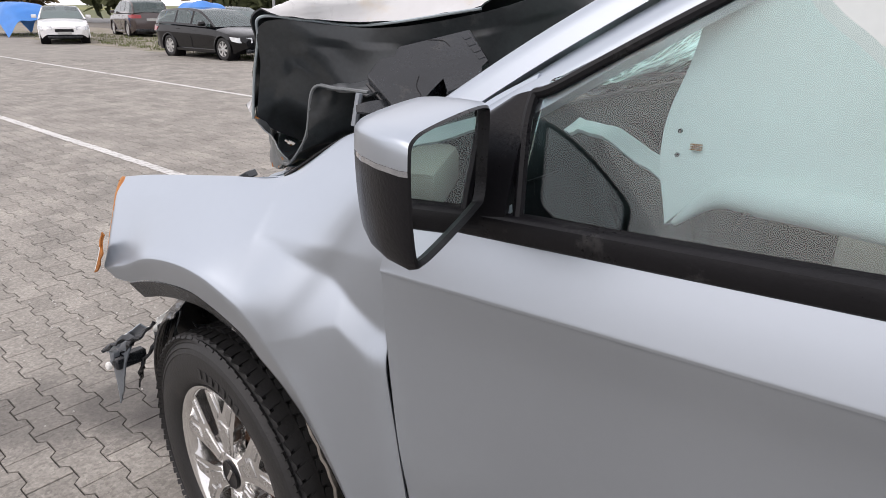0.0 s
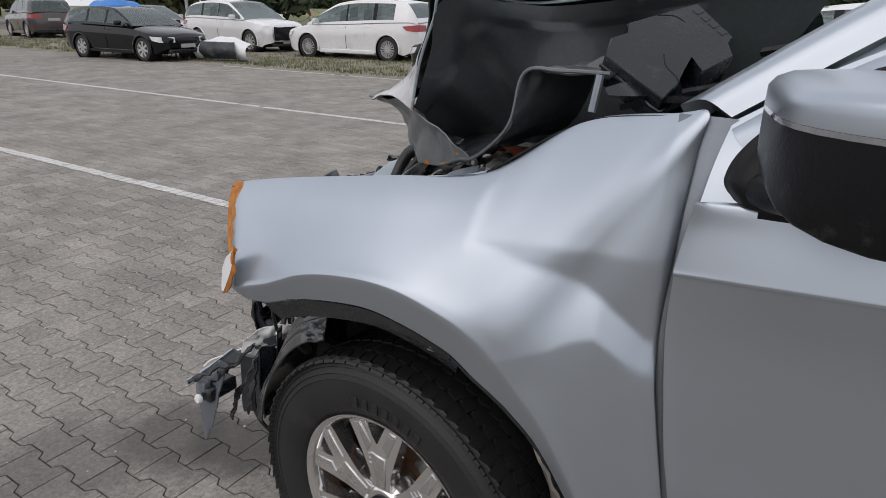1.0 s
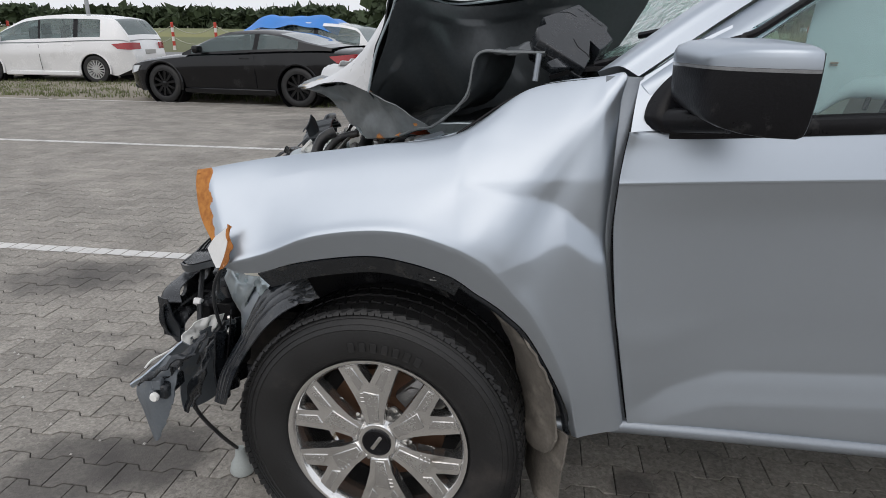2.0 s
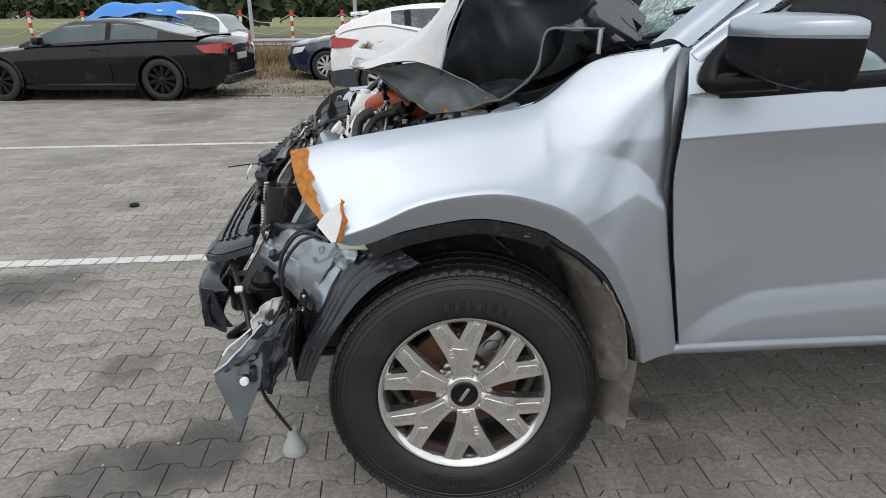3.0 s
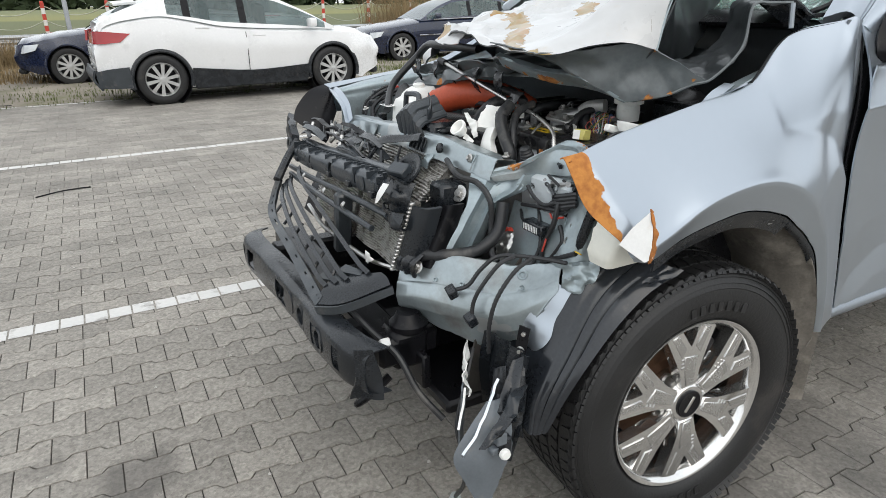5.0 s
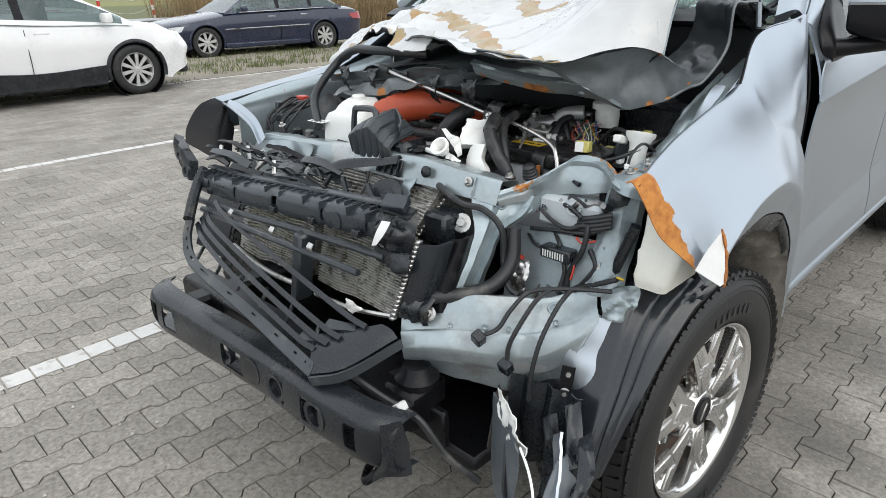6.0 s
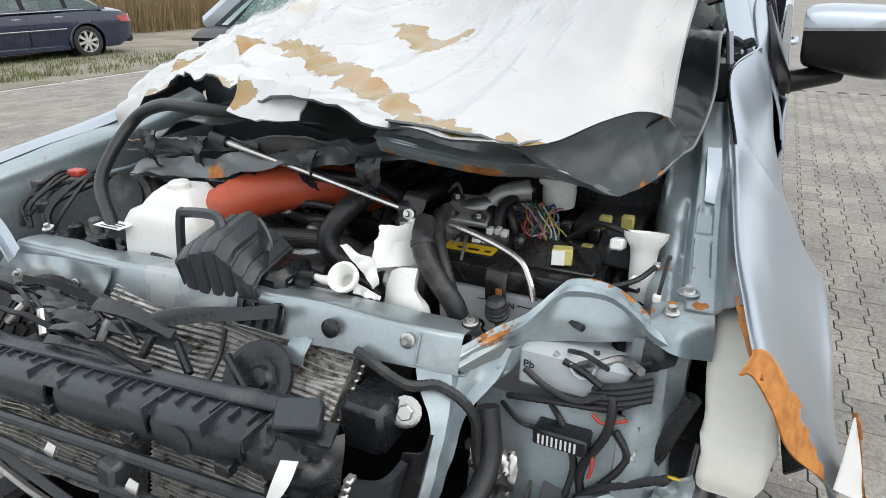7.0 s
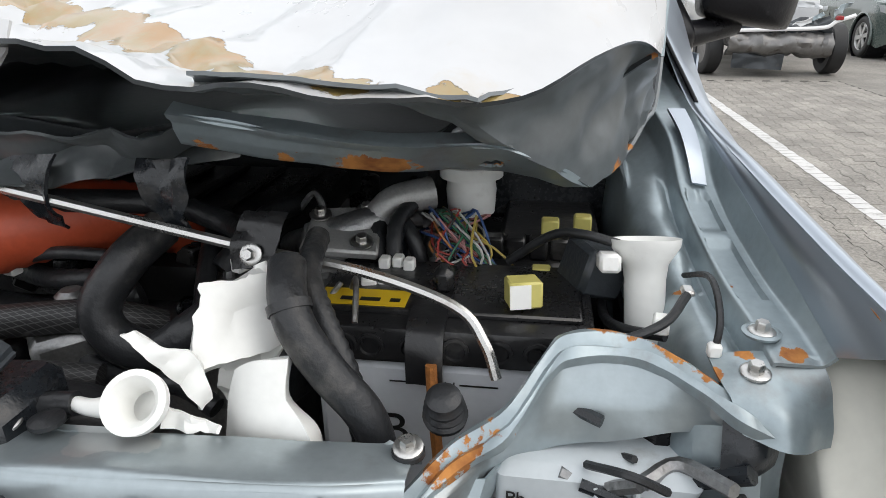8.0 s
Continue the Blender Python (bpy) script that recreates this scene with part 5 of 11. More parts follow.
leg = [across(0, (0.030, 0.012, -0.004)), across(0, (0, 0, 0)), across(0.30, (-0.010, -0.010, 0.0)), across(0.42, (0.006, 0.006, 0)), across(0.70, (0.004, 0.006, 0)), across(0.82, (-0.008, -0.008, 0)), across(1, (0, 0, 0)), across(1, (0.020, 0.014, 0))]
leg_part = part("support_leg", sheet(leg, 6, 3, 0.0025, lambda p, n, u, v: p + n * crumple(p, 0.06, 0.004), crisp="v"), body_grey, truck, "bent silver strut with rust on its edge")
bm = bmesh.new()
for p in ((-0.352, 0.404, 0.944), (-0.312, 0.358, 0.936), (-0.366, 0.420, 0.926)):
    add_lathe(bm, [(0.011, -0.004), (0.011, 0.003), (0.0085, 0.005), (0.006, 0.0045), (0.004, 0.001)], 18, Matrix.Translation(p) @ Vector((0, 0, 1)).rotation_difference(Vector((-0.75, -0.65, 0.1))).to_matrix().to_4x4())
pieces("pressed_stud", bm, body_grey, leg_part)
post = [[(-0.238, 0.196, 1.010), (-0.262, 0.196, 0.93), (-0.296, 0.194, 0.85), (-0.318, 0.190, 0.79)],
        [(-0.262, 0.186, 1.012), (-0.286, 0.186, 0.93), (-0.318, 0.186, 0.85), (-0.336, 0.184, 0.79)],
        [(-0.272, 0.162, 1.016), (-0.292, 0.166, 0.93), (-0.322, 0.168, 0.85), (-0.340, 0.166, 0.79)],
        [(-0.276, 0.138, 1.018), (-0.292, 0.136, 0.93), (-0.312, 0.138, 0.85), (-0.330, 0.134, 0.79)],
        [(-0.256, 0.112, 1.014), (-0.270, 0.114, 0.93), (-0.292, 0.120, 0.85), (-0.310, 0.118, 0.79)],
        [(-0.230, 0.110, 1.010), (-0.245, 0.112, 0.93), (-0.268, 0.118, 0.85), (-0.29, 0.116, 0.79)]]
part("support_post", sheet(post, 6, 3, 0.0025, lambda p, n, u, v: p + n * crumple(p, 0.07, 0.004), crisp="v"), body_grey, truck, "silver upright panel")
part("post_rubber", sheet([[(-0.275, 0.17, 1.03), (-0.29, 0.17, 0.985)], [(-0.28, 0.145, 1.03), (-0.295, 0.15, 0.98)], [(-0.265, 0.125, 1.02), (-0.28, 0.13, 0.985)]], 5, 5, 0.008, lambda p, n, u, v: p + n * 0.01 * noise.noise(p * 30)), black_plastic, truck)
member = [[(-0.560, 0.505, 0.735), (-0.512, 0.438, 0.758), (-0.468, 0.360, 0.770), (-0.378, 0.258, 0.766), (-0.328, 0.213, 0.774), (-0.305, 0.168, 0.786)],
          [(-0.578, 0.500, 0.742), (-0.530, 0.430, 0.765), (-0.488, 0.352, 0.777), (-0.397, 0.250, 0.773), (-0.347, 0.205, 0.781), (-0.324, 0.160, 0.793)],
          [(-0.586, 0.495, 0.735), (-0.538, 0.425, 0.757), (-0.493, 0.346, 0.768), (-0.405, 0.246, 0.765), (-0.352, 0.200, 0.775), (-0.328, 0.154, 0.790)],
          [(-0.604, 0.482, 0.690), (-0.557, 0.405, 0.706), (-0.506, 0.324, 0.710), (-0.443, 0.238, 0.712), (-0.386, 0.184, 0.737), (-0.342, 0.144, 0.768)],
          [(-0.609, 0.478, 0.688), (-0.562, 0.401, 0.703), (-0.511, 0.320, 0.707), (-0.448, 0.234, 0.709), (-0.391, 0.180, 0.734), (-0.345, 0.140, 0.765)],
          [(-0.616, 0.468, 0.668), (-0.573, 0.392, 0.680), (-0.521, 0.312, 0.677), (-0.456, 0.224, 0.674), (-0.404, 0.170, 0.708), (-0.352, 0.132, 0.752)],
          [(-0.618, 0.466, 0.660), (-0.575, 0.390, 0.671), (-0.523, 0.310, 0.667), (-0.458, 0.222, 0.663), (-0.408, 0.168, 0.698), (-0.355, 0.130, 0.744)],
          [(-0.610, 0.470, 0.630), (-0.569, 0.398, 0.636), (-0.516, 0.318, 0.628), (-0.446, 0.232, 0.618), (-0.412, 0.172, 0.650), (-0.385, 0.142, 0.700)],
          [(-0.603, 0.474, 0.626), (-0.562, 0.402, 0.632), (-0.509, 0.322, 0.624), (-0.438, 0.238, 0.614), (-0.406, 0.178, 0.646), (-0.380, 0.148, 0.696)],
          [(-0.590, 0.480, 0.590), (-0.556, 0.440, 0.586), (-0.500, 0.340, 0.566), (-0.422, 0.236, 0.550), (-0.405, 0.180, 0.600), (-0.385, 0.155, 0.660)]]
lower_member = part("lower_cross_member", sheet(member, 9, 3, 0.003, lambda p, n, u, v: p + n * (crumple(p, 0.10, 0.005) + 0.004 * bell((u * 4.3) % 1.0 - 0.5, 0.03)), crisp="v"), body_worn, truck, "crushed silver lower cross member with pressed edges")
skirt = [[(-0.345, 0.140, 0.756), (-0.324, 0.112, 0.738)], [(-0.392, 0.160, 0.705), (-0.345, 0.108, 0.690)], [(-0.420, 0.174, 0.656), (-0.372, 0.106, 0.640)], [(-0.414, 0.170, 0.610), (-0.396, 0.104, 0.590)], [(-0.408, 0.165, 0.585), (-0.400, 0.110, 0.575)]]
part("member_skirt", sheet(skirt, 8, 4, 0.0025, lambda p, n, u, v: p + n * crumple(p, 0.07, 0.004)), silver, lower_member, "bright bare silver plate")
bm = bmesh.new()
for p, r in (((-0.520, 0.385, 0.735), 0.013), ((-0.482, 0.318, 0.742), 0.011), ((-0.450, 0.282, 0.745), 0.012), ((-0.392, 0.222, 0.758), 0.013), ((-0.545, 0.385, 0.718), 0.006), ((-0.505, 0.318, 0.722), 0.006), ((-0.475, 0.278, 0.720), 0.006), ((-0.410, 0.200, 0.738), 0.006)):
    add_lathe(bm, [(r, -0.004), (r, 0.003), (r * 0.8, 0.005), (r * 0.55, 0.0045), (r * 0.4, 0.001)], 18, Matrix.Translation(p) @ Vector((0, 0, 1)).rotation_difference(Vector((-0.72, -0.58, 0.38))).to_matrix().to_4x4())
pieces("pressed_stud", bm, body_grey, lower_member)
torn = [[(-0.338, 0.140, 0.806), (-0.300, 0.112, 0.812), (-0.274, 0.090, 0.814)], [(-0.345, 0.130, 0.778), (-0.312, 0.100, 0.780), (-0.280, 0.082, 0.790)], [(-0.345, 0.132, 0.752), (-0.322, 0.106, 0.742), (-0.298, 0.092, 0.752)]]
part("torn_panel", sheet(torn, 7, 7, 0.002, lambda p, n, u, v: p + n * crumple(p, 0.04, 0.022)), body_grey, truck)

# ---- bumper beam ----
beam = []
for z, dx in ((0.600, 0.045), (0.597, 0.0), (0.575, -0.018), (0.52, -0.020), (0.487, -0.006), (0.482, 0.045)):
    beam.append([(-0.775 + dx, 1.40, z - 0.015), (-0.820 + dx, 1.30, z - 0.005), (-0.805 + dx, 0.95, z), (-0.800 + dx, 0.62, z + 0.006), (-0.790 + dx, 0.42, z + 0.004), (-0.745 + dx, 0.335, z - 0.012)])


def beam_holes(u, v):
    for c, w in ((0.19, 0.018), (0.26, 0.014), (0.44, 0.020), (0.56, 0.014), (0.66, 0.020), (0.80, 0.018)):
        if abs(u - c) < w * 1.35 and 0.40 < v < 0.62:
            return False
    return True


bumper = part("bumper_beam", sheet(beam, 36, 10, 0.004, lambda p, n, u, v: p + n * 0.006 * noise.noise(p * 6), keep=beam_holes), black_plastic, truck, "black steel bumper beam, bent, with round holes")
bm = bmesh.new()
for c in (1.19, 1.115, 0.925, 0.79, 0.685, 0.53):
    add_lathe(bm, [(0.026, 0), (0.036, 0.002), (0.036, -0.012), (0.026, -0.012)], 18, Matrix.Translation((-0.824, c, 0.552)) @ Matrix.Rotation(radians(-90), 4, "Y"), close=True)
pieces("hole_rim", bm, black_plastic, bumper)
part("beam_end_plate", sheet([[(-0.745, 0.335, 0.60), (-0.725, 0.335, 0.52), (-0.72, 0.34, 0.45)], [(-0.785, 0.355, 0.60), (-0.79, 0.35, 0.52), (-0.80, 0.37, 0.455)]], 6, 6, 0.004, lambda p, n, u, v: p + n * 0.012 * noise.noise(p * 20)), black_plastic, bumper)
for y0 in (0.56, 1.28):
    part("frame_rail", box(-0.75, y0 - 0.04, 0.43, 0.6, y0 + 0.04, 0.56, bevel=0.012), trim_black, truck)
part("frame_cross", box(-0.70, 0.40, 0.485, -0.60, 1.44, 0.565, bevel=0.012), trim_black, truck)
bm = bmesh.new()
add_box(bm, -0.66, 0.40, 0.47, -0.56, 0.50, 0.575, bevel=0.012)
add_box(bm, -0.70, 0.42, 0.49, -0.52, 0.46, 0.56, bevel=0.01)
add_box(bm, -0.60, 0.36, 0.40, -0.575, 0.47, 0.50, bevel=0.006, m=Matrix.Translation((0, 0, 0.02)))
add_lathe(bm, [(0.05, 0.575), (0.052, 0.59), (0.04, 0.60), (0.03, 0.62)], 20, Matrix.Translation((-0.60, 0.44, 0)))
part("tow_bracket", bm, trim_black, truck)
part("tow_hook", tube([(-0.66, 0.44, 0.44), (-0.72, 0.44, 0.40), (-0.75, 0.46, 0.37), (-0.71, 0.50, 0.36), (-0.66, 0.50, 0.40)], 0.011, 8, 6), trim_black, truck)
part("drop_link", tube([(-0.735, 0.545, 0.63), (-0.70, 0.45, 0.58), (-0.665, 0.37, 0.54), (-0.64, 0.31, 0.46), (-0.60, 0.25, 0.40)], 0.009, 8, 6), hose_rubber, truck)
part("link_label", box(-0.013, -0.011, -0.02, 0.013, 0.011, 0.02, bevel=0.003, m=Matrix.Translation((-0.685, 0.41, 0.56)) @ Matrix.Rotation(0.9, 4, "X")), paper, truck, "small white paper label")
part("under_tray", box(-0.56, 0.30, 0.36, 0.45, 1.52, 0.40, bevel=0.01), trim_black, truck)

# ---- grille: a slanting frame with long slats ----
grille = new("grille")
grille.parent = truck
tagged(grille, "broken black plastic grille with long slats")
edge = [[(-0.700, 1.31, 0.80), (-0.735, 1.285, 0.735), (-0.775, 1.16, 0.705), (-0.795, 0.85, 0.675), (-0.812, 0.62, 0.650), (-0.815, 0.55, 0.640)],
        [(-0.694, 1.304, 0.794), (-0.726, 1.280, 0.735), (-0.763, 1.156, 0.708), (-0.782, 0.85, 0.682), (-0.798, 0.62, 0.658), (-0.801, 0.555, 0.650)],
        [(-0.690, 1.296, 0.792), (-0.717, 1.272, 0.739), (-0.752, 1.15, 0.713), (-0.771, 0.85, 0.688), (-0.786, 0.62, 0.666), (-0.790, 0.562, 0.658)]]
part("grille_rim", sheet(edge, 14, 3, 0.012, lambda p, n, u, v: p + n * 0.003 * noise.noise(p * 20), keep=lambda u, v: not (0.45 < v < 0.62 and int(u * 46) % 4 == 0)), grey_plastic, grille)
for k in range(5):
    t = k / 4
    a = Vector((-0.690 + 0.055 * t, 1.285 - 0.02 * t, 0.775 + 0.060 * t))
    b = Vector((-0.778 + 0.10 * t, 0.585 - 0.06 * t, 0.672 + 0.038 * t))
    c = (a + b) / 2 + Vector((-0.030 + 0.012 * t, 0, 0.004))
    w = Vector((0.011, 0.0, 0.007))
    pts = [a, a * 0.7 + c * 0.3 + Vector((-0.014, 0, 0)), c, b * 0.8 + c * 0.2 + Vector((-0.006, 0, 0)), b]
    if k in (0, 1, 2, 4):
        part("slat", sheet([[tuple(p) for p in pts], [tuple(p + w) for p in pts]], 8, 3, 0.008, lambda p, n, u, v: p + n * 0.002 * noise.noise(p * 12)), black_plastic, grille)
    if k in (0, 2):
        d = b
        fin = [[tuple(d + Vector((0.0, 0.06, 0.006))), tuple(d + Vector((0.04, -0.01, 0.010)))], [tuple(d + Vector((0.03, 0.07, 0.016))), tuple(d + Vector((0.055, 0.0, 0.016)))]]
        part("slat_end", sheet(fin, 4, 4, 0.014), grey_plastic, grille)
for k in range(6):
    y = 1.18 - 0.115 * k
    part("slat_tie", tube([(-0.745 - 0.004 * k, y, 0.712 - 0.010 * k), (-0.705 - 0.004 * k, y + 0.02, 0.742 - 0.008 * k)], 0.005, 6, 1), black_plastic, grille)
corner = [[(-0.812, 0.555, 0.642), (-0.755, 0.50, 0.655), (-0.640, 0.455, 0.698)], [(-0.780, 0.585, 0.668), (-0.735, 0.540, 0.680), (-0.640, 0.475, 0.712)], [(-0.750, 0.60, 0.680), (-0.70, 0.570, 0.695), (-0.645, 0.50, 0.718)]]
part("grille_corner", sheet(corner, 6, 6, 0.010), black_plastic, grille)
part("grille_corner_edge", sheet([[(-0.815, 0.55, 0.640), (-0.755, 0.495, 0.653), (-0.636, 0.45, 0.696)], [(-0.808, 0.548, 0.618), (-0.752, 0.492, 0.632), (-0.634, 0.446, 0.676)]], 6, 3, 0.006), grey_plastic, grille)
part("side_stay", tube([(-0.70, 1.30, 0.79), (-0.64, 1.36, 0.85), (-0.585, 1.40, 0.90)], 0.016, 8, 6), black_plastic, grille)

# ---- upper grille beam: ribbed black channel ----
upper_beam = new("upper_beam")
upper_beam.parent = truck
tagged(upper_beam, "ribbed black plastic beam above the grille")
beam_plastic = material("scuffed_black_plastic", (0.030, 0.036, 0.043), 0.30, 0.0, 0.3, 7.0, 0.15, 90, dirt=(0.11, 0.108, 0.10), dirt_amount=0.13, dirt_scale=8)
prof = [(0.026, -0.032), (-0.010, -0.035), (-0.021, -0.022), (-0.023, 0.004), (-0.014, 0.022), (0.004, 0.029), (0.038, 0.031)]
body = []
for dx, dz in prof:
    body.append([(-0.590 + dx, 1.395, 0.868 + dz), (-0.600 + dx, 1.20, 0.880 + dz), (-0.598 + dx, 0.95, 0.900 + dz), (-0.590 + dx, 0.70, 0.915 + dz), (-0.580 + dx, 0.52, 0.922 + dz)])
part("beam_shell", sheet(body, 22, 5, 0.005, lambda p, n, u, v: p + n * (0.002 * noise.noise(p * 7) - 0.0035 * (abs((u * 5.0) % 1.0 - 0.5) < 0.075)), keep=lambda u, v: not (abs((u * 5.0) % 1.0 - 0.5) < 0.035 and 0.36 < v < 0.60)), beam_plastic, upper_beam)
part("beam_core", tube([(-0.585, 1.385, 0.868), (-0.590, 1.10, 0.888), (-0.580, 0.53, 0.920)], 0.018, 8, 6), trim_black, upper_beam)
part("top_strip", sheet([[(-0.592 + dx, 1.40, 0.902 + dz), (-0.600 + dx, 1.20, 0.914 + dz), (-0.598 + dx, 0.95, 0.934 + dz), (-0.588 + dx, 0.70, 0.949 + dz), (-0.575 + dx, 0.55, 0.955 + dz)] for dx, dz in ((0.020, 0.0), (0.024, 0.006), (0.046, 0.007), (0.050, 0.0))], 8, 3, 0.003, lambda p, n, u, v: p + n * 0.004 * noise.noise(p * 9)), beam_plastic, upper_beam)
for k in range(26):
    y = 1.36 - 0.031 * k
    z = 0.902 + 0.052 * k / 25
    part("strip_tooth", box(-0.592, y - 0.0018, z - 0.004, -0.570, y + 0.0018, z + 0.005, bevel=0.0005), beam_plastic, upper_beam)
for k in range(5):
    y = 1.3075 - 0.175 * k
    z = 0.877 + 0.0105 * k
    part("beam_clip", box(-0.624, y - 0.012, z - 0.030, -0.606, y + 0.012, z - 0.012, bevel=0.002), black_plastic, upper_beam)
    for d in (-0.034, 0.034):
        part("beam_rib", box(-0.616, y + d - 0.0015, z + 0.012, -0.560, y + d + 0.0015, z + 0.034, bevel=0.0005), beam_plastic, upper_beam)
part("beam_disc", lathe([(0.020, 0.0), (0.022, 0.002), (0.020, 0.003), (0.0, 0.003)], 24, Matrix.Translation((-0.612, 0.69, 0.908)) @ Matrix.Rotation(radians(-90), 4, "Y")), beam_plastic, upper_beam)
part("beam_lip", tube([(-0.625, 1.38, 0.815), (-0.632, 1.1, 0.835), (-0.625, 0.8, 0.855), (-0.61, 0.52, 0.862)], 0.009, 8, 6), grey_plastic, upper_beam)
part("cross_bar", tube([(-0.640, 1.33, 0.80), (-0.655, 1.0, 0.815), (-0.645, 0.75, 0.815), (-0.625, 0.60, 0.805)], 0.009, 8, 6), grey_plastic, upper_beam)
for y in (1.14, 0.93, 0.76):
    part("spring_clip", sheet([[(-0.645, y, 0.845), (-0.655, y, 0.835), (-0.650, y + 0.004, 0.822)], [(-0.648, y - 0.022, 0.846), (-0.657, y - 0.024, 0.834), (-0.652, y - 0.020, 0.822)]], 3, 3, 0.002), steel, upper_beam)
for rows_e in ([[(-0.585, 0.555, 0.958), (-0.612, 0.55, 0.925), (-0.605, 0.55, 0.885)], [(-0.59, 0.505, 0.955), (-0.615, 0.495, 0.920), (-0.605, 0.50, 0.878)], [(-0.55, 0.47, 0.950), (-0.575, 0.458, 0.915), (-0.575, 0.465, 0.872)]],
               [[(-0.56, 0.56, 0.962), (-0.565, 0.51, 0.975), (-0.555, 0.47, 0.968)], [(-0.595, 0.55, 0.956), (-0.60, 0.505, 0.962), (-0.585, 0.465, 0.952)]],
               [[(-0.605, 0.55, 0.888), (-0.61, 0.50, 0.880), (-0.59, 0.46, 0.878)], [(-0.60, 0.55, 0.850), (-0.615, 0.49, 0.845), (-0.60, 0.45, 0.850)], [(-0.57, 0.54, 0.838), (-0.585, 0.49, 0.830), (-0.58, 0.46, 0.838)]]):
    part("beam_end", sheet(rows_e, 8, 8, 0.005, lambda p, n, u, v: p + n * crumple(p, 0.05, 0.012)), black_plastic, upper_beam)
part("torn_bracket", box(-0.02, -0.028, -0.012, 0.02, 0.028, 0.012, bevel=0.003, m=Matrix.Translation((-0.575, 0.515, 0.978)) @ Matrix.Rotation(0.4, 4, "Z") @ Matrix.Rotation(-0.5, 4, "Y")), beam_plastic, upper_beam)
part("torn_label", sheet([[(-0.625, 0.505, 0.955), (-0.64, 0.51, 0.93), (-0.645, 0.52, 0.90)], [(-0.618, 0.485, 0.955), (-0.634, 0.49, 0.93), (-0.645, 0.505, 0.905)]], 4, 4, 0.001), paper, upper_beam, "torn white sticker")

# ---- radiator and condenser ----
core = material("radiator_core", (0.25, 0.24, 0.22), 0.5, 0.4, 0.5, 40.0, 0.8, 300, dirt=(0.045, 0.036, 0.024), dirt_amount=0.50, dirt_scale=75)
tube_metal = material("radiator_tube", (0.66, 0.65, 0.63), 0.38, 0.6, 0.2, 20.0, 0.2, 200, dirt=(0.10, 0.085, 0.06), dirt_amount=0.42, dirt_scale=50)
radiator = new("radiator")
radiator.parent = truck
tagged(radiator, "dented aluminium radiator with wavy fins")


def core_panel(y0, y1, rows, amp, seed, name, count):
    """A finned core: flat tubes, each one piece, before a backing of fine pleated fins."""
    (xa, za), (xb, zb) = rows
    for k in range(count + 1):
        t = k / count
        bm, old = bmesh.new(), None
        for j in range(37):
            y = y0 + (y1 - y0) * j / 36
            w = amp * noise.noise(Vector((y * 5, t * 2, seed))) + 0.5 * amp * noise.noise(Vector((y * 13, t * 4, seed)))
            p = Vector((xa + (xb - xa) * t + w * 0.6, y, za + (zb - za) * t + w))
            ring = [bm.verts.new(p + Vector(d)) for d in ((0.014, 0, 0.0017), (-0.005, 0, 0.0013), (-0.005, 0, -0.0013), (0.014, 0, -0.0017))]
            if old:
                for a in range(3):
                    bm.faces.new((old[a], ring[a], ring[a + 1], old[a + 1]))
            old = ring
        part(name + "_tube", bm, tube_metal, radiator)
    rows_s = [[(xa + (xb - xa) * t + 0.030, y0 + (y1 - y0) * s, za + (zb - za) * t) for s in (0, 0.33, 0.66, 1)] for t in (0, 0.33, 0.66, 1)]
    part(name + "_backing", sheet(rows_s, 8, 8, 0.02, lambda p, n, u, v: p + Vector((1, 0, 0)) * (amp * 0.4 * noise.noise(p * 5) + 0.0015 * noise.noise(p * 60))), core, radiator)


core_panel(0.510, 0.815, ((-0.590, 0.712), (-0.548, 0.885)), 0.008, 1.0, "left_core", 26)
core_panel(0.86, 1.21, ((-0.592, 0.700), (-0.550, 0.86)), 0.010, 5.0, "right_core", 22)
core_panel(0.545, 1.05, ((-0.500, 0.88), (-0.405, 0.965)), 0.008, 9.0, "upper_core", 14)
part("core_stay", box(-0.655, 0.805, 0.66, -0.605, 0.838, 0.86, bevel=0.006, m=Matrix.Translation((-0.63, 0.82, 0.76)) @ Matrix.Rotation(0.25, 4, "X") @ Matrix.Translation((0.63, -0.82, -0.76))), grey_plastic, radiator)
part("core_rail", tube([(-0.622, 1.20, 0.712), (-0.64, 1.0, 0.700), (-0.63, 0.86, 0.694)], 0.007, 6, 5), steel, radiator)
part("core_rail", tube([(-0.628, 0.78, 0.694), (-0.62, 0.64, 0.698), (-0.60, 0.52, 0.712)], 0.006, 6, 5), steel, radiator)
bm = bmesh.new()
for k in range(18):
    t = k / 17
    add_box(bm, -0.008, -0.006, -0.004, 0.008, 0.006, 0.004, bevel=0.002, m=Matrix.Translation((-0.612 + 0.04 * t, 0.500 - 0.05 * t, 0.72 + 0.185 * t)))
for k in range(10):
    add_box(bm, -0.006, -0.005, -0.004, 0.006, 0.005, 0.004, bevel=0.002, m=Matrix.Translation((-0.485 + 0.085 * k / 9, 0.541, 0.875 + 0.065 * k / 9)))
pieces("core_tab", bm, steel, radiator)
tank = [[(-0.60, 0.49, 0.725), (-0.565, 0.45, 0.90)], [(-0.585, 0.455, 0.725), (-0.55, 0.42, 0.90)], [(-0.545, 0.45, 0.725), (-0.51, 0.415, 0.90)]]
part("side_tank", sheet(tank, 5, 8, 0.01), black_plastic, radiator)
part("side_tank", box(-0.485, 0.46, 0.86, -0.405, 0.530, 0.935, bevel=0.008), black_plastic, radiator)
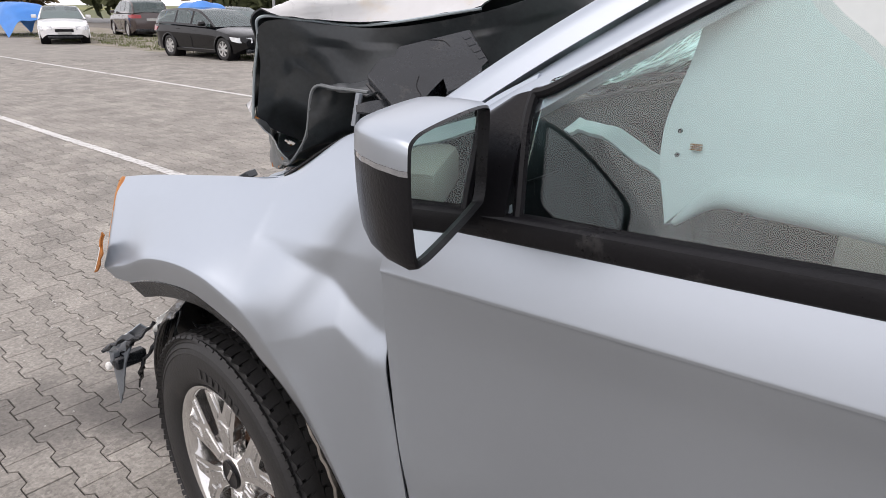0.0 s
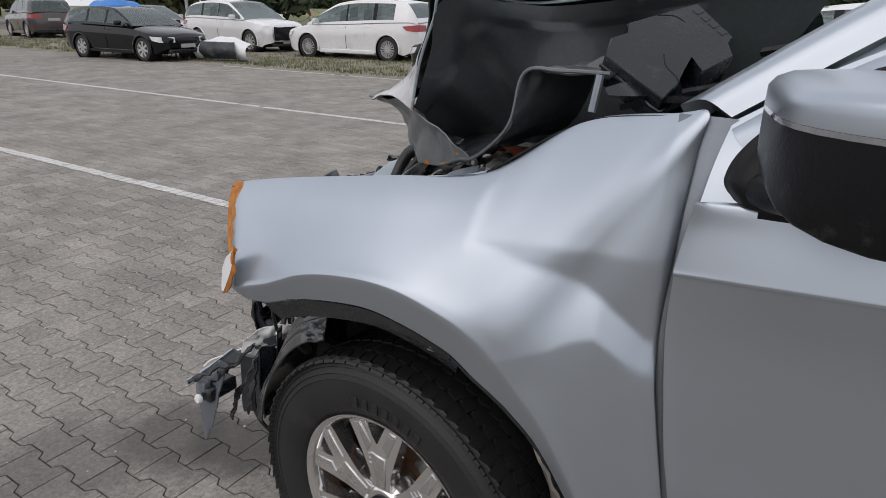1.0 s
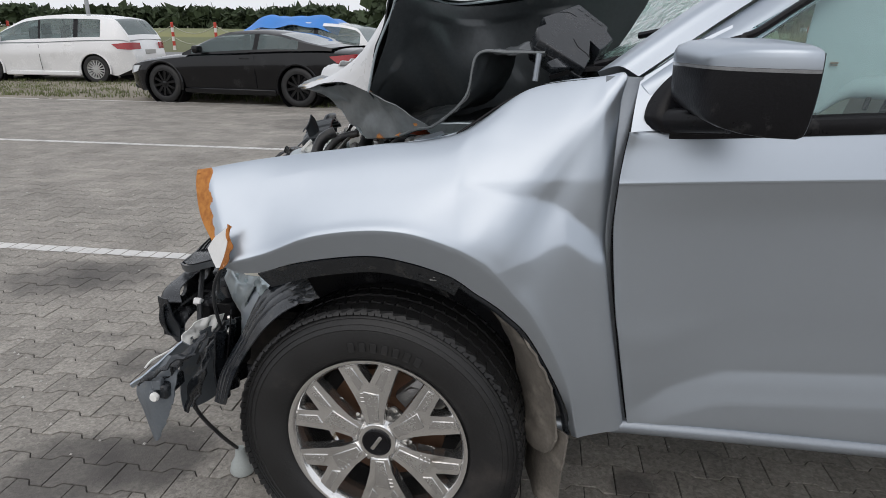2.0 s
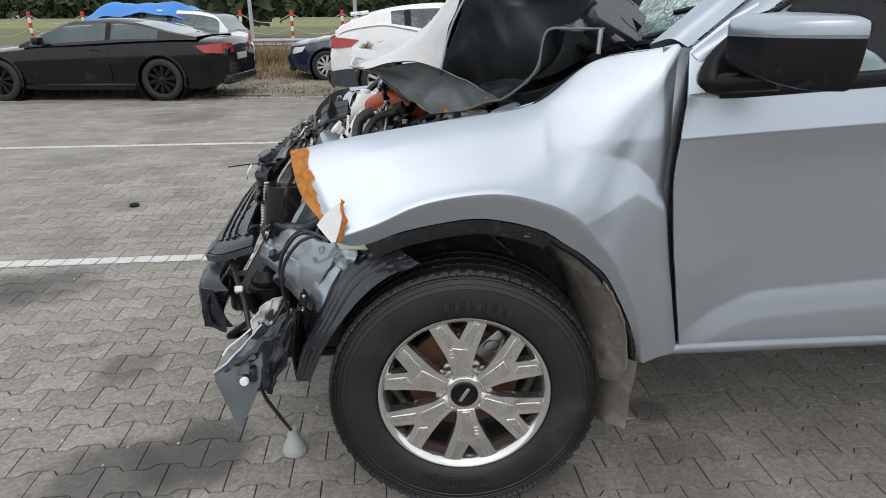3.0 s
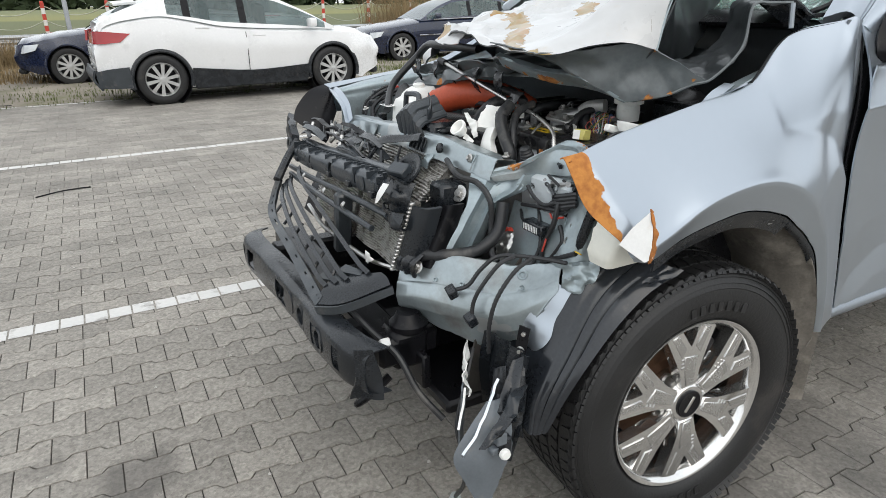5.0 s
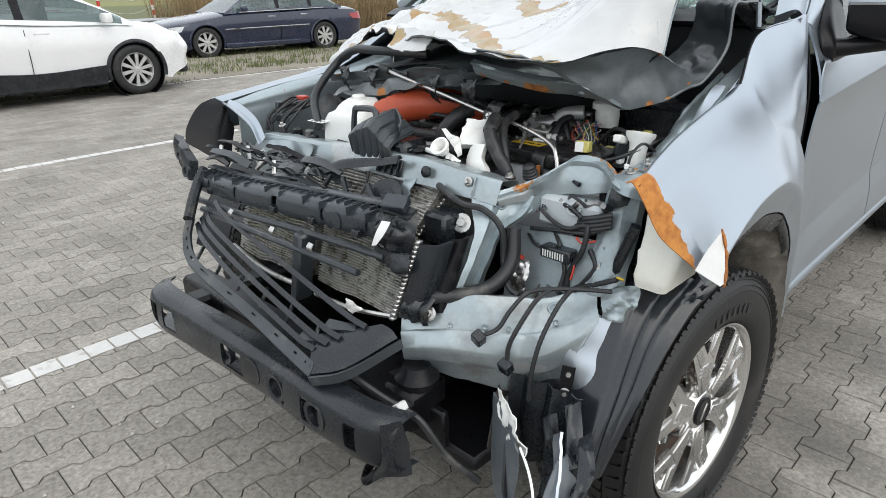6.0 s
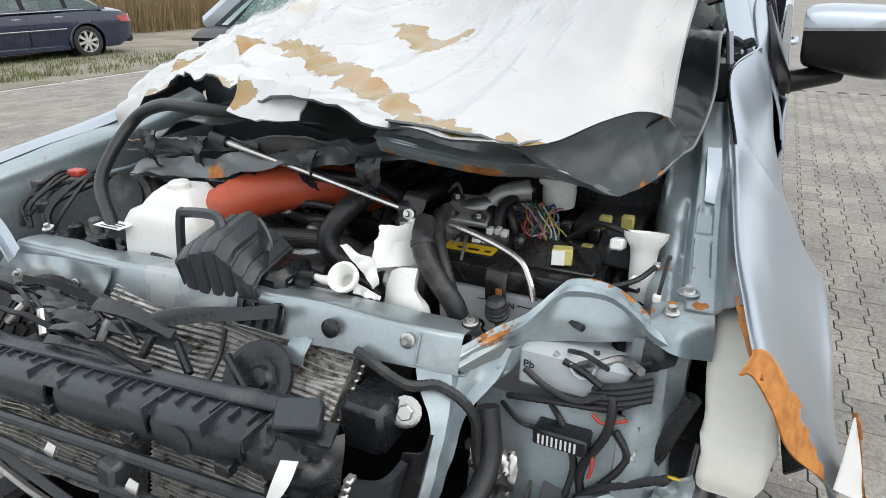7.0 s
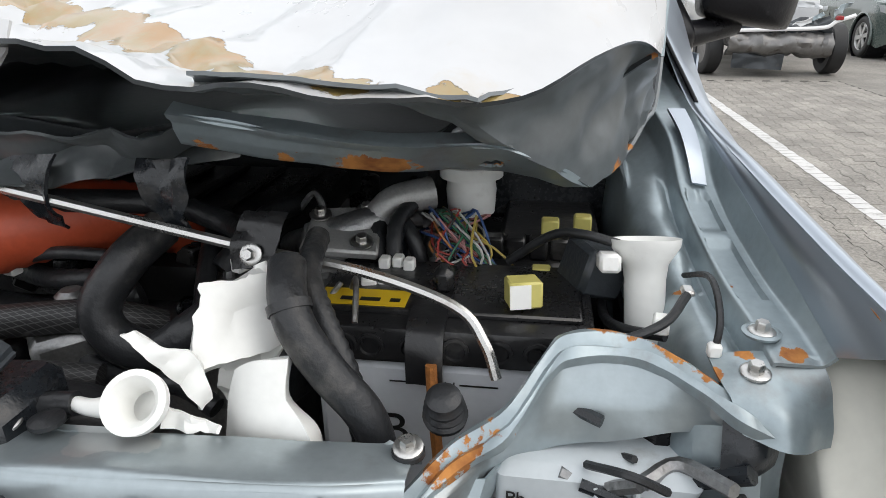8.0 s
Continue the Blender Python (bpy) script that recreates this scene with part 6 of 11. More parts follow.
part("shroud", sheet([[(-0.50, 0.42, 0.90), (-0.54, 0.44, 0.80), (-0.56, 0.45, 0.74)], [(-0.49, 0.39, 0.905), (-0.525, 0.405, 0.80), (-0.55, 0.41, 0.74)], [(-0.45, 0.40, 0.90), (-0.48, 0.41, 0.80), (-0.51, 0.41, 0.74)]], 5, 6, 0.006), trim_black, radiator)
bm = bmesh.new()
add_bolt(bm, (-0.578, 0.418, 0.748), 0.009, (-1, -0.3, 0.4))
add_bolt(bm, (-0.436, 0.450, 0.912), 0.012, (-1, -0.3, 0.5))
pieces("radiator_bolt", bm, steel, radiator)
part("lower_bracket", sheet([[(-0.60, 0.475, 0.72), (-0.585, 0.415, 0.72)], [(-0.61, 0.475, 0.755), (-0.592, 0.41, 0.757)], [(-0.58, 0.47, 0.78), (-0.565, 0.41, 0.78)]], 10, 5, 0.008, lambda p, n, u, v: p + n * 0.004 * math.sin(u * 50)), black_plastic, radiator)
part("horn", lathe([(0.0, 0.0), (0.018, 0.0), (0.022, 0.006), (0.050, 0.008), (0.056, 0.014), (0.054, 0.020), (0.040, 0.019), (0.030, 0.013), (0.020, 0.012), (0.014, 0.018), (0.0, 0.018)], 32, Matrix.Translation((-0.475, 0.665, 0.925)) @ Vector((0, 0, 1)).rotation_difference(Vector((-0.75, -0.1, 0.65))).to_matrix().to_4x4()), black_plastic, truck, "round black horn")
part("horn_wire", tube([(-0.47, 0.73, 0.99), (-0.485, 0.735, 0.95), (-0.52, 0.73, 0.925), (-0.535, 0.735, 0.90)], 0.004, 6, 5), hose_rubber, truck)
plast = [[(-0.63, 0.66, 0.70), (-0.64, 0.62, 0.70)], [(-0.625, 0.65, 0.725), (-0.635, 0.58, 0.722)]]
part("clear_scrap", sheet(plast, 6, 5, 0.001, lambda p, n, u, v: p + n * crumple(p, 0.02, 0.012)), white_plastic, truck, "scrap of clear plastic")


# ---- the bonnet, folded up and torn ----
def flaked_white(name):
    """White paint with torn filler: tan and orange flakes near the torn front edge, grey cracks."""
    m = material(name, (0.54, 0.542, 0.542), 0.30, 0.0, 0.05, 2.0, coat=0.5, dirt=(0.50, 0.42, 0.30), dirt_amount=0.12, dirt_scale=3)
    n, l = m.node_tree.nodes, m.node_tree.links
    b = n["Principled BSDF"]
    old = b.inputs["Base Color"].links[0].from_socket
    tc = n.new("ShaderNodeTexCoord")
    tx = n.new("ShaderNodeTexNoise")
    tx.inputs["Scale"].default_value, tx.inputs["Detail"].default_value, tx.inputs["Roughness"].default_value = 12.0, 8, 0.62
    l.new(tc.outputs["Object"], tx.inputs["Vector"])
    # paint has gone along the fold across the skin, along the torn edge and in one long patch
    lines = ((((0.10, 1.36, 1.26), (0.19, 1.26, 1.31), (0.19, 1.12, 1.325), (0.075, 0.94, 1.302), (-0.03, 0.79, 1.292)), 0.046), (((-0.03, 0.79, 1.292), (-0.14, 0.65, 1.278), (-0.23, 0.53, 1.275), (-0.27, 0.45, 1.268)), 0.030),
             (((0.29, 0.86, 1.345), (0.20, 0.76, 1.342), (0.16, 0.70, 1.342)), 0.040), (((0.16, 0.70, 1.342), (0.22, 0.665, 1.352)), 0.022), (((-0.27, 0.375, 1.25), (-0.272, 0.345, 1.252)), 0.026), (((-0.17, 1.10, 1.285), (-0.22, 0.95, 1.29), (-0.26, 0.84, 1.295)), 0.035), (((-0.05, 1.42, 1.18), (-0.08, 1.28, 1.26)), 0.05))
    nearest = None
    for pts, r in lines:
        for p, q in zip(pts, pts[1:]):
            steps = max(1, int((Vector(q) - Vector(p)).length / 0.03))
            for k in range(steps + 1):
                d, mr = n.new("ShaderNodeVectorMath"), n.new("ShaderNodeMath")
                d.operation, mr.operation = "DISTANCE", "DIVIDE"
                d.inputs[1].default_value = Vector(p).lerp(Vector(q), k / steps)
                mr.inputs[1].default_value = r
                l.new(tc.outputs["Object"], d.inputs[0])
                l.new(d.outputs["Value"], mr.inputs[0])
                if nearest:
                    low = n.new("ShaderNodeMath")
                    low.operation = "MINIMUM"
                    l.new(nearest, low.inputs[0])
                    l.new(mr.outputs[0], low.inputs[1])
                    nearest = low.outputs[0]
                else:
                    nearest = mr.outputs[0]
    frayed = n.new("ShaderNodeMath")
    frayed.operation = "MULTIPLY_ADD"
    frayed.inputs[1].default_value = 3.4
    l.new(tx.outputs[0], frayed.inputs[0])
    l.new(nearest, frayed.inputs[2])
    rp = n.new("ShaderNodeMapRange")
    rp.inputs[1].default_value, rp.inputs[2].default_value, rp.inputs[3].default_value, rp.inputs[4].default_value = 2.55, 2.60, 1.0, 0.0
    l.new(frayed.outputs[0], rp.inputs[0])
    tan = n.new("ShaderNodeValToRGB")
    tan.color_ramp.elements[0].color, tan.color_ramp.elements[1].color = (0.34, 0.165, 0.015, 1), (0.30, 0.218, 0.075, 1)
    tan.color_ramp.elements[0].position, tan.color_ramp.elements[1].position = 0.40, 0.55
    t2 = n.new("ShaderNodeTexNoise")
    t2.inputs["Scale"].default_value, t2.inputs["Detail"].default_value, t2.inputs["Roughness"].default_value = 12, 9, 0.75
    l.new(tc.outputs["Object"], t2.inputs["Vector"])
    l.new(t2.outputs[0], tan.inputs[0])
    mx = n.new("ShaderNodeMix")
    mx.data_type = "RGBA"
    l.new(rp.outputs[0], mx.inputs[0])
    l.new(old, mx.inputs[6])
    l.new(tan.outputs[0], mx.inputs[7])
    # thin dark cracks in the paint
    vo = n.new("ShaderNodeTexVoronoi")
    vo.feature = "DISTANCE_TO_EDGE"
    vo.inputs["Scale"].default_value = 5.5
    l.new(tc.outputs["Object"], vo.inputs["Vector"])
    cr = n.new("ShaderNodeMath")
    cr.operation = "LESS_THAN"
    cr.inputs[1].default_value = 0.0016
    l.new(vo.outputs[0], cr.inputs[0])
    gate = n.new("ShaderNodeMath")
    gate.operation = "GREATER_THAN"
    gate.inputs[1].default_value = 0.56
    l.new(tx.outputs[0], gate.inputs[0])
    both = n.new("ShaderNodeMath")
    both.operation = "MULTIPLY"
    l.new(cr.outputs[0], both.inputs[0])
    l.new(gate.outputs[0], both.inputs[1])
    m2 = n.new("ShaderNodeMix")
    m2.data_type = "RGBA"
    m2.inputs[7].default_value = (0.30, 0.28, 0.25, 1)
    l.new(both.outputs[0], m2.inputs[0])
    l.new(mx.outputs[2], m2.inputs[6])
    l.new(m2.outputs[2], b.inputs["Base Color"])
    bp = n.new("ShaderNodeBump")
    bp.invert = True
    bp.inputs["Strength"].default_value, bp.inputs["Distance"].default_value = 0.8, 0.003
    l.new(rp.outputs[0], bp.inputs["Height"])
    l.new(bp.outputs[0], b.inputs["Normal"])
    return m


flaked = flaked_white("flaking_white_paint")
bonnet = new("bonnet")
bonnet.parent = truck
tagged(bonnet, "bonnet folded up, its white skin flaking to tan filler")
skin = [[(-0.042, 0.207, 1.264), (-0.115, 0.246, 1.276), (-0.272, 0.358, 1.251), (-0.292, 0.55, 1.272), (-0.285, 0.76, 1.296), (-0.17, 1.02, 1.286), (-0.055, 1.24, 1.268), (-0.03, 1.50, 1.115)],
        [(-0.020, 0.204, 1.36), (-0.075, 0.300, 1.345), (-0.13, 0.400, 1.305), (-0.13, 0.56, 1.283), (-0.12, 0.76, 1.278), (-0.03, 1.02, 1.288), (0.06, 1.24, 1.295), (0.03, 1.50, 1.19)],
        [(0.020, 0.196, 1.44), (0.0, 0.305, 1.43), (0.02, 0.430, 1.375), (0.06, 0.58, 1.328), (0.10, 0.74, 1.318), (0.14, 1.02, 1.322), (0.18, 1.24, 1.322), (0.12, 1.52, 1.24)],
        [(0.046, 0.191, 1.488), (0.09, 0.300, 1.505), (0.15, 0.460, 1.445), (0.21, 0.60, 1.375), (0.256, 0.70, 1.350), (0.28, 1.02, 1.352), (0.30, 1.23, 1.342), (0.24, 1.54, 1.27)],
        [(0.175, 0.385, 1.474), (0.21, 0.47, 1.525), (0.27, 0.55, 1.50), (0.34, 0.65, 1.45), (0.38, 0.77, 1.415), (0.42, 1.02, 1.40), (0.43, 1.22, 1.39), (0.38, 1.54, 1.30)],
        [(0.424, 0.465, 1.512), (0.45, 0.55, 1.565), (0.49, 0.63, 1.55), (0.53, 0.72, 1.52), (0.55, 0.84, 1.49), (0.58, 1.04, 1.465), (0.60, 1.22, 1.45), (0.58, 1.52, 1.37)]]


def skin_shape(p, n, u, v):
    q = p + n * (0.014 * noise.noise(p * 5) + 0.007 * (abs(noise.noise(p * 11)) - 0.3))
    fold = bell(p.y - (1.15 + 0.10 * v), 0.024)      # a deep fold runs up the right half
    q += n * (0.055 * fold * min(1, v * 2.5))
    torn = min(1, max(0, (p.y - 0.72) / 0.2))
    q += n * torn * crumple(p, 0.13, 0.030, 2.0)
    # long sharp folds run up the skin
    lane = Vector((p.y * 9 + p.x * 2.5, p.x * 2.2, 3.0))
    q += n * 0.026 * (abs(noise.noise(lane)) + 0.4 * abs(noise.noise(lane * 2.1)) - 0.25)
    wrinkle = bell(v - 0.12, 0.12) * (u > 0.4)
    return q - n * wrinkle * crumple(p, 0.09, 0.022)


part("bonnet_skin", sheet(skin, 10, 9, 0.0035, skin_shape, 1), [primer, flaked], bonnet, "white outer skin, dented, paint flaking along its torn front edge")
# the turned-up front lip, seen from the side as a torn flap
lip = [[(-0.041, 0.208, 1.264), (-0.076, 0.236, 1.279), (-0.15, 0.285, 1.268), (-0.282, 0.356, 1.254), (-0.285, 0.44, 1.266), (-0.280, 0.56, 1.272)],
       [(0.035, 0.195, 1.225), (-0.025, 0.236, 1.222), (-0.11, 0.292, 1.226), (-0.20, 0.370, 1.230), (-0.250, 0.448, 1.256), (-0.252, 0.57, 1.262)],
       [(0.111, 0.182, 1.186), (0.020, 0.218, 1.152), (-0.065, 0.262, 1.137), (-0.150, 0.338, 1.192), (-0.218, 0.43, 1.246), (-0.225, 0.58, 1.254)]]
part("folded_lip", sheet(lip, 9, 8, 0.003, lambda p, n, u, v: p + n * (crumple(p, 0.07, 0.009) - 0.006 * bell(u - 0.16, 0.02) * v), crisp="u"), rusty_primer, bonnet, "grey underside of the folded lip")
tabs = [[(-0.26, 0.70, 1.305), (-0.25, 0.78, 1.312), (-0.235, 0.86, 1.315)], [(-0.30, 0.70, 1.268), (-0.305, 0.78, 1.262), (-0.29, 0.85, 1.268)]]
part("torn_tab", sheet(tabs, 5, 5, 0.003, lambda p, n, u, v: p + n * crumple(p, 0.04, 0.012)), flaked, bonnet)
# dark inner frame: its left side, seen from beside the truck
wing = [[(-0.038, 0.212, 1.258), (0.004, 0.206, 1.38), (0.050, 0.200, 1.480), (0.175, 0.392, 1.466), (0.424, 0.470, 1.504), (0.67, 0.56, 1.585)],
        [(-0.030, 0.260, 1.225), (0.050, 0.270, 1.33), (0.110, 0.300, 1.40), (0.22, 0.42, 1.40), (0.43, 0.49, 1.44), (0.66, 0.57, 1.51)],
        [(-0.010, 0.330, 1.195), (0.090, 0.330, 1.26), (0.16, 0.35, 1.30), (0.28, 0.43, 1.31), (0.44, 0.50, 1.36), (0.62, 0.57, 1.43)],
        [(0.0, 0.42, 1.17), (0.11, 0.40, 1.18), (0.20, 0.40, 1.20), (0.33, 0.43, 1.23), (0.45, 0.50, 1.28), (0.58, 0.57, 1.36)]]
part("inner_wing", sheet(wing, 9, 9, 0.003, lambda p, n, u, v: p + n * (0.012 * noise.noise(p * 7) + 0.006 * math.sin(u * 30) * (v > 0.2))), primer, bonnet, "dark inner side of the bonnet bent upwards")
part("hem_edge", tube([(-0.042, 0.205, 1.262), (-0.018, 0.202, 1.36), (0.020, 0.194, 1.44), (0.046, 0.188, 1.488), (0.10, 0.27, 1.482), (0.175, 0.383, 1.473), (0.424, 0.463, 1.510)], 0.0032, 6, 8), silver_inner, bonnet)
# the pressed frame below the lip: a flange with a sharp upper edge that turns under
flange = [[(-0.09, 0.630, 1.195), (-0.06, 0.475, 1.168), (0.0, 0.40, 1.160), (0.03, 0.32, 1.140)],
          [(-0.195, 0.624, 1.204), (-0.155, 0.468, 1.172), (-0.095, 0.378, 1.160), (-0.052, 0.288, 1.133)],
          [(-0.228, 0.614, 1.236), (-0.193, 0.456, 1.206), (-0.152, 0.342, 1.194), (-0.068, 0.264, 1.138)],
          [(-0.212, 0.614, 1.243), (-0.176, 0.462, 1.214), (-0.136, 0.350, 1.202), (-0.056, 0.272, 1.146)]]
# its continuation behind the tear lies lower and further in
far_flange = [[(-0.04, 1.32, 1.125), (-0.07, 1.05, 1.150), (-0.07, 0.82, 1.172), (-0.05, 0.60, 1.180)],
              [(-0.135, 1.32, 1.118), (-0.165, 1.05, 1.148), (-0.160, 0.82, 1.172), (-0.13, 0.60, 1.186)],
              [(-0.150, 1.32, 1.146), (-0.185, 1.05, 1.180), (-0.185, 0.82, 1.202), (-0.15, 0.60, 1.210)]]


def flange_shape(p, n, u, v):
    groove = 0.004 * bell(v - 0.56, 0.03) * (u < 0.35)
    return p + n * (crumple(p, 0.09, 0.010) * (0.35 if v > 0.3 else 1.0) + 0.003 * noise.noise(p * 16) - groove)


part("torn_frame", sheet(far_flange, 14, 7, 0.003, lambda p, n, u, v: p + n * crumple(p, 0.08, 0.018), crisp="v"), rusty_primer, bonnet)
part("inner_frame", sheet(flange, 22, 8, 0.003, flange_shape, keep=lambda u, v: ((u - 0.68) / 0.028) ** 2 + ((v - 0.47) / 0.055) ** 2 > 1, crisp="v"), rusty_frame, bonnet, "grey pressed inner frame hanging below the skin, edge rusting")
frame_rows = [[(-0.062, 0.266, 1.140), (0.02, 0.222, 1.152), (0.08, 0.196, 1.176), (0.129, 0.178, 1.190), (0.205, 0.165, 1.26), (0.230, 0.170, 1.355), (0.30, 0.172, 1.362), (0.385, 0.175, 1.362)],
              [(-0.035, 0.300, 1.165), (0.045, 0.270, 1.185), (0.11, 0.250, 1.205), (0.165, 0.235, 1.212), (0.240, 0.225, 1.27), (0.270, 0.220, 1.355), (0.32, 0.225, 1.372), (0.40, 0.230, 1.376)],
              [(0.02, 0.40, 1.195), (0.08, 0.36, 1.208), (0.14, 0.34, 1.22), (0.22, 0.33, 1.225), (0.29, 0.30, 1.28), (0.32, 0.30, 1.355), (0.36, 0.30, 1.385), (0.43, 0.31, 1.39)]]
part("frame_side", sheet(frame_rows, 11, 9, 0.003, lambda p, n, u, v: p + n * (0.008 * noise.noise(p * 9) + crumple(p, 0.05, 0.008)), crisp="v"), primer, bonnet, "dark crumpled side of the inner frame")
part("frame_edge", tube(frame_rows[0], 0.0036, 6, 8), rusty_primer, bonnet)
under = [[(-0.02, 0.45, 1.165), (-0.03, 0.8, 1.185), (0.0, 1.2, 1.165), (0.05, 1.48, 1.10)], [(0.22, 0.42, 1.17), (0.22, 0.8, 1.19), (0.22, 1.2, 1.17), (0.25, 1.48, 1.12)], [(0.47, 0.45, 1.24), (0.48, 0.8, 1.25), (0.48, 1.2, 1.22), (0.48, 1.48, 1.18)]]
part("inner_pan", sheet(under, 8, 8, 0.003, lambda p, n, u, v: p + n * (0.012 * math.sin(u * 22) + 0.01 * noise.noise(p * 8))), primer, bonnet)
# a lower torn strip of the frame, nearer the engine
low_strip = [[(-0.19, 1.25, 1.095), (-0.215, 1.0, 1.120), (-0.21, 0.85, 1.150), (-0.17, 0.72, 1.165), (-0.10, 0.62, 1.165)], [(-0.15, 1.25, 1.118), (-0.19, 1.0, 1.150), (-0.185, 0.85, 1.178), (-0.145, 0.72, 1.190), (-0.08, 0.62, 1.185)]]
part("torn_strip", sheet(low_strip, 10, 5, 0.003, lambda p, n, u, v: p + n * crumple(p, 0.07, 0.02)), rusty_primer, bonnet)
for k in range(5):
    y = 0.62 + 0.13 * k
    part("torn_rag", sheet([[(-0.19, y, 1.19), (-0.20, y + 0.01, 1.15), (-0.18, y + 0.015, 1.115)], [(-0.18, y + 0.06, 1.185), (-0.19, y + 0.05, 1.15), (-0.175, y + 0.03, 1.12)]], 5, 5, 0.003, lambda p, n, u, v: p + n * crumple(p, 0.03, 0.012)), black_plastic, bonnet)

# black box thrown against the windscreen base
lid_x = Vector((0.107, 0.181, 0.071)).normalized()
lid_z = lid_x.cross(Vector((-0.104, 0.027, 0.066))).normalized()
lid = Matrix.Translation(Vector((0.4605, 0.274, 1.407)) - 0.02 * lid_z) @ Matrix((lid_x, lid_z.cross(lid_x), lid_z)).transposed().to_4x4()
box_cover = new("fuse_box_cover")
box_cover.parent = truck
tagged(box_cover, "cracked grey-black plastic box cover")
bm = bmesh.new()
add_prism(bm, [(-0.105, -0.084), (-0.060, -0.072), (-0.030, -0.052), (0.006, -0.030), (0.0, -0.055), (-0.010, -0.072), (0.065, -0.071), (0.077, -0.040), (0.098, -0.036), (0.105, 0.060), (-0.038, 0.084), (-0.052, 0.060), (-0.085, 0.070), (-0.120, 0.042)], 0.062, lid @ Matrix.Translation((0, 0, -0.042)), 0.0025)
part("cover_shell", bm, black_plastic, box_cover)
part("cover_rim", tube([tuple(lid @ Vector(p)) for p in ((-0.122, 0.044, -0.004), (-0.112, -0.02, -0.004), (-0.107, -0.087, -0.004), (-0.06, -0.076, -0.006))], 0.0035, 6, 3), black_plastic, box_cover)
part("crack", tube([tuple(lid @ Vector(p)) for p in ((-0.035, -0.008, 0.0202), (-0.050, -0.030, 0.0202), (-0.052, -0.055, 0.0202), (-0.058, -0.070, 0.0202))], 0.0011, 5, 4), trim_black, box_cover)
part("crack", tube([tuple(lid @ Vector(p)) for p in ((0.02, 0.072, 0.0202), (0.045, 0.055, 0.0202), (0.05, 0.035, 0.0202))], 0.0009, 5, 4), trim_black, box_cover)
bm = bmesh.new()
for k in range(4):
    add_box(bm, 0.082, -0.024 + 0.020 * k, 0.0195, 0.097, -0.010 + 0.020 * k, 0.0212, bevel=0.0006, m=lid)
pieces("cover_mark", bm, black_plastic, box_cover)
part("cover_tongue", sheet([[tuple(lid @ Vector(p)) for p in ((-0.105, -0.06, 0.0), (-0.145, -0.05, 0.012), (-0.17, -0.03, 0.01))], [tuple(lid @ Vector(p)) for p in ((-0.105, -0.02, 0.0), (-0.14, -0.02, 0.012), (-0.165, -0.015, 0.01))]], 4, 4, 0.006), black_plastic, box_cover)
# small post, its silver darkened by the same painted-in shade
part("hinge_post", tube([(0.372, 0.165, 1.36), (0.366, 0.155, 1.30)], 0.007, 8, 1), silver_shaded, truck)
part("cowl", sheet([[(0.40, 0.20, 1.30), (0.40, 0.92, 1.30), (0.40, 1.64, 1.30)], [(0.47, 0.18, 1.32), (0.47, 0.92, 1.33), (0.47, 1.66, 1.32)], [(0.56, 0.17, 1.325), (0.56, 0.92, 1.335), (0.56, 1.67, 1.325)]], 6, 5, 0.01), trim_black, truck)
part("wiper_arm", tube([(0.50, 0.20, 1.335), (0.58, 0.19, 1.36), (0.66, 0.20, 1.41), (0.60, 0.25, 1.40)], 0.008, 6, 6), trim_black, truck)


# ---- engine bay ----
part("firewall", box(0.46, 0.15, 0.55, 0.50, 1.69, 1.30, bevel=0.01), primer, truck)
part("bay_floor", box(-0.42, 0.20, 0.62, 0.46, 1.62, 0.66, bevel=0.01), trim_black, truck)
for y0, y1 in ((0.19, 0.22), (1.62, 1.65)):
    part("bay_side", box(-0.25, y0, 0.60, 0.46, y1, 1.0, bevel=0.01), trim_black if y0 < 1 else silver_inner, truck)
# left inner fender rail with stamped recesses
rail_at = ((-0.246, 0.086, 1.062, 1.054), (-0.200, 0.089, 1.074, 1.060), (-0.130, 0.096, 1.094, 1.066), (-0.060, 0.103, 1.114, 1.080), (0.03, 0.111, 1.138, 1.106), (0.10, 0.117, 1.158, 1.150), (0.18, 0.126, 1.180, 1.172), (0.40, 0.150, 1.240, 1.22))
rail_rows = [[(x, y, z) for x, y, z, p in rail_at], [(x, y + 0.004, p + 0.004) for x, y, z, p in rail_at], [(x, y + 0.009, p) for x, y, z, p in rail_at], [(x, y + 0.019, p) for x, y, z, p in rail_at],
             [(x, y + 0.034, p) for x, y, z, p in rail_at], [(x, y + 0.042, p) for x, y, z, p in rail_at], [(x, y + 0.045, p - 0.004) for x, y, z, p in rail_at], [(x, y + 0.050, p - 0.026) for x, y, z, p in rail_at],
             [(x, y + 0.066, p - 0.016 - 0.02 * (x > 0.05)) for x, y, z, p in rail_at], [(x, y + 0.086, p - 0.024 - 0.02 * (x > 0.05)) for x, y, z, p in rail_at], [(x, y + 0.100, p - 0.055) for x, y, z, p in rail_at], [(x, y + 0.112, 0.95) for x, y, z, p in rail_at]]


def stamped(p, n, u, v):
    q = p + n * (0.001 * noise.noise(p * 14) + crumple(p, 0.08, 0.006) * (v > 0.68))
    for x0, x1 in ((-0.150, -0.055), (-0.035, 0.030)):
        if x0 < p.x < x1 and 0.24 < v < 0.42:
            q -= Vector((0, 0, 0.005))
    if v > 0.66:      # the tower is pinched once along its length
        q -= Vector((0, 0, 0.010 * bell(p.x + 0.085, 0.022)))
    return q


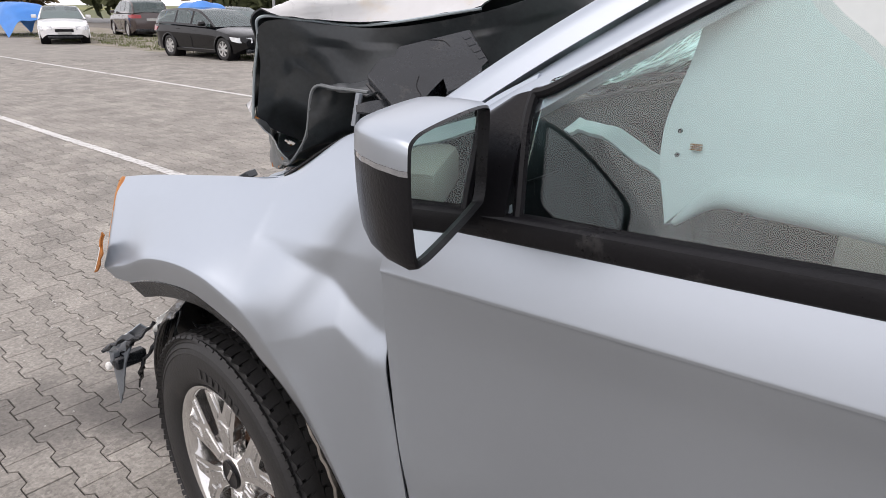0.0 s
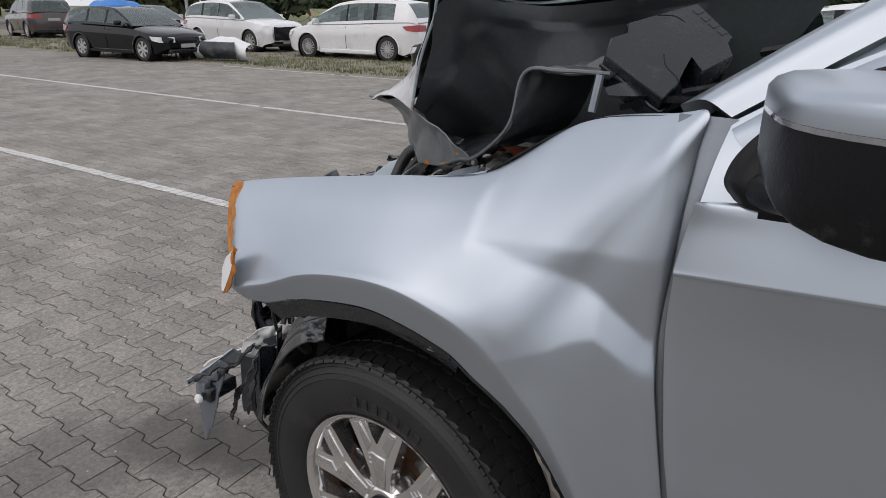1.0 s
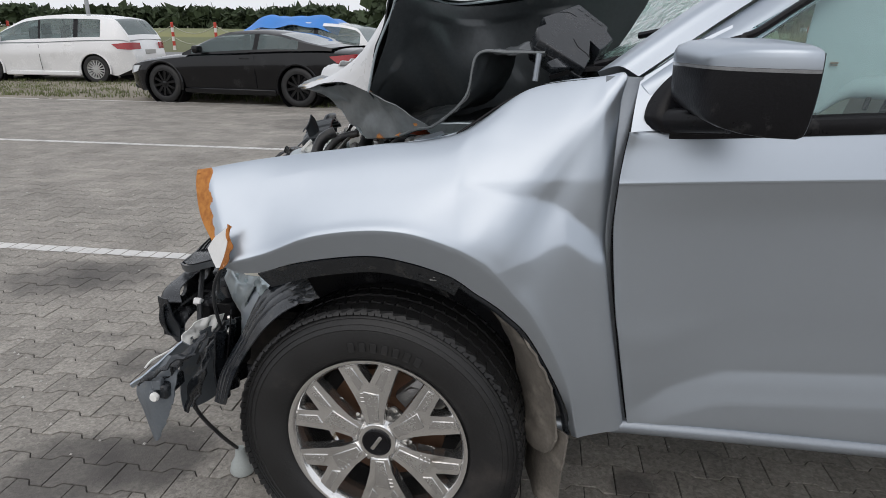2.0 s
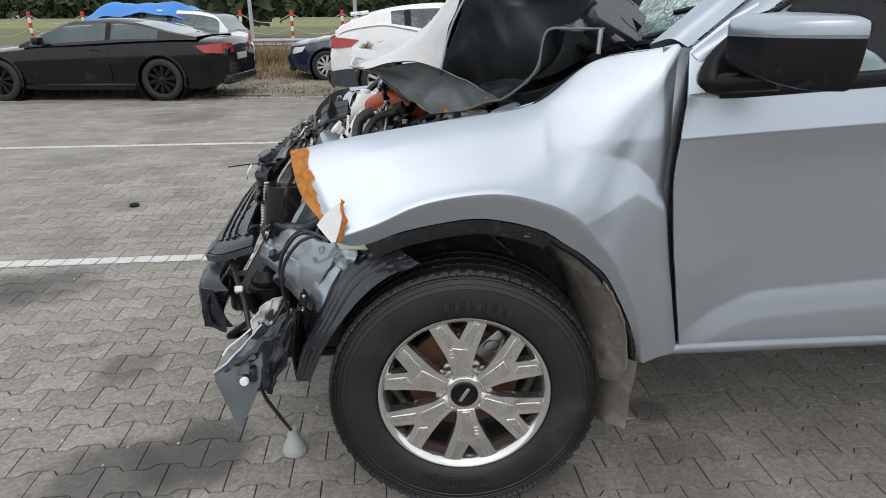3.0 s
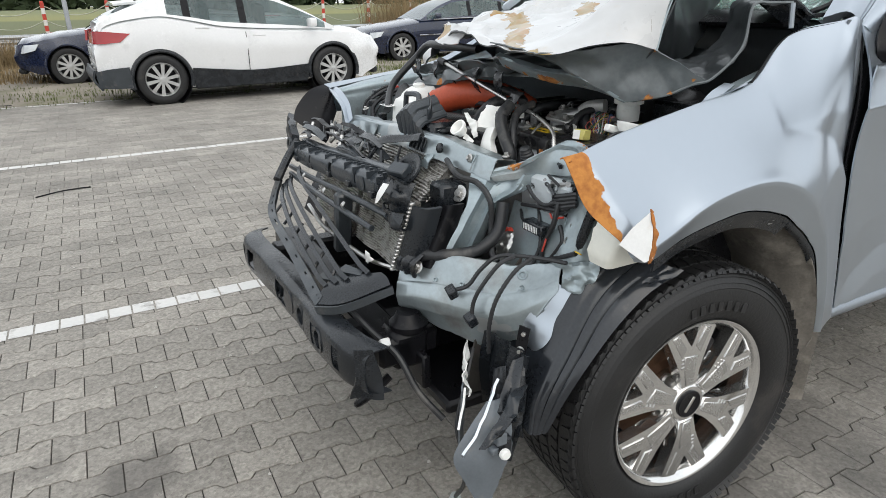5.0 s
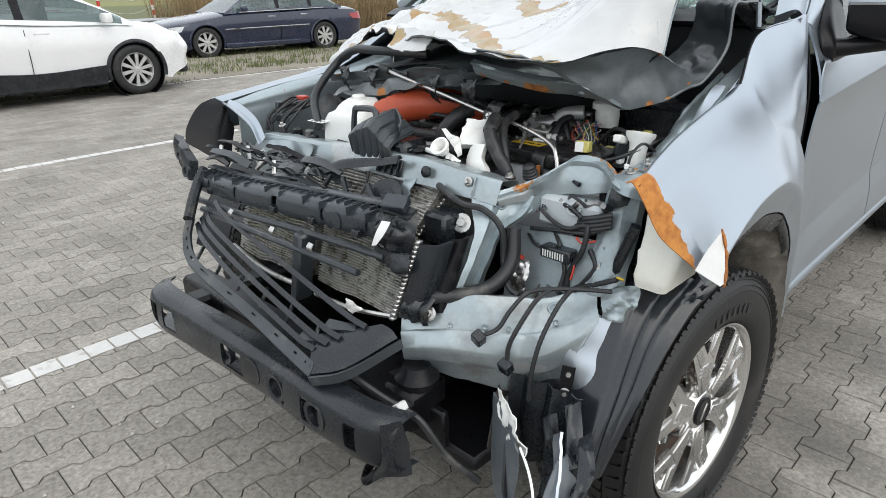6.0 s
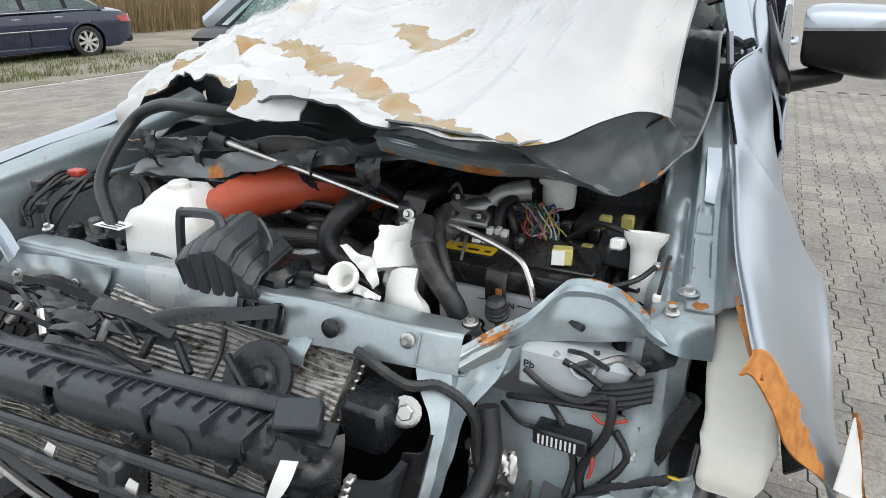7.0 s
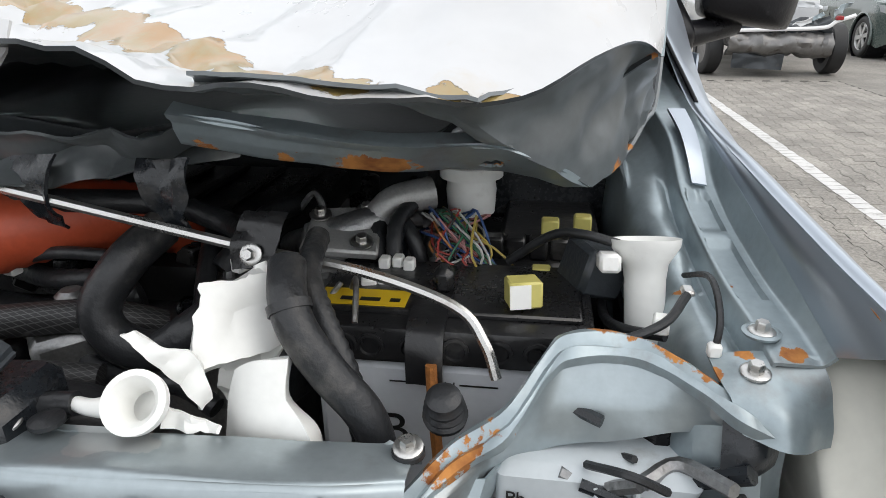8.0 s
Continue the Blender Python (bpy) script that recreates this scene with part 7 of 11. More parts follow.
inner_rail = part("inner_fender_rail", sheet(rail_rows, 12, 4, 0.003, stamped), body_grey, truck, "silver inner fender rail with pressed recesses")
fend_flange = [[(-0.309, 0.062, 1.104), (-0.18, 0.082, 1.123), (0.0, 0.102, 1.148), (0.192, 0.122, 1.177)], [(-0.283, 0.078, 1.084), (-0.18, 0.090, 1.104), (0.0, 0.107, 1.142), (0.19, 0.125, 1.180)], [(-0.246, 0.086, 1.062), (-0.185, 0.091, 1.079), (0.0, 0.108, 1.130), (0.18, 0.126, 1.178)]]
part("fender_flange", sheet(fend_flange, 7, 5, 0.002), silver, inner_rail)
part("hinge_plate", sheet([[(0.034, 0.127, 1.114), (0.070, 0.128, 1.140), (0.116, 0.129, 1.160), (0.16, 0.135, 1.178)], [(0.036, 0.143, 1.116), (0.060, 0.146, 1.138), (0.095, 0.151, 1.162), (0.15, 0.158, 1.180)]], 5, 4, 0.003), silver, inner_rail)
bm = bmesh.new()
add_bolt(bm, (-0.252, 0.144, 1.047), 0.0062, (-0.1, 0, 1))
add_bolt(bm, (-0.211, 0.130, 1.061), 0.0058, (0, 0, 1))
pieces("rail_bolt", bm, steel, inner_rail)
part("bolt_dish", lathe([(0.014, 0.0), (0.0155, 0.003), (0.012, 0.004), (0.009, 0.002)], 24, Matrix.Translation((-0.211, 0.130, 1.059))), body_grey, inner_rail)

# right side: inner panel, brace, torn fender
rpanel = [[(-0.34, 1.655, 1.045), (-0.10, 1.68, 1.08), (0.15, 1.70, 1.10), (0.42, 1.70, 1.16)], [(-0.33, 1.625, 1.035), (-0.10, 1.63, 1.06), (0.15, 1.64, 1.08), (0.42, 1.64, 1.12)], [(-0.33, 1.62, 0.98), (-0.10, 1.625, 0.98), (0.15, 1.63, 0.98), (0.42, 1.63, 0.98)], [(-0.33, 1.62, 0.84), (-0.10, 1.62, 0.80), (0.15, 1.62, 0.78), (0.42, 1.62, 0.78)]]
part("right_inner_panel", sheet(rpanel, 8, 6, 0.003, lambda p, n, u, v: p + n * (0.005 * noise.noise(p * 9) + 0.006 * bell(v - 0.45, 0.08))), body_grey, truck, "silver right inner fender panel")
part("right_fender_top", sheet([[(-0.37, 1.70, 1.060), (-0.10, 1.735, 1.085), (0.19, 1.73, 1.13), (0.585, 1.72, 1.315)], [(-0.36, 1.76, 1.040), (-0.10, 1.79, 1.065), (0.19, 1.80, 1.10), (0.56, 1.80, 1.12)], [(-0.30, 1.80, 0.93), (-0.10, 1.84, 0.93), (0.19, 1.85, 0.93), (0.56, 1.82, 0.60)]], 7, 6, 0.003), silver, truck, "silver right front fender")
part("right_fender_flange", sheet([[(-0.36, 1.66, 1.050), (-0.10, 1.69, 1.082), (0.19, 1.70, 1.12), (0.5, 1.69, 1.27)], [(-0.37, 1.70, 1.062), (-0.10, 1.735, 1.087), (0.19, 1.73, 1.132), (0.585, 1.72, 1.317)]], 7, 3, 0.003), silver, truck)
for a0, a1, nm in ((1.62, 1.84, "right_arch_liner"),):
    part(nm, sheet([arc(0.50, 165, 5, 8, a0), arc(0.50, 165, 5, 8, a1)], 3, 4, 0.004), trim_black, truck)
shard = [[(-0.365, 1.70, 1.062), (-0.44, 1.68, 1.045), (-0.51, 1.64, 0.99), (-0.535, 1.615, 0.945)], [(-0.36, 1.645, 1.035), (-0.40, 1.62, 0.99), (-0.44, 1.58, 0.93), (-0.47, 1.555, 0.885)], [(-0.35, 1.62, 0.96), (-0.38, 1.59, 0.92), (-0.41, 1.56, 0.87), (-0.43, 1.545, 0.85)]]
part("bent_right_fender", sheet(shard, 6, 6, 0.003, None, 1), [trim_black, trim_black], truck, "torn dark inside of the right fender")
brace = [[(-0.33, 1.66, 1.052), (-0.345, 1.55, 1.045), (-0.355, 1.45, 1.015), (-0.37, 1.38, 0.965)], [(-0.37, 1.645, 1.048), (-0.388, 1.54, 1.035), (-0.395, 1.43, 1.000), (-0.405, 1.37, 0.95)]]
part("corner_brace", sheet(brace, 7, 4, 0.004, lambda p, n, u, v: p + n * 0.010 * bell(v - 0.5, 0.3)), silver, truck, "bright silver corner brace")
lamp_bits = new("headlamp_remains")
lamp_bits.parent = truck
tagged(lamp_bits, "broken black headlamp bracket")
part("bracket_plate", sheet([[(-0.500, 1.700, 0.945), (-0.525, 1.61, 0.930), (-0.545, 1.53, 0.895)], [(-0.515, 1.700, 0.885), (-0.540, 1.60, 0.865), (-0.562, 1.51, 0.835)]], 5, 5, 0.03, lambda p, n, u, v: p + n * 0.01 * noise.noise(p * 20)), black_plastic, lamp_bits)
bm = bmesh.new()
add_lathe(bm, [(0.018, 0), (0.018, 0.012), (0.008, 0.012), (0.008, 0.004)], 16, Matrix.Translation((-0.548, 1.63, 0.902)) @ Matrix.Rotation(radians(-80), 4, "Y"))
add_lathe(bm, [(0.022, 0), (0.022, 0.01), (0.012, 0.01), (0.012, 0.003)], 16, Matrix.Translation((-0.575, 1.54, 0.868)) @ Matrix.Rotation(radians(-80), 4, "Y"))
pieces("bracket_socket", bm, grey_plastic, lamp_bits)

# battery with strap
battery = new("battery")
battery.parent = truck
tagged(battery, "car battery with black lid and pale case")
part("case", box(-0.192, 0.265, 0.80, -0.05, 0.525, 0.996, bevel=0.008), battery_case, battery, "pale translucent battery case")
part("lid", box(-0.198, 0.258, 0.997, -0.044, 0.536, 1.036, bevel=0.006, seg=2), battery_black, battery)
part("lid_step", box(-0.172, 0.268, 1.036, -0.05, 0.530, 1.041, bevel=0.004), battery_black, battery)
bm = bmesh.new()
for y in (0.31, 0.345, 0.385, 0.425, 0.465, 0.49):
    add_lathe(bm, [(0.013, 0.0), (0.013, 0.003), (0.010, 0.0035), (0.009, 0.001), (0.003, 0.001)], 16, Matrix.Translation((-0.1985, y, 1.017)) @ Matrix.Rotation(radians(-90), 4, "Y"))
pieces("vent_plug", bm, battery_black, battery)
part("yellow_sticker", box(-0.166, 0.438, 1.0412, -0.132, 0.528, 1.0422), label_yellow, battery, "yellow warning sticker")
bm = bmesh.new()
for y0, y1 in ((0.445, 0.455), (0.465, 0.485), (0.49, 0.505)):
    add_box(bm, -0.158, y0, 1.0424, -0.151, y1, 1.0429)
pieces("print_bar", bm, ink, battery)
bm = bmesh.new()
for y0, y1 in ((0.345, 0.382), (0.415, 0.45)):
    add_box(bm, -0.1932, y0, 0.9745, -0.1925, y1, 0.9760)
pieces("level_line", bm, ink, battery)
txt = bpy.data.curves.new("level_text", "FONT")
txt.body, txt.size, txt.extrude, txt.align_x = "MIN", 0.015, 0.0003, "CENTER"
tob = new("level_text", txt)
tob.parent = battery
tob.matrix_basis = Matrix.Translation((-0.1932, 0.399, 0.968)) @ Matrix.Rotation(radians(-90), 4, "Z") @ Matrix.Rotation(radians(90), 4, "X")
txt.materials.append(ink)
txt = bpy.data.curves.new("case_letter", "FONT")
txt.body, txt.size, txt.extrude, txt.align_x = "B", 0.052, 0.0003, "CENTER"
tob = new("case_letter", txt)
tob.parent = battery
tob.matrix_basis = Matrix.Translation((-0.1932, 0.447, 0.902)) @ Matrix.Rotation(radians(-90), 4, "Z") @ Matrix.Rotation(radians(90), 4, "X")
txt.materials.append(ink)
part("strap", sheet([[(-0.212, 0.395, 0.985), (-0.206, 0.395, 1.03), (-0.16, 0.395, 1.045), (-0.08, 0.395, 1.043)], [(-0.212, 0.43, 0.985), (-0.207, 0.43, 1.03), (-0.16, 0.43, 1.043), (-0.08, 0.425, 1.041)]], 6, 5, 0.006, lambda p, n, u, v: p + n * 0.006 * noise.noise(p * 25)), battery_black, battery)
part("strap_post", box(-0.14, 0.395, 1.043, -0.115, 0.415, 1.07, bevel=0.006, m=None), battery_black, battery)
part("clamp_rod", tube([(-0.215, 0.405, 1.01), (-0.222, 0.402, 0.96), (-0.235, 0.395, 0.90)], 0.0055, 8, 3), rust, battery, "rusty clamp rod")

# relay and fuse box
relays = new("relay_box")
relays.parent = truck
tagged(relays, "open black relay box with yellow relays")
part("relay_base", box(-0.01, 0.235, 0.93, 0.16, 0.40, 1.025, bevel=0.008), battery_black, relays)
part("relay_base", box(0.02, 0.24, 1.02, 0.20, 0.36, 1.048, bevel=0.006), battery_black, relays)
for k in range(5):
    part("relay", box(0.0, 0.25 + 0.026 * k, 1.025, 0.022, 0.272 + 0.026 * k, 1.052, bevel=0.003), battery_black, relays)
for x, y, z in ((0.035, 0.262, 1.066), (0.030, 0.300, 1.062), (-0.055, 0.309, 1.036)):
    part("yellow_relay", box(x - 0.009, y - 0.0105, z - 0.024, x + 0.009, y + 0.0105, z + 0.006, bevel=0.002), yellow_plastic, relays)
part("relay_bracket", box(0.16, 0.20, 1.00, 0.27, 0.40, 1.11, bevel=0.01), black_plastic, relays)
plug = new("loose_connector")
plug.parent = truck
tagged(plug, "pale yellow plug lying on the battery lid")
m = Matrix.Translation((-0.150, 0.325, 1.055)) @ Matrix.Rotation(0.25, 4, "Z") @ Matrix.Rotation(0.15, 4, "Y")
part("plug_body", box(-0.012, -0.016, -0.012, 0.018, 0.016, 0.014, bevel=0.002, m=m), yellow_plastic, plug)
bm = bmesh.new()
add_box(bm, -0.014, -0.004, -0.011, -0.0125, 0.016, 0.012, m=m)
part("plug_face", bm, white_plastic, plug)
# washer filler neck like a white funnel
m = Matrix.Translation((-0.125, 0.206, 1.000)) @ Vector((0, 0, 1)).rotation_difference(Vector((0.30, 0.04, 1))).to_matrix().to_4x4()
part("washer_filler", lathe([(0.0, -0.05), (0.017, -0.05), (0.019, 0.0), (0.020, 0.06), (0.022, 0.075), (0.033, 0.092), (0.034, 0.100), (0.0315, 0.099), (0.019, 0.080), (0.014, 0.05)], 28, m), white_plastic, truck, "white washer bottle filler neck")
part("filler_clip", box(-0.020, -0.008, 0.070, 0.020, 0.012, 0.088, bevel=0.003, m=m @ Matrix.Translation((-0.02, 0.035, 0))), white_plastic, truck)
part("black_connector", box(-0.03, -0.025, 0.0, 0.03, 0.025, 0.05, bevel=0.006, m=Matrix.Translation((-0.075, 0.262, 1.028)) @ Matrix.Rotation(0.4, 4, "Z") @ Matrix.Rotation(0.3, 4, "X")), grey_plastic, truck)
part("ground_wire", tube([(-0.10, 0.17, 1.06), (-0.17, 0.165, 1.09), (-0.215, 0.165, 1.075), (-0.225, 0.168, 1.045)], 0.003, 6, 6), hose_rubber, truck)
part("pink_clip", box(-0.230, 0.163, 1.044, -0.220, 0.174, 1.056, bevel=0.002), white_plastic, truck)
part("cable_lug_wire", tube([(-0.20, 0.29, 1.035), (-0.215, 0.25, 1.045), (-0.20, 0.205, 1.058), (-0.17, 0.182, 1.072)], 0.0042, 8, 6), hose_rubber, truck)
part("cable_lug", box(-0.172, 0.175, 1.070, -0.156, 0.186, 1.076, bevel=0.002), steel, truck)

# coloured wire bundle
random.seed(11)
for k in range(34):
    col = random.choice([(0.35, 0.05, 0.04), (0.45, 0.34, 0.08), (0.04, 0.09, 0.25), (0.5, 0.5, 0.48), (0.04, 0.15, 0.08), (0.02, 0.02, 0.02), (0.02, 0.02, 0.02), (0.45, 0.22, 0.22), (0.45, 0.18, 0.05)])
    nm = "wire_%d%d%d" % tuple(int(c * 9) for c in col)
    wm = bpy.data.materials.get(nm) or material(nm, col, 0.45, 0, 0.1)
    j = lambda s: random.uniform(-s, s)
    part("thin_wire", tube([(0.05 + j(0.012), 0.425 + j(0.015), 1.045 + j(0.006)), (0.02 + j(0.02), 0.42 + j(0.035), 1.066 + j(0.018)), (-0.02 + j(0.02), 0.405 + j(0.035), 1.066 + j(0.02)), (-0.045 + j(0.015), 0.395 + j(0.04), 1.045 + j(0.016)), (-0.05, 0.37 + j(0.06), 1.01)], 0.0015, 5, 4), wm, truck)
# brake fluid reservoir and master cylinder
m = Matrix.Translation((0.075, 0.400, 1.06))
part("brake_reservoir", lathe([(0.0, 0.0), (0.030, 0.0), (0.032, 0.03), (0.030, 0.045), (0.040, 0.047), (0.040, 0.062), (0.034, 0.066), (0.0, 0.066)], 28, m), white_plastic, truck, "white brake fluid reservoir")
part("vacuum_servo", lathe([(0.0, 0.0), (0.08, 0.0), (0.11, 0.02), (0.11, 0.06), (0.09, 0.10), (0.0, 0.10)], 36, Matrix.Translation((0.30, 0.38, 1.03)) @ Matrix.Rotation(radians(-90), 4, "Y")), battery_black, truck)

# engine block, covers and castings, and dark filling parts
random.seed(5)
cast_light = material("dull_aluminium", (0.44, 0.44, 0.43), 0.5, 0.55, 0.2, 14.0, 0.4, 80, dirt=(0.20, 0.19, 0.17), dirt_amount=0.25, dirt_scale=10)
engine = new("engine")
engine.parent = truck
tagged(engine, "dark engine block with cast metal fittings")
part("block", box(-0.12, 0.62, 0.66, 0.44, 1.20, 0.96, bevel=0.03, seg=2), cast_metal, engine)
part("cover", box(-0.05, 0.66, 0.96, 0.42, 1.12, 1.02, bevel=0.02, seg=2), battery_black, engine)
for k in range(6):
    part("cover_rib", box(-0.03, 0.70 + 0.07 * k, 1.02, 0.38, 0.72 + 0.07 * k, 1.03, bevel=0.004), battery_black, engine)
part("intake_pipe", tube([(0.02, 0.62, 1.02), (-0.02, 0.56, 1.05), (0.0, 0.50, 1.07), (0.03, 0.47, 1.05)], [0.022, 0.024, 0.018, 0.020], 14, 6), cast_metal, engine)
part("thermostat", lathe([(0.0, 0), (0.035, 0), (0.035, 0.03), (0.024, 0.04), (0.024, 0.08), (0.0, 0.08)], 20, Matrix.Translation((-0.01, 0.56, 0.97))), cast_metal, engine)
for y, z, x in ((0.50, 1.00, 0.0), (0.455, 0.985, 0.02), (0.58, 0.99, -0.05), (0.64, 1.0, -0.09), (0.47, 1.03, 0.06)):
    bm = box(-0.035, -0.03, -0.03, 0.035, 0.03, 0.03, bevel=0.008, m=Matrix.Translation((x, y, z)) @ Matrix.Rotation(y * 3, 4, "Z"))
    add_bolt(bm, (x - 0.012, y + 0.01, z + 0.03), 0.006)
    add_lathe(bm, [(0.013, 0), (0.013, 0.03), (0.009, 0.034)], 12, Matrix.Translation((x + 0.014, y - 0.012, z + 0.028)))
    part("casting", bm, cast_metal, engine)
for k in range(22):
    x, y, z = random.uniform(-0.25, 0.35), random.uniform(0.55, 1.5), random.uniform(0.86, 0.97)
    s = [random.uniform(0.02, 0.07) for _ in range(3)]
    bm = box(-s[0], -s[1], -s[2], s[0], s[1], s[2], bevel=0.008, m=Matrix.Translation((x, y, z)) @ Matrix.Rotation(random.uniform(0, 3), 4, "Z") @ Matrix.Rotation(random.uniform(-0.4, 0.4), 4, "X"))
    add_lathe(bm, [(0.016, 0), (0.016, 0.04), (0.01, 0.045)], 12, Matrix.Translation((x, y, z + s[2] * 0.8)))
    part("bay_unit", bm, random.choice([battery_black, black_plastic, cast_metal, trim_black]), engine)
# aluminium housing and pipe fittings below the bonnet edge
housing = new("thermostat_housing")
housing.parent = truck
tagged(housing, "dull aluminium housing with bolted flange and pipe stub")
hm = Matrix.Translation((-0.01, 0.545, 1.035)) @ Matrix.Rotation(0.4, 4, "Z") @ Matrix.Rotation(-0.3, 4, "Y")
part("housing_body", box(-0.035, -0.05, -0.06, 0.03, 0.05, 0.03, bevel=0.014, m=hm, seg=2), cast_light, housing)
part("flange", prism([(-0.045, -0.03), (0.045, -0.05), (0.055, 0.03), (-0.02, 0.055)], 0.012, hm @ Matrix.Translation((-0.02, 0, 0.028)), 0.003), cast_light, housing)
part("pipe_stub", tube([tuple(hm @ Vector(p)) for p in ((0.0, -0.03, 0.03), (0.01, -0.06, 0.055), (0.015, -0.11, 0.06))], [0.016, 0.018, 0.020], 14, 6), cast_light, housing)
for p in ((-0.045, -0.015, 0.042), (0.015, -0.03, 0.042), (0.015, 0.025, 0.042), (-0.035, 0.035, 0.042)):
    bm = bmesh.new()
    add_bolt(bm, tuple(hm @ Vector(p)), 0.007, tuple(hm.to_3x3() @ Vector((0, 0, 1))))
    part("flange_bolt", bm, steel, housing)
part("sensor", lathe([(0.0, 0), (0.012, 0), (0.012, 0.022), (0.009, 0.026), (0.009, 0.045), (0.0, 0.046)], 14, hm @ Matrix.Translation((-0.03, -0.06, 0.0))), black_plastic, housing)
part("sensor_clip", box(-0.012, -0.09, -0.01, 0.012, -0.062, 0.012, bevel=0.003, m=hm), white_plastic, housing)
for k, (p0, p1, p2, r) in enumerate((((0.02, 0.50, 1.08), (-0.02, 0.46, 1.06), (-0.03, 0.44, 1.0), 0.010), ((0.05, 0.62, 1.07), (-0.04, 0.63, 1.08), (-0.10, 0.66, 1.04), 0.013), ((0.10, 0.48, 1.09), (0.06, 0.45, 1.07), (0.03, 0.47, 1.02), 0.008), ((0.0, 0.70, 1.07), (-0.08, 0.68, 1.055), (-0.15, 0.66, 1.01), 0.011), ((-0.03, 0.60, 1.0), (-0.10, 0.60, 1.01), (-0.16, 0.63, 0.97), 0.018), ((0.02, 0.80, 1.05), (-0.08, 0.78, 1.04), (-0.17, 0.80, 1.0), 0.012))):
    part("short_hose", tube([p0, p1, p2], r, 10, 8, ridge=0.0008 if k % 2 else 0.0), hose_rubber, truck)
for y, x in ((0.48, -0.07), (0.466, -0.065), (0.452, -0.072)):
    part("white_plug", box(x - 0.008, y - 0.006, 1.03, x + 0.008, y + 0.006, 1.052, bevel=0.002), white_plastic, truck)
# hoses
def braid_material():
    """Black woven sleeve: two crossing sets of pale threads."""
    m = material("braided_sleeve", (0.016, 0.016, 0.017), 0.5, 0.0, 0.2, 12.0)
    n, l = m.node_tree.nodes, m.node_tree.links
    b = n["Principled BSDF"]
    old = b.inputs["Base Color"].links[0].from_socket
    tc, mix, top = n.new("ShaderNodeTexCoord"), n.new("ShaderNodeMix"), n.new("ShaderNodeMath")
    top.operation = "MAXIMUM"
    for k, turn in enumerate((0.7, -0.7)):
        mp, wv = n.new("ShaderNodeMapping"), n.new("ShaderNodeTexWave")
        mp.inputs["Rotation"].default_value = (turn, 0.3, turn)
        wv.inputs["Scale"].default_value = 70
        l.new(tc.outputs["Object"], mp.inputs[0])
        l.new(mp.outputs[0], wv.inputs["Vector"])
        l.new(wv.outputs[1], top.inputs[k])
    cut = n.new("ShaderNodeMapRange")
    cut.inputs[1].default_value, cut.inputs[2].default_value, cut.inputs[4].default_value = 0.90, 1.0, 0.6
    l.new(top.outputs[0], cut.inputs[0])
    mix.data_type = "RGBA"
    mix.inputs[7].default_value = (0.14, 0.14, 0.14, 1)
    l.new(cut.outputs[0], mix.inputs[0])
    l.new(old, mix.inputs[6])
    l.new(mix.outputs[2], b.inputs["Base Color"])
    return m


braided = braid_material()
part("braided_hose", tube([(-0.30, 1.10, 1.005), (-0.26, 0.95, 1.025), (-0.22, 0.82, 1.030), (-0.19, 0.74, 1.025), (-0.16, 0.70, 1.0)], 0.017, 14, 10), braided, truck, "braided black hose")
part("braided_hose", tube([(-0.32, 1.05, 0.985), (-0.29, 0.92, 0.995), (-0.26, 0.80, 0.995), (-0.24, 0.72, 0.985)], 0.015, 14, 10), braided, truck)
part("coolant_hose", tube([(-0.13, 0.70, 1.10), (-0.175, 0.718, 1.078), (-0.20, 0.737, 1.040), (-0.205, 0.722, 1.008), (-0.205, 0.680, 0.998), (-0.195, 0.645, 1.018), (-0.16, 0.625, 1.03)], 0.0205, 16, 8), hose_rubber, truck, "bent black coolant hose")
part("coolant_hose", tube([(-0.31, 0.78, 0.98), (-0.30, 0.72, 0.985), (-0.285, 0.68, 0.97)], [0.03, 0.034, 0.03], 14, 6), hose_rubber, truck)
part("radiator_hose", tube([(-0.235, 0.522, 1.112), (-0.265, 0.512, 1.096), (-0.280, 0.499, 1.074), (-0.285, 0.475, 1.040), (-0.285, 0.448, 1.004), (-0.285, 0.438, 0.965), (-0.29, 0.434, 0.90)], 0.0165, 16, 8), hose_rubber, truck, "thick black radiator hose")
part("heater_hose", tube([(-0.16, 0.520, 1.11), (-0.215, 0.512, 1.095), (-0.245, 0.490, 1.065), (-0.262, 0.468, 1.025), (-0.27, 0.455, 0.97), (-0.275, 0.45, 0.90)], 0.0105, 12, 10, ridge=0.0012), hose_rubber, truck)
part("hose_clip", lathe([(0.017, -0.004), (0.0185, -0.004), (0.0185, 0.004), (0.017, 0.004)], 24, Matrix.Translation((-0.270, 0.509, 1.090)) @ Vector((0, 0, 1)).rotation_difference(Vector((-0.5, -0.35, -0.75))).to_matrix().to_4x4()), hose_rubber, truck)
part("charge_hose", tube([(-0.275, 1.005, 1.030), (-0.235, 0.96, 1.062), (-0.175, 0.90, 1.092), (-0.11, 0.83, 1.098), (-0.05, 0.78, 1.080), (0.0, 0.75, 1.05)], [0.035, 0.042, 0.044, 0.042, 0.038, 0.034], 28, 10, ridge=0.0022), orange_rubber, truck, "fat orange charge air hose")
part("vent_hose", tube([(-0.34, 1.12, 1.03), (-0.26, 1.24, 1.10), (-0.15, 1.26, 1.19), (-0.16, 1.15, 1.235), (-0.18, 1.02, 1.240), (-0.14, 0.85, 1.235)], 0.013, 10, 8), hose_rubber, truck, "long black vent hose")
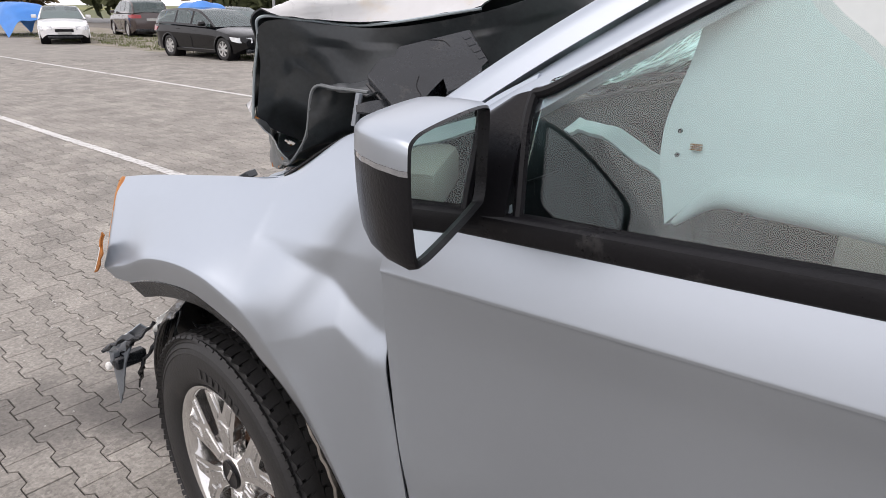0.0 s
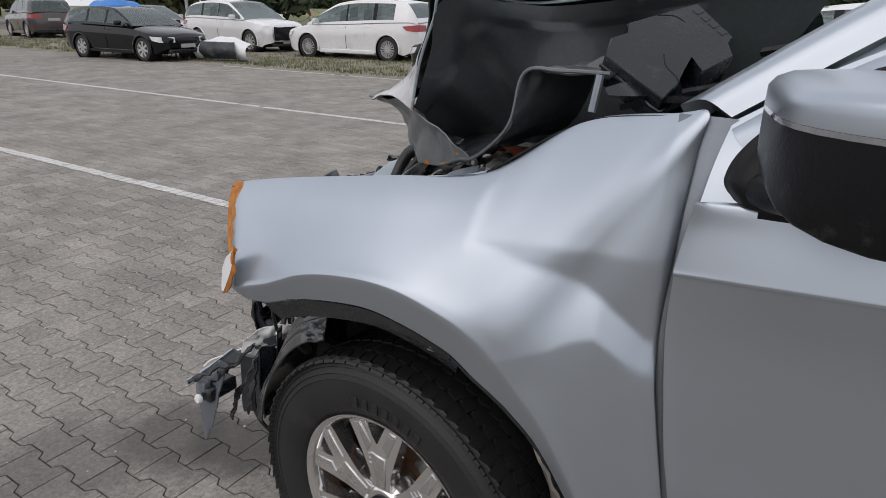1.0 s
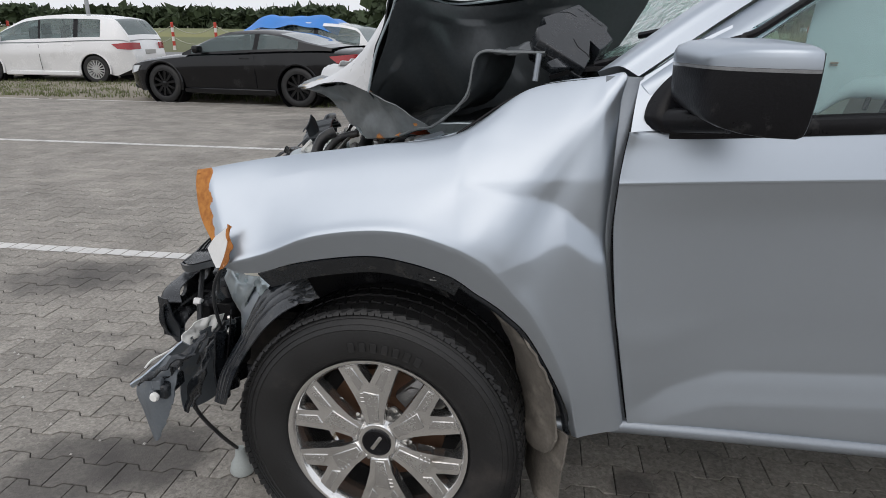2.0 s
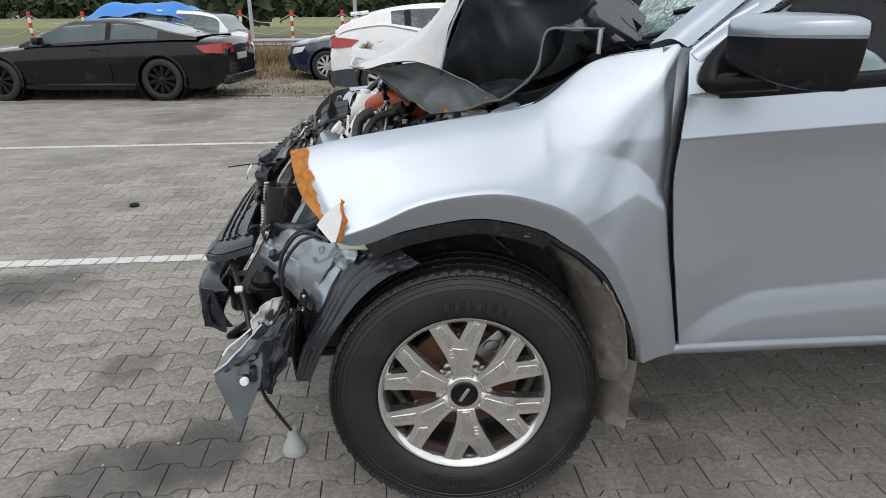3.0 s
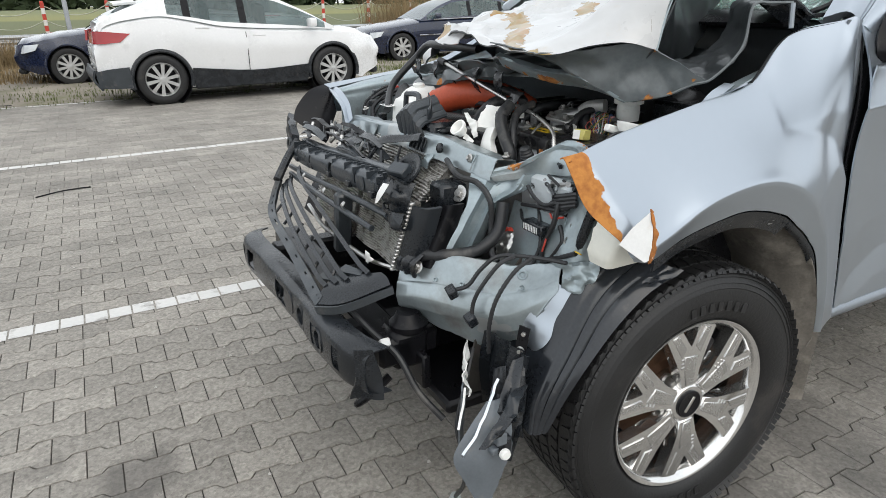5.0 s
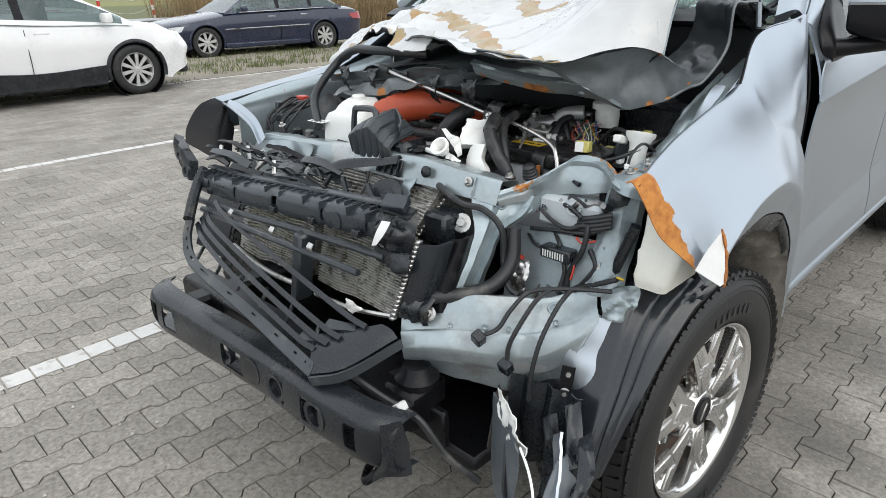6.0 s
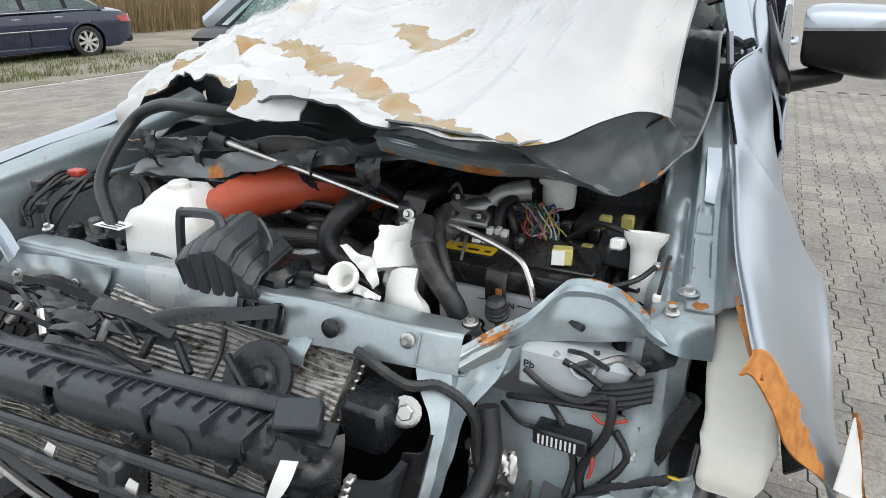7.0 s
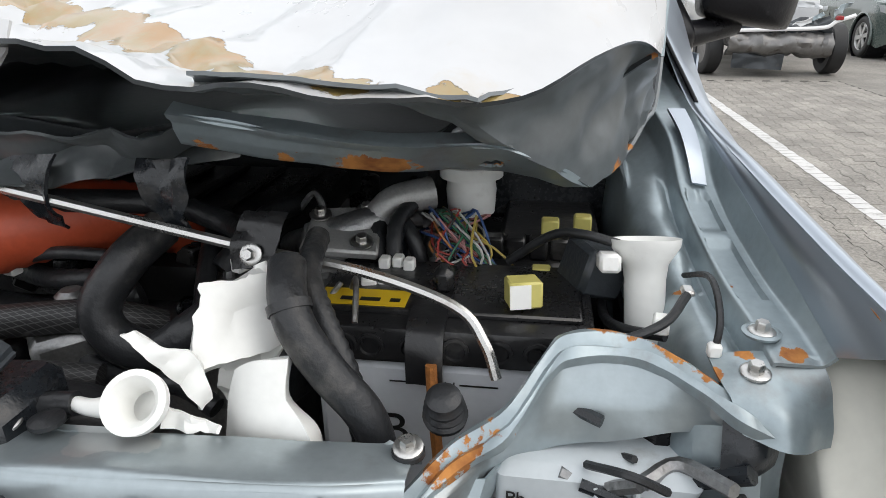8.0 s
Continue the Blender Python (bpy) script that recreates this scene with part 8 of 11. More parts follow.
part("wiring_sleeve", tube([(-0.15, 0.86, 1.13), (-0.10, 0.72, 1.115), (-0.11, 0.64, 1.10), (-0.14, 0.60, 1.10)], 0.013, 10, 8), hose_rubber, truck)
# stay rod
part("bonnet_stay", tube([(-0.205, 0.955, 1.192), (-0.197, 0.76, 1.148), (-0.188, 0.58, 1.106), (-0.19, 0.47, 1.088), (-0.198, 0.385, 1.062), (-0.212, 0.357, 1.035), (-0.222, 0.345, 1.005)], 0.0052, 8, 7), steel, truck, "thin steel bonnet stay")
part("stay_grip", tube([(-0.204, 0.945, 1.190), (-0.206, 0.98, 1.197)], 0.011, 10, 1), hose_rubber, truck)
part("black_bracket", sheet([[(-0.185, 0.580, 1.142), (-0.203, 0.586, 1.118), (-0.212, 0.584, 1.094)], [(-0.180, 0.540, 1.140), (-0.198, 0.543, 1.120), (-0.208, 0.548, 1.098)]], 6, 6, 0.004, lambda p, n, u, v: p + n * crumple(p, 0.03, 0.008)), battery_black, truck)
bm = bmesh.new()
add_bolt(bm, (-0.209, 0.566, 1.108), 0.0055, (-0.9, 0, 0.4))
part("bracket_bolt", bm, steel, truck)

# white expansion bottle, broken
bottle = new("broken_bottle")
bottle.parent = truck
tagged(bottle, "broken white plastic coolant bottle")
front = [[(-0.255, 0.590, 1.091), (-0.245, 0.578, 1.094), (-0.232, 0.566, 1.098), (-0.222, 0.556, 1.104)], [(-0.278, 0.591, 1.070), (-0.268, 0.577, 1.072), (-0.250, 0.562, 1.070), (-0.228, 0.551, 1.068)], [(-0.300, 0.590, 1.040), (-0.292, 0.575, 1.040), (-0.272, 0.558, 1.040), (-0.245, 0.548, 1.040)]]
part("bottle_body", sheet(front, 5, 6, 0.026, lambda p, n, u, v: p + n * (crumple(p, 0.05, 0.004) + 0.006 * bell(u - 0.5, 0.3) * bell(v - 0.5, 0.35)) + Vector((0, 0.003, 0.003)) * noise.noise(p * 60) * (v > 0.85)), white_plastic, bottle, "crumpled white bottle wall with a torn edge")
torn = [[(-0.262, 0.572, 1.045), (-0.252, 0.552, 1.045), (-0.255, 0.527, 1.058)], [(-0.275, 0.578, 1.022), (-0.268, 0.555, 1.020), (-0.268, 0.528, 1.036)], [(-0.272, 0.580, 1.008), (-0.272, 0.565, 1.000), (-0.275, 0.540, 1.018)]]
part("torn_wall", sheet(torn, 6, 6, 0.003, lambda p, n, u, v: p + n * crumple(p, 0.02, 0.010)), white_plastic, bottle)
part("bottle_boss", tube([(-0.222, 0.553, 1.106), (-0.226, 0.546, 1.092), (-0.228, 0.541, 1.084)], [0.006, 0.009, 0.006], 12, 4), white_plastic, bottle)
for rows_b in ([[(-0.320, 0.624, 1.085), (-0.325, 0.605, 1.068), (-0.325, 0.585, 1.050), (-0.325, 0.565, 1.026)], [(-0.318, 0.616, 1.088), (-0.318, 0.594, 1.076), (-0.315, 0.570, 1.068), (-0.315, 0.560, 1.030)]], [[(-0.335, 0.590, 1.035), (-0.335, 0.572, 1.030), (-0.335, 0.545, 1.020)], [(-0.34, 0.590, 1.020), (-0.34, 0.570, 1.018), (-0.34, 0.545, 1.016)]]):
    part("bottle_shard", sheet(rows_b, 6, 6, 0.003, lambda p, n, u, v: p + n * crumple(p, 0.03, 0.010)), white_plastic, bottle)
foot = [[(-0.280, 0.540, 1.040), (-0.282, 0.522, 1.050), (-0.280, 0.506, 1.053)], [(-0.290, 0.546, 1.010), (-0.296, 0.526, 1.020), (-0.292, 0.507, 1.022)], [(-0.292, 0.552, 0.985), (-0.302, 0.528, 0.998), (-0.302, 0.482, 1.002)], [(-0.292, 0.555, 0.960), (-0.300, 0.525, 0.970), (-0.302, 0.480, 0.970)]]
part("bottle_foot", sheet(foot, 6, 6, 0.02, lambda p, n, u, v: p + n * 0.003 * noise.noise(p * 30)), white_plastic, bottle)
m = Matrix.Translation((-0.352, 0.597, 1.048)) @ Vector((0, 0, 1)).rotation_difference(Vector((-0.75, -0.1, 0.7))).to_matrix().to_4x4()
part("bottle_neck", lathe([(0.015, -0.016), (0.017, 0.0), (0.0235, 0.002), (0.024, 0.010), (0.019, 0.011), (0.0135, 0.004), (0.0115, -0.016)], 32, m), white_plastic, bottle, "open white filler neck")
part("neck_spout", tube([(-0.335, 0.628, 1.03), (-0.338, 0.65, 1.03), (-0.335, 0.665, 1.03)], [0.010, 0.007, 0.006], 10, 3), white_plastic, bottle)
part("neck_hose", tube([(-0.335, 0.665, 1.03), (-0.34, 0.75, 1.025), (-0.33, 0.85, 1.02)], 0.010, 10, 6), hose_rubber, truck)
part("rubber_stop", lathe([(0.006, -0.02), (0.018, -0.008), (0.019, -0.003), (0.0165, 0.0), (0.018, 0.004), (0.0155, 0.008), (0.0165, 0.012), (0.014, 0.016), (0.0145, 0.020), (0.010, 0.024), (0.004, 0.025)], 24, Matrix.Translation((-0.276, 0.383, 1.006)) @ Matrix.Rotation(-0.35, 4, "Y")), hose_rubber, truck, "black rubber bonnet stop")

# right hand reservoir, air box, snorkel
res = new("washer_reservoir")
res.parent = truck
tagged(res, "white plastic fluid reservoir")
bm = loft([(0.93, -0.32, -0.21, 0.94, 1.14, 0.02), (1.045, -0.325, -0.21, 0.93, 1.125, 0.02), (1.070, -0.320, -0.215, 0.94, 1.11, 0.02), (1.078, -0.31, -0.22, 0.945, 1.085, 0.018), (1.105, -0.300, -0.225, 0.965, 1.06, 0.016), (1.113, -0.290, -0.23, 0.975, 1.05, 0.014)])
bmesh.ops.subdivide_edges(bm, edges=bm.edges, cuts=1)
for v in bm.verts:
    v.co += Vector((crumple(v.co, 0.09, 0.008), crumple(v.co, 0.08, 0.006, 2.0), 0.006 * noise.noise(v.co * 18)))
part("reservoir_body", bm, white_plastic, res)
part("reservoir_cap", lathe([(0.020, 0.0), (0.020, 0.012), (0.016, 0.016), (0.0, 0.016)], 20, Matrix.Translation((-0.27, 1.01, 1.110))), white_plastic, res)
air = new("air_intake")
air.parent = truck
tagged(air, "broken black ribbed air intake duct")
duct_line = ((0.880, 1.060, 1.005), (0.835, 1.084, 1.000), (0.790, 1.098, 0.998), (0.745, 1.068, 0.992), (0.715, 1.050, 0.990))
duct = [[(-0.325, y, z + 0.016) for y, z, b in duct_line], [(-0.398, y, z) for y, z, b in duct_line], [(-0.415, y, z - 0.014) for y, z, b in duct_line], [(-0.405, y, b) for y, z, b in duct_line]]
part("duct", sheet(duct, 12, 6, 0.005, lambda p, n, u, v: p + n * 0.005 * (math.sin(u * 40) > 0.55), crisp="uv"), grey_plastic, air)
part("duct_wing", sheet([[(-0.36, 0.745, 1.070), (-0.37, 0.735, 1.115), (-0.38, 0.722, 1.135)], [(-0.39, 0.715, 1.060), (-0.395, 0.700, 1.090), (-0.40, 0.690, 1.080)]], 6, 6, 0.004, lambda p, n, u, v: p + n * 0.008 * math.sin(v * 3)), grey_plastic, air)
part("handle_loop", tube([(-0.365, 0.925, 1.010), (-0.362, 0.913, 1.100), (-0.36, 0.900, 1.110), (-0.36, 0.845, 1.115), (-0.362, 0.825, 1.108), (-0.37, 0.812, 1.085)], 0.0085, 6, 6), grey_plastic, air)
part("air_box", box(-0.39, 0.69, 0.99, -0.30, 0.86, 1.05, bevel=0.012), black_plastic, air)
part("long_shard", sheet([[(-0.508, 0.98, 0.930), (-0.485, 0.81, 0.985), (-0.455, 0.645, 1.020)], [(-0.500, 0.98, 0.955), (-0.475, 0.81, 1.008), (-0.445, 0.645, 1.038)], [(-0.475, 0.97, 0.952), (-0.455, 0.81, 1.0), (-0.435, 0.645, 1.030)]], 6, 5, 0.004, lambda p, n, u, v: p + n * 0.006 * noise.noise(p * 20)), black_plastic, air)
part("bellows", lathe([(0.052 + 0.006 * (k % 2), 0.012 * k) for k in range(8)], 28, Matrix.Translation((-0.16, 1.22, 1.02)) @ Matrix.Rotation(radians(-70), 4, "Y")), hose_rubber, truck, "black ribbed air bellows")
part("airbox_label", box(-0.352, 1.09, 1.0445, -0.318, 1.16, 1.0455, m=None), paper, truck, "white paper label with print")
bm = bmesh.new()
for k in range(3):
    add_box(bm, -0.348 + 0.008 * k, 1.10, 1.0457, -0.345 + 0.008 * k, 1.145 - 0.01 * k, 1.0462)
pieces("print_bar", bm, ink, truck)
loom = new("wiring_loom")
loom.parent = truck
tagged(loom, "torn wiring loom with plugs")
random.seed(3)
for k in range(9):
    y = 1.50 + random.uniform(-0.06, 0.06)
    part("loom_wire", tube([(-0.10 + random.uniform(-0.03, 0.03), y, 1.035), (-0.17, y - 0.03, 1.04 + random.uniform(-0.02, 0.02)), (-0.24, y + random.uniform(-0.06, 0.06), 1.0), (-0.26, y, 0.95)], random.uniform(0.003, 0.007), 6, 5), hose_rubber, loom)
for p in ((-0.20, 1.55, 1.03), (-0.24, 1.49, 1.0), (-0.17, 1.46, 1.04)):
    part("loom_plug", box(-0.018, -0.014, -0.012, 0.018, 0.014, 0.012, bevel=0.003, m=Matrix.Translation(p) @ Matrix.Rotation(p[1] * 9, 4, "Z")), black_plastic, loom)
part("red_plug", box(-0.014, -0.02, -0.008, 0.014, 0.02, 0.008, bevel=0.003, m=Matrix.Translation((-0.15, 1.48, 1.055))), red_plastic, loom)

# ---- the opening left of the radiator: lamp housing, ABS unit, cables ----
box_white = material("pale_grey_box", (0.52, 0.56, 0.58), 0.4, 0.0, 0.06, 6.0, 0.1, 40, dirt=(0.30, 0.30, 0.28), dirt_amount=0.15, dirt_scale=9)
grey_box = loft([(0.905, -0.292, -0.21, 0.205, 0.338, 0.008), (0.912, -0.298, -0.21, 0.198, 0.340, 0.008), (0.962, -0.294, -0.21, 0.178, 0.340, 0.008), (0.970, -0.284, -0.21, 0.182, 0.334, 0.008)])
stamped_box = part("stamped_box", grey_box, box_white, truck, "pale grey moulded box behind the front")
part("box_bracket", tube([(-0.297, 0.262, 0.962), (-0.300, 0.258, 0.950), (-0.301, 0.245, 0.944), (-0.300, 0.232, 0.950), (-0.297, 0.228, 0.962)], 0.003, 6, 5), box_white, stamped_box)
part("inner_panel", sheet([[(-0.292, 0.40, 0.885), (-0.300, 0.30, 0.890), (-0.298, 0.18, 0.900)], [(-0.318, 0.40, 0.80), (-0.325, 0.30, 0.805), (-0.318, 0.18, 0.81)], [(-0.340, 0.40, 0.70), (-0.350, 0.30, 0.70), (-0.335, 0.18, 0.70)]], 6, 6, 0.006, lambda p, n, u, v: p + n * 0.004 * noise.noise(p * 8)), silver_inner, truck, "grey painted inner panel")
txt = bpy.data.curves.new("stamp_text", "FONT")
txt.body, txt.size, txt.extrude = "Pb", 0.017, 0.0003
tob = new("stamp_text", txt)
tob.parent = stamped_box
tob.matrix_basis = Matrix.Translation((-0.2975, 0.332, 0.938)) @ Matrix.Rotation(radians(-90), 4, "Z") @ Matrix.Rotation(radians(90), 4, "X")
txt.materials.append(ink)
union = new("pipe_union")
union.parent = truck
tagged(union, "pipe union with a red cap")
mm = Matrix.Translation((-0.338, 0.400, 0.802)) @ Vector((0, 0, 1)).rotation_difference(Vector((-0.1, -0.90, 0.40))).to_matrix().to_4x4()
part("union_body", lathe([(0.0, 0), (0.010, 0), (0.010, 0.014), (0.014, 0.016), (0.014, 0.028), (0.010, 0.030)], 6, mm), steel, union)
part("cap", lathe([(0.009, 0.030), (0.011, 0.031), (0.011, 0.040), (0.009, 0.042), (0.009, 0.056), (0.006, 0.060), (0.0, 0.060)], 16, mm), red_plastic, union)
module = part("black_module", box(-0.345, 0.220, 0.845, -0.310, 0.298, 0.872, bevel=0.003), black_plastic, truck, "black control module with a printed label")
bm = bmesh.new()
for k in range(9):
    add_box(bm, -0.3462, 0.235 + 0.0065 * k, 0.850, -0.3452, 0.238 + 0.0065 * k, 0.866)
pieces("print_bar", bm, paper, module)
foil = [[(-0.352, 0.388, 0.812), (-0.352, 0.350, 0.824), (-0.352, 0.318, 0.832)], [(-0.368, 0.386, 0.780), (-0.372, 0.345, 0.790), (-0.368, 0.312, 0.796)], [(-0.362, 0.372, 0.748), (-0.365, 0.345, 0.742), (-0.362, 0.322, 0.756)]]
part("crushed_foil", sheet(foil, 9, 9, 0.002, lambda p, n, u, v: p + n * crumple(p, 0.018, 0.014)), steel, truck, "crumpled aluminium heat shield")
cables = [([(-0.43, 0.53, 0.985), (-0.44, 0.45, 0.960), (-0.405, 0.412, 0.945), (-0.394, 0.368, 0.905), (-0.395, 0.360, 0.828), (-0.41, 0.332, 0.782), (-0.41, 0.305, 0.768)], 0.0072), ([(-0.33, 0.225, 0.760), (-0.332, 0.228, 0.815), (-0.325, 0.200, 0.880), (-0.315, 0.197, 0.925), (-0.30, 0.205, 0.94)], 0.0062), ([(-0.33, 0.215, 0.775), (-0.325, 0.182, 0.820), (-0.318, 0.170, 0.850), (-0.312, 0.190, 0.880)], 0.0055),
          ([(-0.338, 0.232, 0.765), (-0.335, 0.205, 0.792), (-0.33, 0.170, 0.808), (-0.325, 0.112, 0.838)], 0.0055), ([(-0.300, 0.290, 0.895), (-0.318, 0.262, 0.870), (-0.33, 0.240, 0.820), (-0.345, 0.245, 0.770)], 0.0045), ([(-0.31, 0.35, 0.89), (-0.315, 0.27, 0.905), (-0.312, 0.20, 0.915), (-0.30, 0.15, 0.94)], 0.0045), ([(-0.305, 0.36, 0.872), (-0.325, 0.325, 0.862), (-0.325, 0.30, 0.858)], 0.0035), ([(-0.312, 0.325, 0.945), (-0.318, 0.285, 0.925), (-0.318, 0.24, 0.918), (-0.305, 0.19, 0.945)], 0.0045)]
for k in range(4):
    cables.append(([(-0.306 - 0.004 * (k % 2), 0.235 - 0.004 * k, 0.915 + 0.009 * k), (-0.31, 0.19, 0.925 + 0.009 * k), (-0.30, 0.150, 0.938 + 0.009 * k)], 0.0055))
# three looms hang down over the lower member
for pts in ([(-0.355, 0.105, 0.823), (-0.380, 0.150, 0.822), (-0.42, 0.205, 0.820), (-0.452, 0.245, 0.810), (-0.487, 0.262, 0.778), (-0.512, 0.276, 0.738), (-0.537, 0.296, 0.723)], [(-0.418, 0.208, 0.820), (-0.462, 0.218, 0.803), (-0.502, 0.233, 0.748), (-0.517, 0.243, 0.708), (-0.522, 0.243, 0.673)], [(-0.40, 0.175, 0.820), (-0.448, 0.174, 0.798), (-0.492, 0.180, 0.738), (-0.507, 0.188, 0.668), (-0.502, 0.198, 0.588)]):
    cables.append((pts, 0.0048))
for pts, r in cables:
    part("cable", tube(pts, r, 8, 12, ridge=0.0008), hose_rubber, truck, "black sleeved cable")
part("cable_lug", lathe([(0.004, 0.0), (0.009, 0.0), (0.009, 0.003), (0.004, 0.003)], 14, Matrix.Translation((-0.325, 0.106, 0.840)) @ Matrix.Rotation(0.6, 4, "Y"), close=True), label_yellow, truck, "yellowed ring terminal")
part("red_wire", tube([(-0.315, 0.175, 0.905), (-0.322, 0.205, 0.895), (-0.318, 0.222, 0.902)], 0.0025, 6, 5), red_plastic, truck)
part("red_wire", tube([(-0.330, 0.215, 0.850), (-0.338, 0.212, 0.832), (-0.342, 0.215, 0.812)], 0.0025, 6, 5), red_plastic, truck)
part("post_foil", sheet([[(-0.305, 0.178, 0.89), (-0.318, 0.172, 0.85)], [(-0.300, 0.160, 0.89), (-0.322, 0.158, 0.845)]], 7, 7, 0.002, lambda p, n, u, v: p + n * crumple(p, 0.02, 0.012)), steel, truck)
for p, a in (((-0.543, 0.304, 0.716), 0.5), ((-0.524, 0.244, 0.662), 0.2)):
    part("cable_plug", box(-0.012, -0.014, -0.016, 0.012, 0.014, 0.016, bevel=0.003, m=Matrix.Translation(p) @ Matrix.Rotation(a, 4, "X") @ Matrix.Rotation(-0.5, 4, "Y")), black_plastic, truck)
part("cooler_hose", tube([(-0.572, 0.465, 0.768), (-0.53, 0.42, 0.770), (-0.485, 0.380, 0.776), (-0.435, 0.352, 0.79), (-0.385, 0.345, 0.83), (-0.36, 0.36, 0.90)], 0.0165, 14, 8), hose_rubber, truck, "black cooler hose with an open end")
part("hose_end", lathe([(0.016, 0.0), (0.0185, 0.001), (0.0185, 0.008), (0.016, 0.009), (0.010, 0.003)], 20, Matrix.Translation((-0.578, 0.470, 0.768)) @ Vector((0, 0, 1)).rotation_difference(Vector((0.65, -0.7, 0))).to_matrix().to_4x4()), grey_plastic, truck)
for p0, p1, r in (((-0.30, 0.15, 0.80), (-0.29, 0.10, 0.95), 0.012), ((-0.27, 0.20, 0.95), (-0.30, 0.15, 0.99), 0.008)):
    part("lamp_post", tube([p0, p1], r, 8, 1), black_plastic, truck)
random.seed(21)
for k in range(14):
    p = Vector((random.uniform(-0.30, -0.22), random.uniform(0.20, 0.33), random.uniform(0.93, 0.985)))
    part("harness_scrap", tube([p, p + Vector((random.uniform(-0.03, 0.03), -0.03, random.uniform(-0.02, 0.02))), p + Vector((-0.02, -0.06, random.uniform(-0.02, 0.02)))], random.uniform(0.003, 0.007), 6, 4), random.choice([hose_rubber, black_plastic, cast_metal]), truck)

# ---- hanging head lamp parts and its bulb ----
pale_grey = material("pale_grey_plastic", (0.40, 0.43, 0.42), 0.4, 0.0, 0.12, 8.0, 0.1, 60, coat=0.2, dirt=(0.25, 0.24, 0.21), dirt_amount=0.2, dirt_scale=9)
hang = new("hanging_lamp_carrier")
hang.parent = truck
tagged(hang, "broken grey lamp carrier hanging on its cable")
panel_rows = [[(-0.594, 0.056, 0.566), (-0.640, 0.052, 0.520), (-0.687, 0.042, 0.462), (-0.668, 0.028, 0.400), (-0.640, 0.012, 0.335), (-0.630, 0.006, 0.318)], [(-0.575, 0.052, 0.566), (-0.600, 0.030, 0.520), (-0.630, 0.012, 0.462), (-0.625, 0.008, 0.400), (-0.618, 0.005, 0.345), (-0.622, 0.004, 0.320)], [(-0.556, 0.060, 0.560), (-0.548, 0.030, 0.520), (-0.556, 0.012, 0.470), (-0.574, 0.010, 0.415), (-0.602, 0.008, 0.355), (-0.618, 0.006, 0.322)]]
carrier_grey = material("slate_grey_plastic", (0.115, 0.130, 0.145), 0.36, 0.0, 0.15, 6.0, 0.15, 120, dirt=(0.19, 0.185, 0.17), dirt_amount=0.12, dirt_scale=12)
part("carrier_plate", sheet(panel_rows, 6, 8, 0.004, lambda p, n, u, v: p + n * (0.003 * noise.noise(p * 14)) + Vector((0.006 * noise.noise(p * 70), 0, 0)) * (v > 0.9), 1), [carrier_grey, black_plastic], hang, "slate grey plate, black behind")
bm = box(-0.606, -0.006, 0.490, -0.580, 0.016, 0.520, bevel=0.003)
add_box(bm, -0.618, -0.004, 0.470, -0.600, 0.014, 0.486, bevel=0.003)
pieces("carrier_lug", bm, carrier_grey, hang)
part("carrier_bolt", lathe([(0.0, 0), (0.012, 0), (0.013, 0.006), (0.010, 0.012), (0.0, 0.012)], 18, Matrix.Translation((-0.594, -0.012, 0.477)) @ Matrix.Rotation(radians(90), 4, "X")), white_plastic, hang)
part("carrier_block", box(-0.60, -0.005, 0.462, -0.565, 0.09, 0.505, bevel=0.006), black_plastic, hang)
part("white_edge", sheet([[(-0.518, 0.262, 0.598), (-0.545, 0.225, 0.605), (-0.572, 0.182, 0.600), (-0.595, 0.150, 0.575)], [(-0.530, 0.252, 0.570), (-0.556, 0.214, 0.560), (-0.580, 0.172, 0.560), (-0.602, 0.142, 0.552)], [(-0.535, 0.246, 0.555), (-0.562, 0.206, 0.530), (-0.584, 0.166, 0.522), (-0.606, 0.136, 0.535)]], 8, 7, 0.002, lambda p, n, u, v: p + n * crumple(p, 0.04, 0.018) + Vector((0, 0, 0.012 * noise.noise(p * 45))) * (v > 0.6)), white_plastic, hang, "white broken lamp edge")
part("white_strip", tube([(-0.600, 0.142, 0.552), (-0.625, 0.105, 0.542), (-0.650, 0.075, 0.532), (-0.664, 0.060, 0.515)], 0.003, 6, 5), white_plastic, hang)
back_rows = [[(-0.505, 0.285, 0.570), (-0.535, 0.240, 0.575), (-0.570, 0.185, 0.565), (-0.605, 0.138, 0.548)], [(-0.510, 0.285, 0.48), (-0.542, 0.242, 0.47), (-0.578, 0.188, 0.46), (-0.612, 0.140, 0.46)], [(-0.520, 0.275, 0.40), (-0.552, 0.232, 0.385), (-0.586, 0.180, 0.375), (-0.615, 0.135, 0.375)], [(-0.530, 0.265, 0.355), (-0.562, 0.224, 0.335), (-0.590, 0.178, 0.33), (-0.612, 0.135, 0.34)]]
part("carrier_back", sheet(back_rows, 6, 6, 0.004, lambda p, n, u, v: p + n * (crumple(p, 0.09, 0.010))), carrier_grey, hang, "slate grey carrier panel")
blade = [[(-0.545, 0.10, 0.575), (-0.62, 0.05, 0.52), (-0.68, 0.018, 0.478)], [(-0.555, 0.08, 0.60), (-0.625, 0.035, 0.535), (-0.682, 0.012, 0.490)]]
part("chrome_blade", sheet(blade, 6, 4, 0.006, lambda p, n, u, v: p + n * 0.006 * noise.noise(p * 25)), silver, hang)
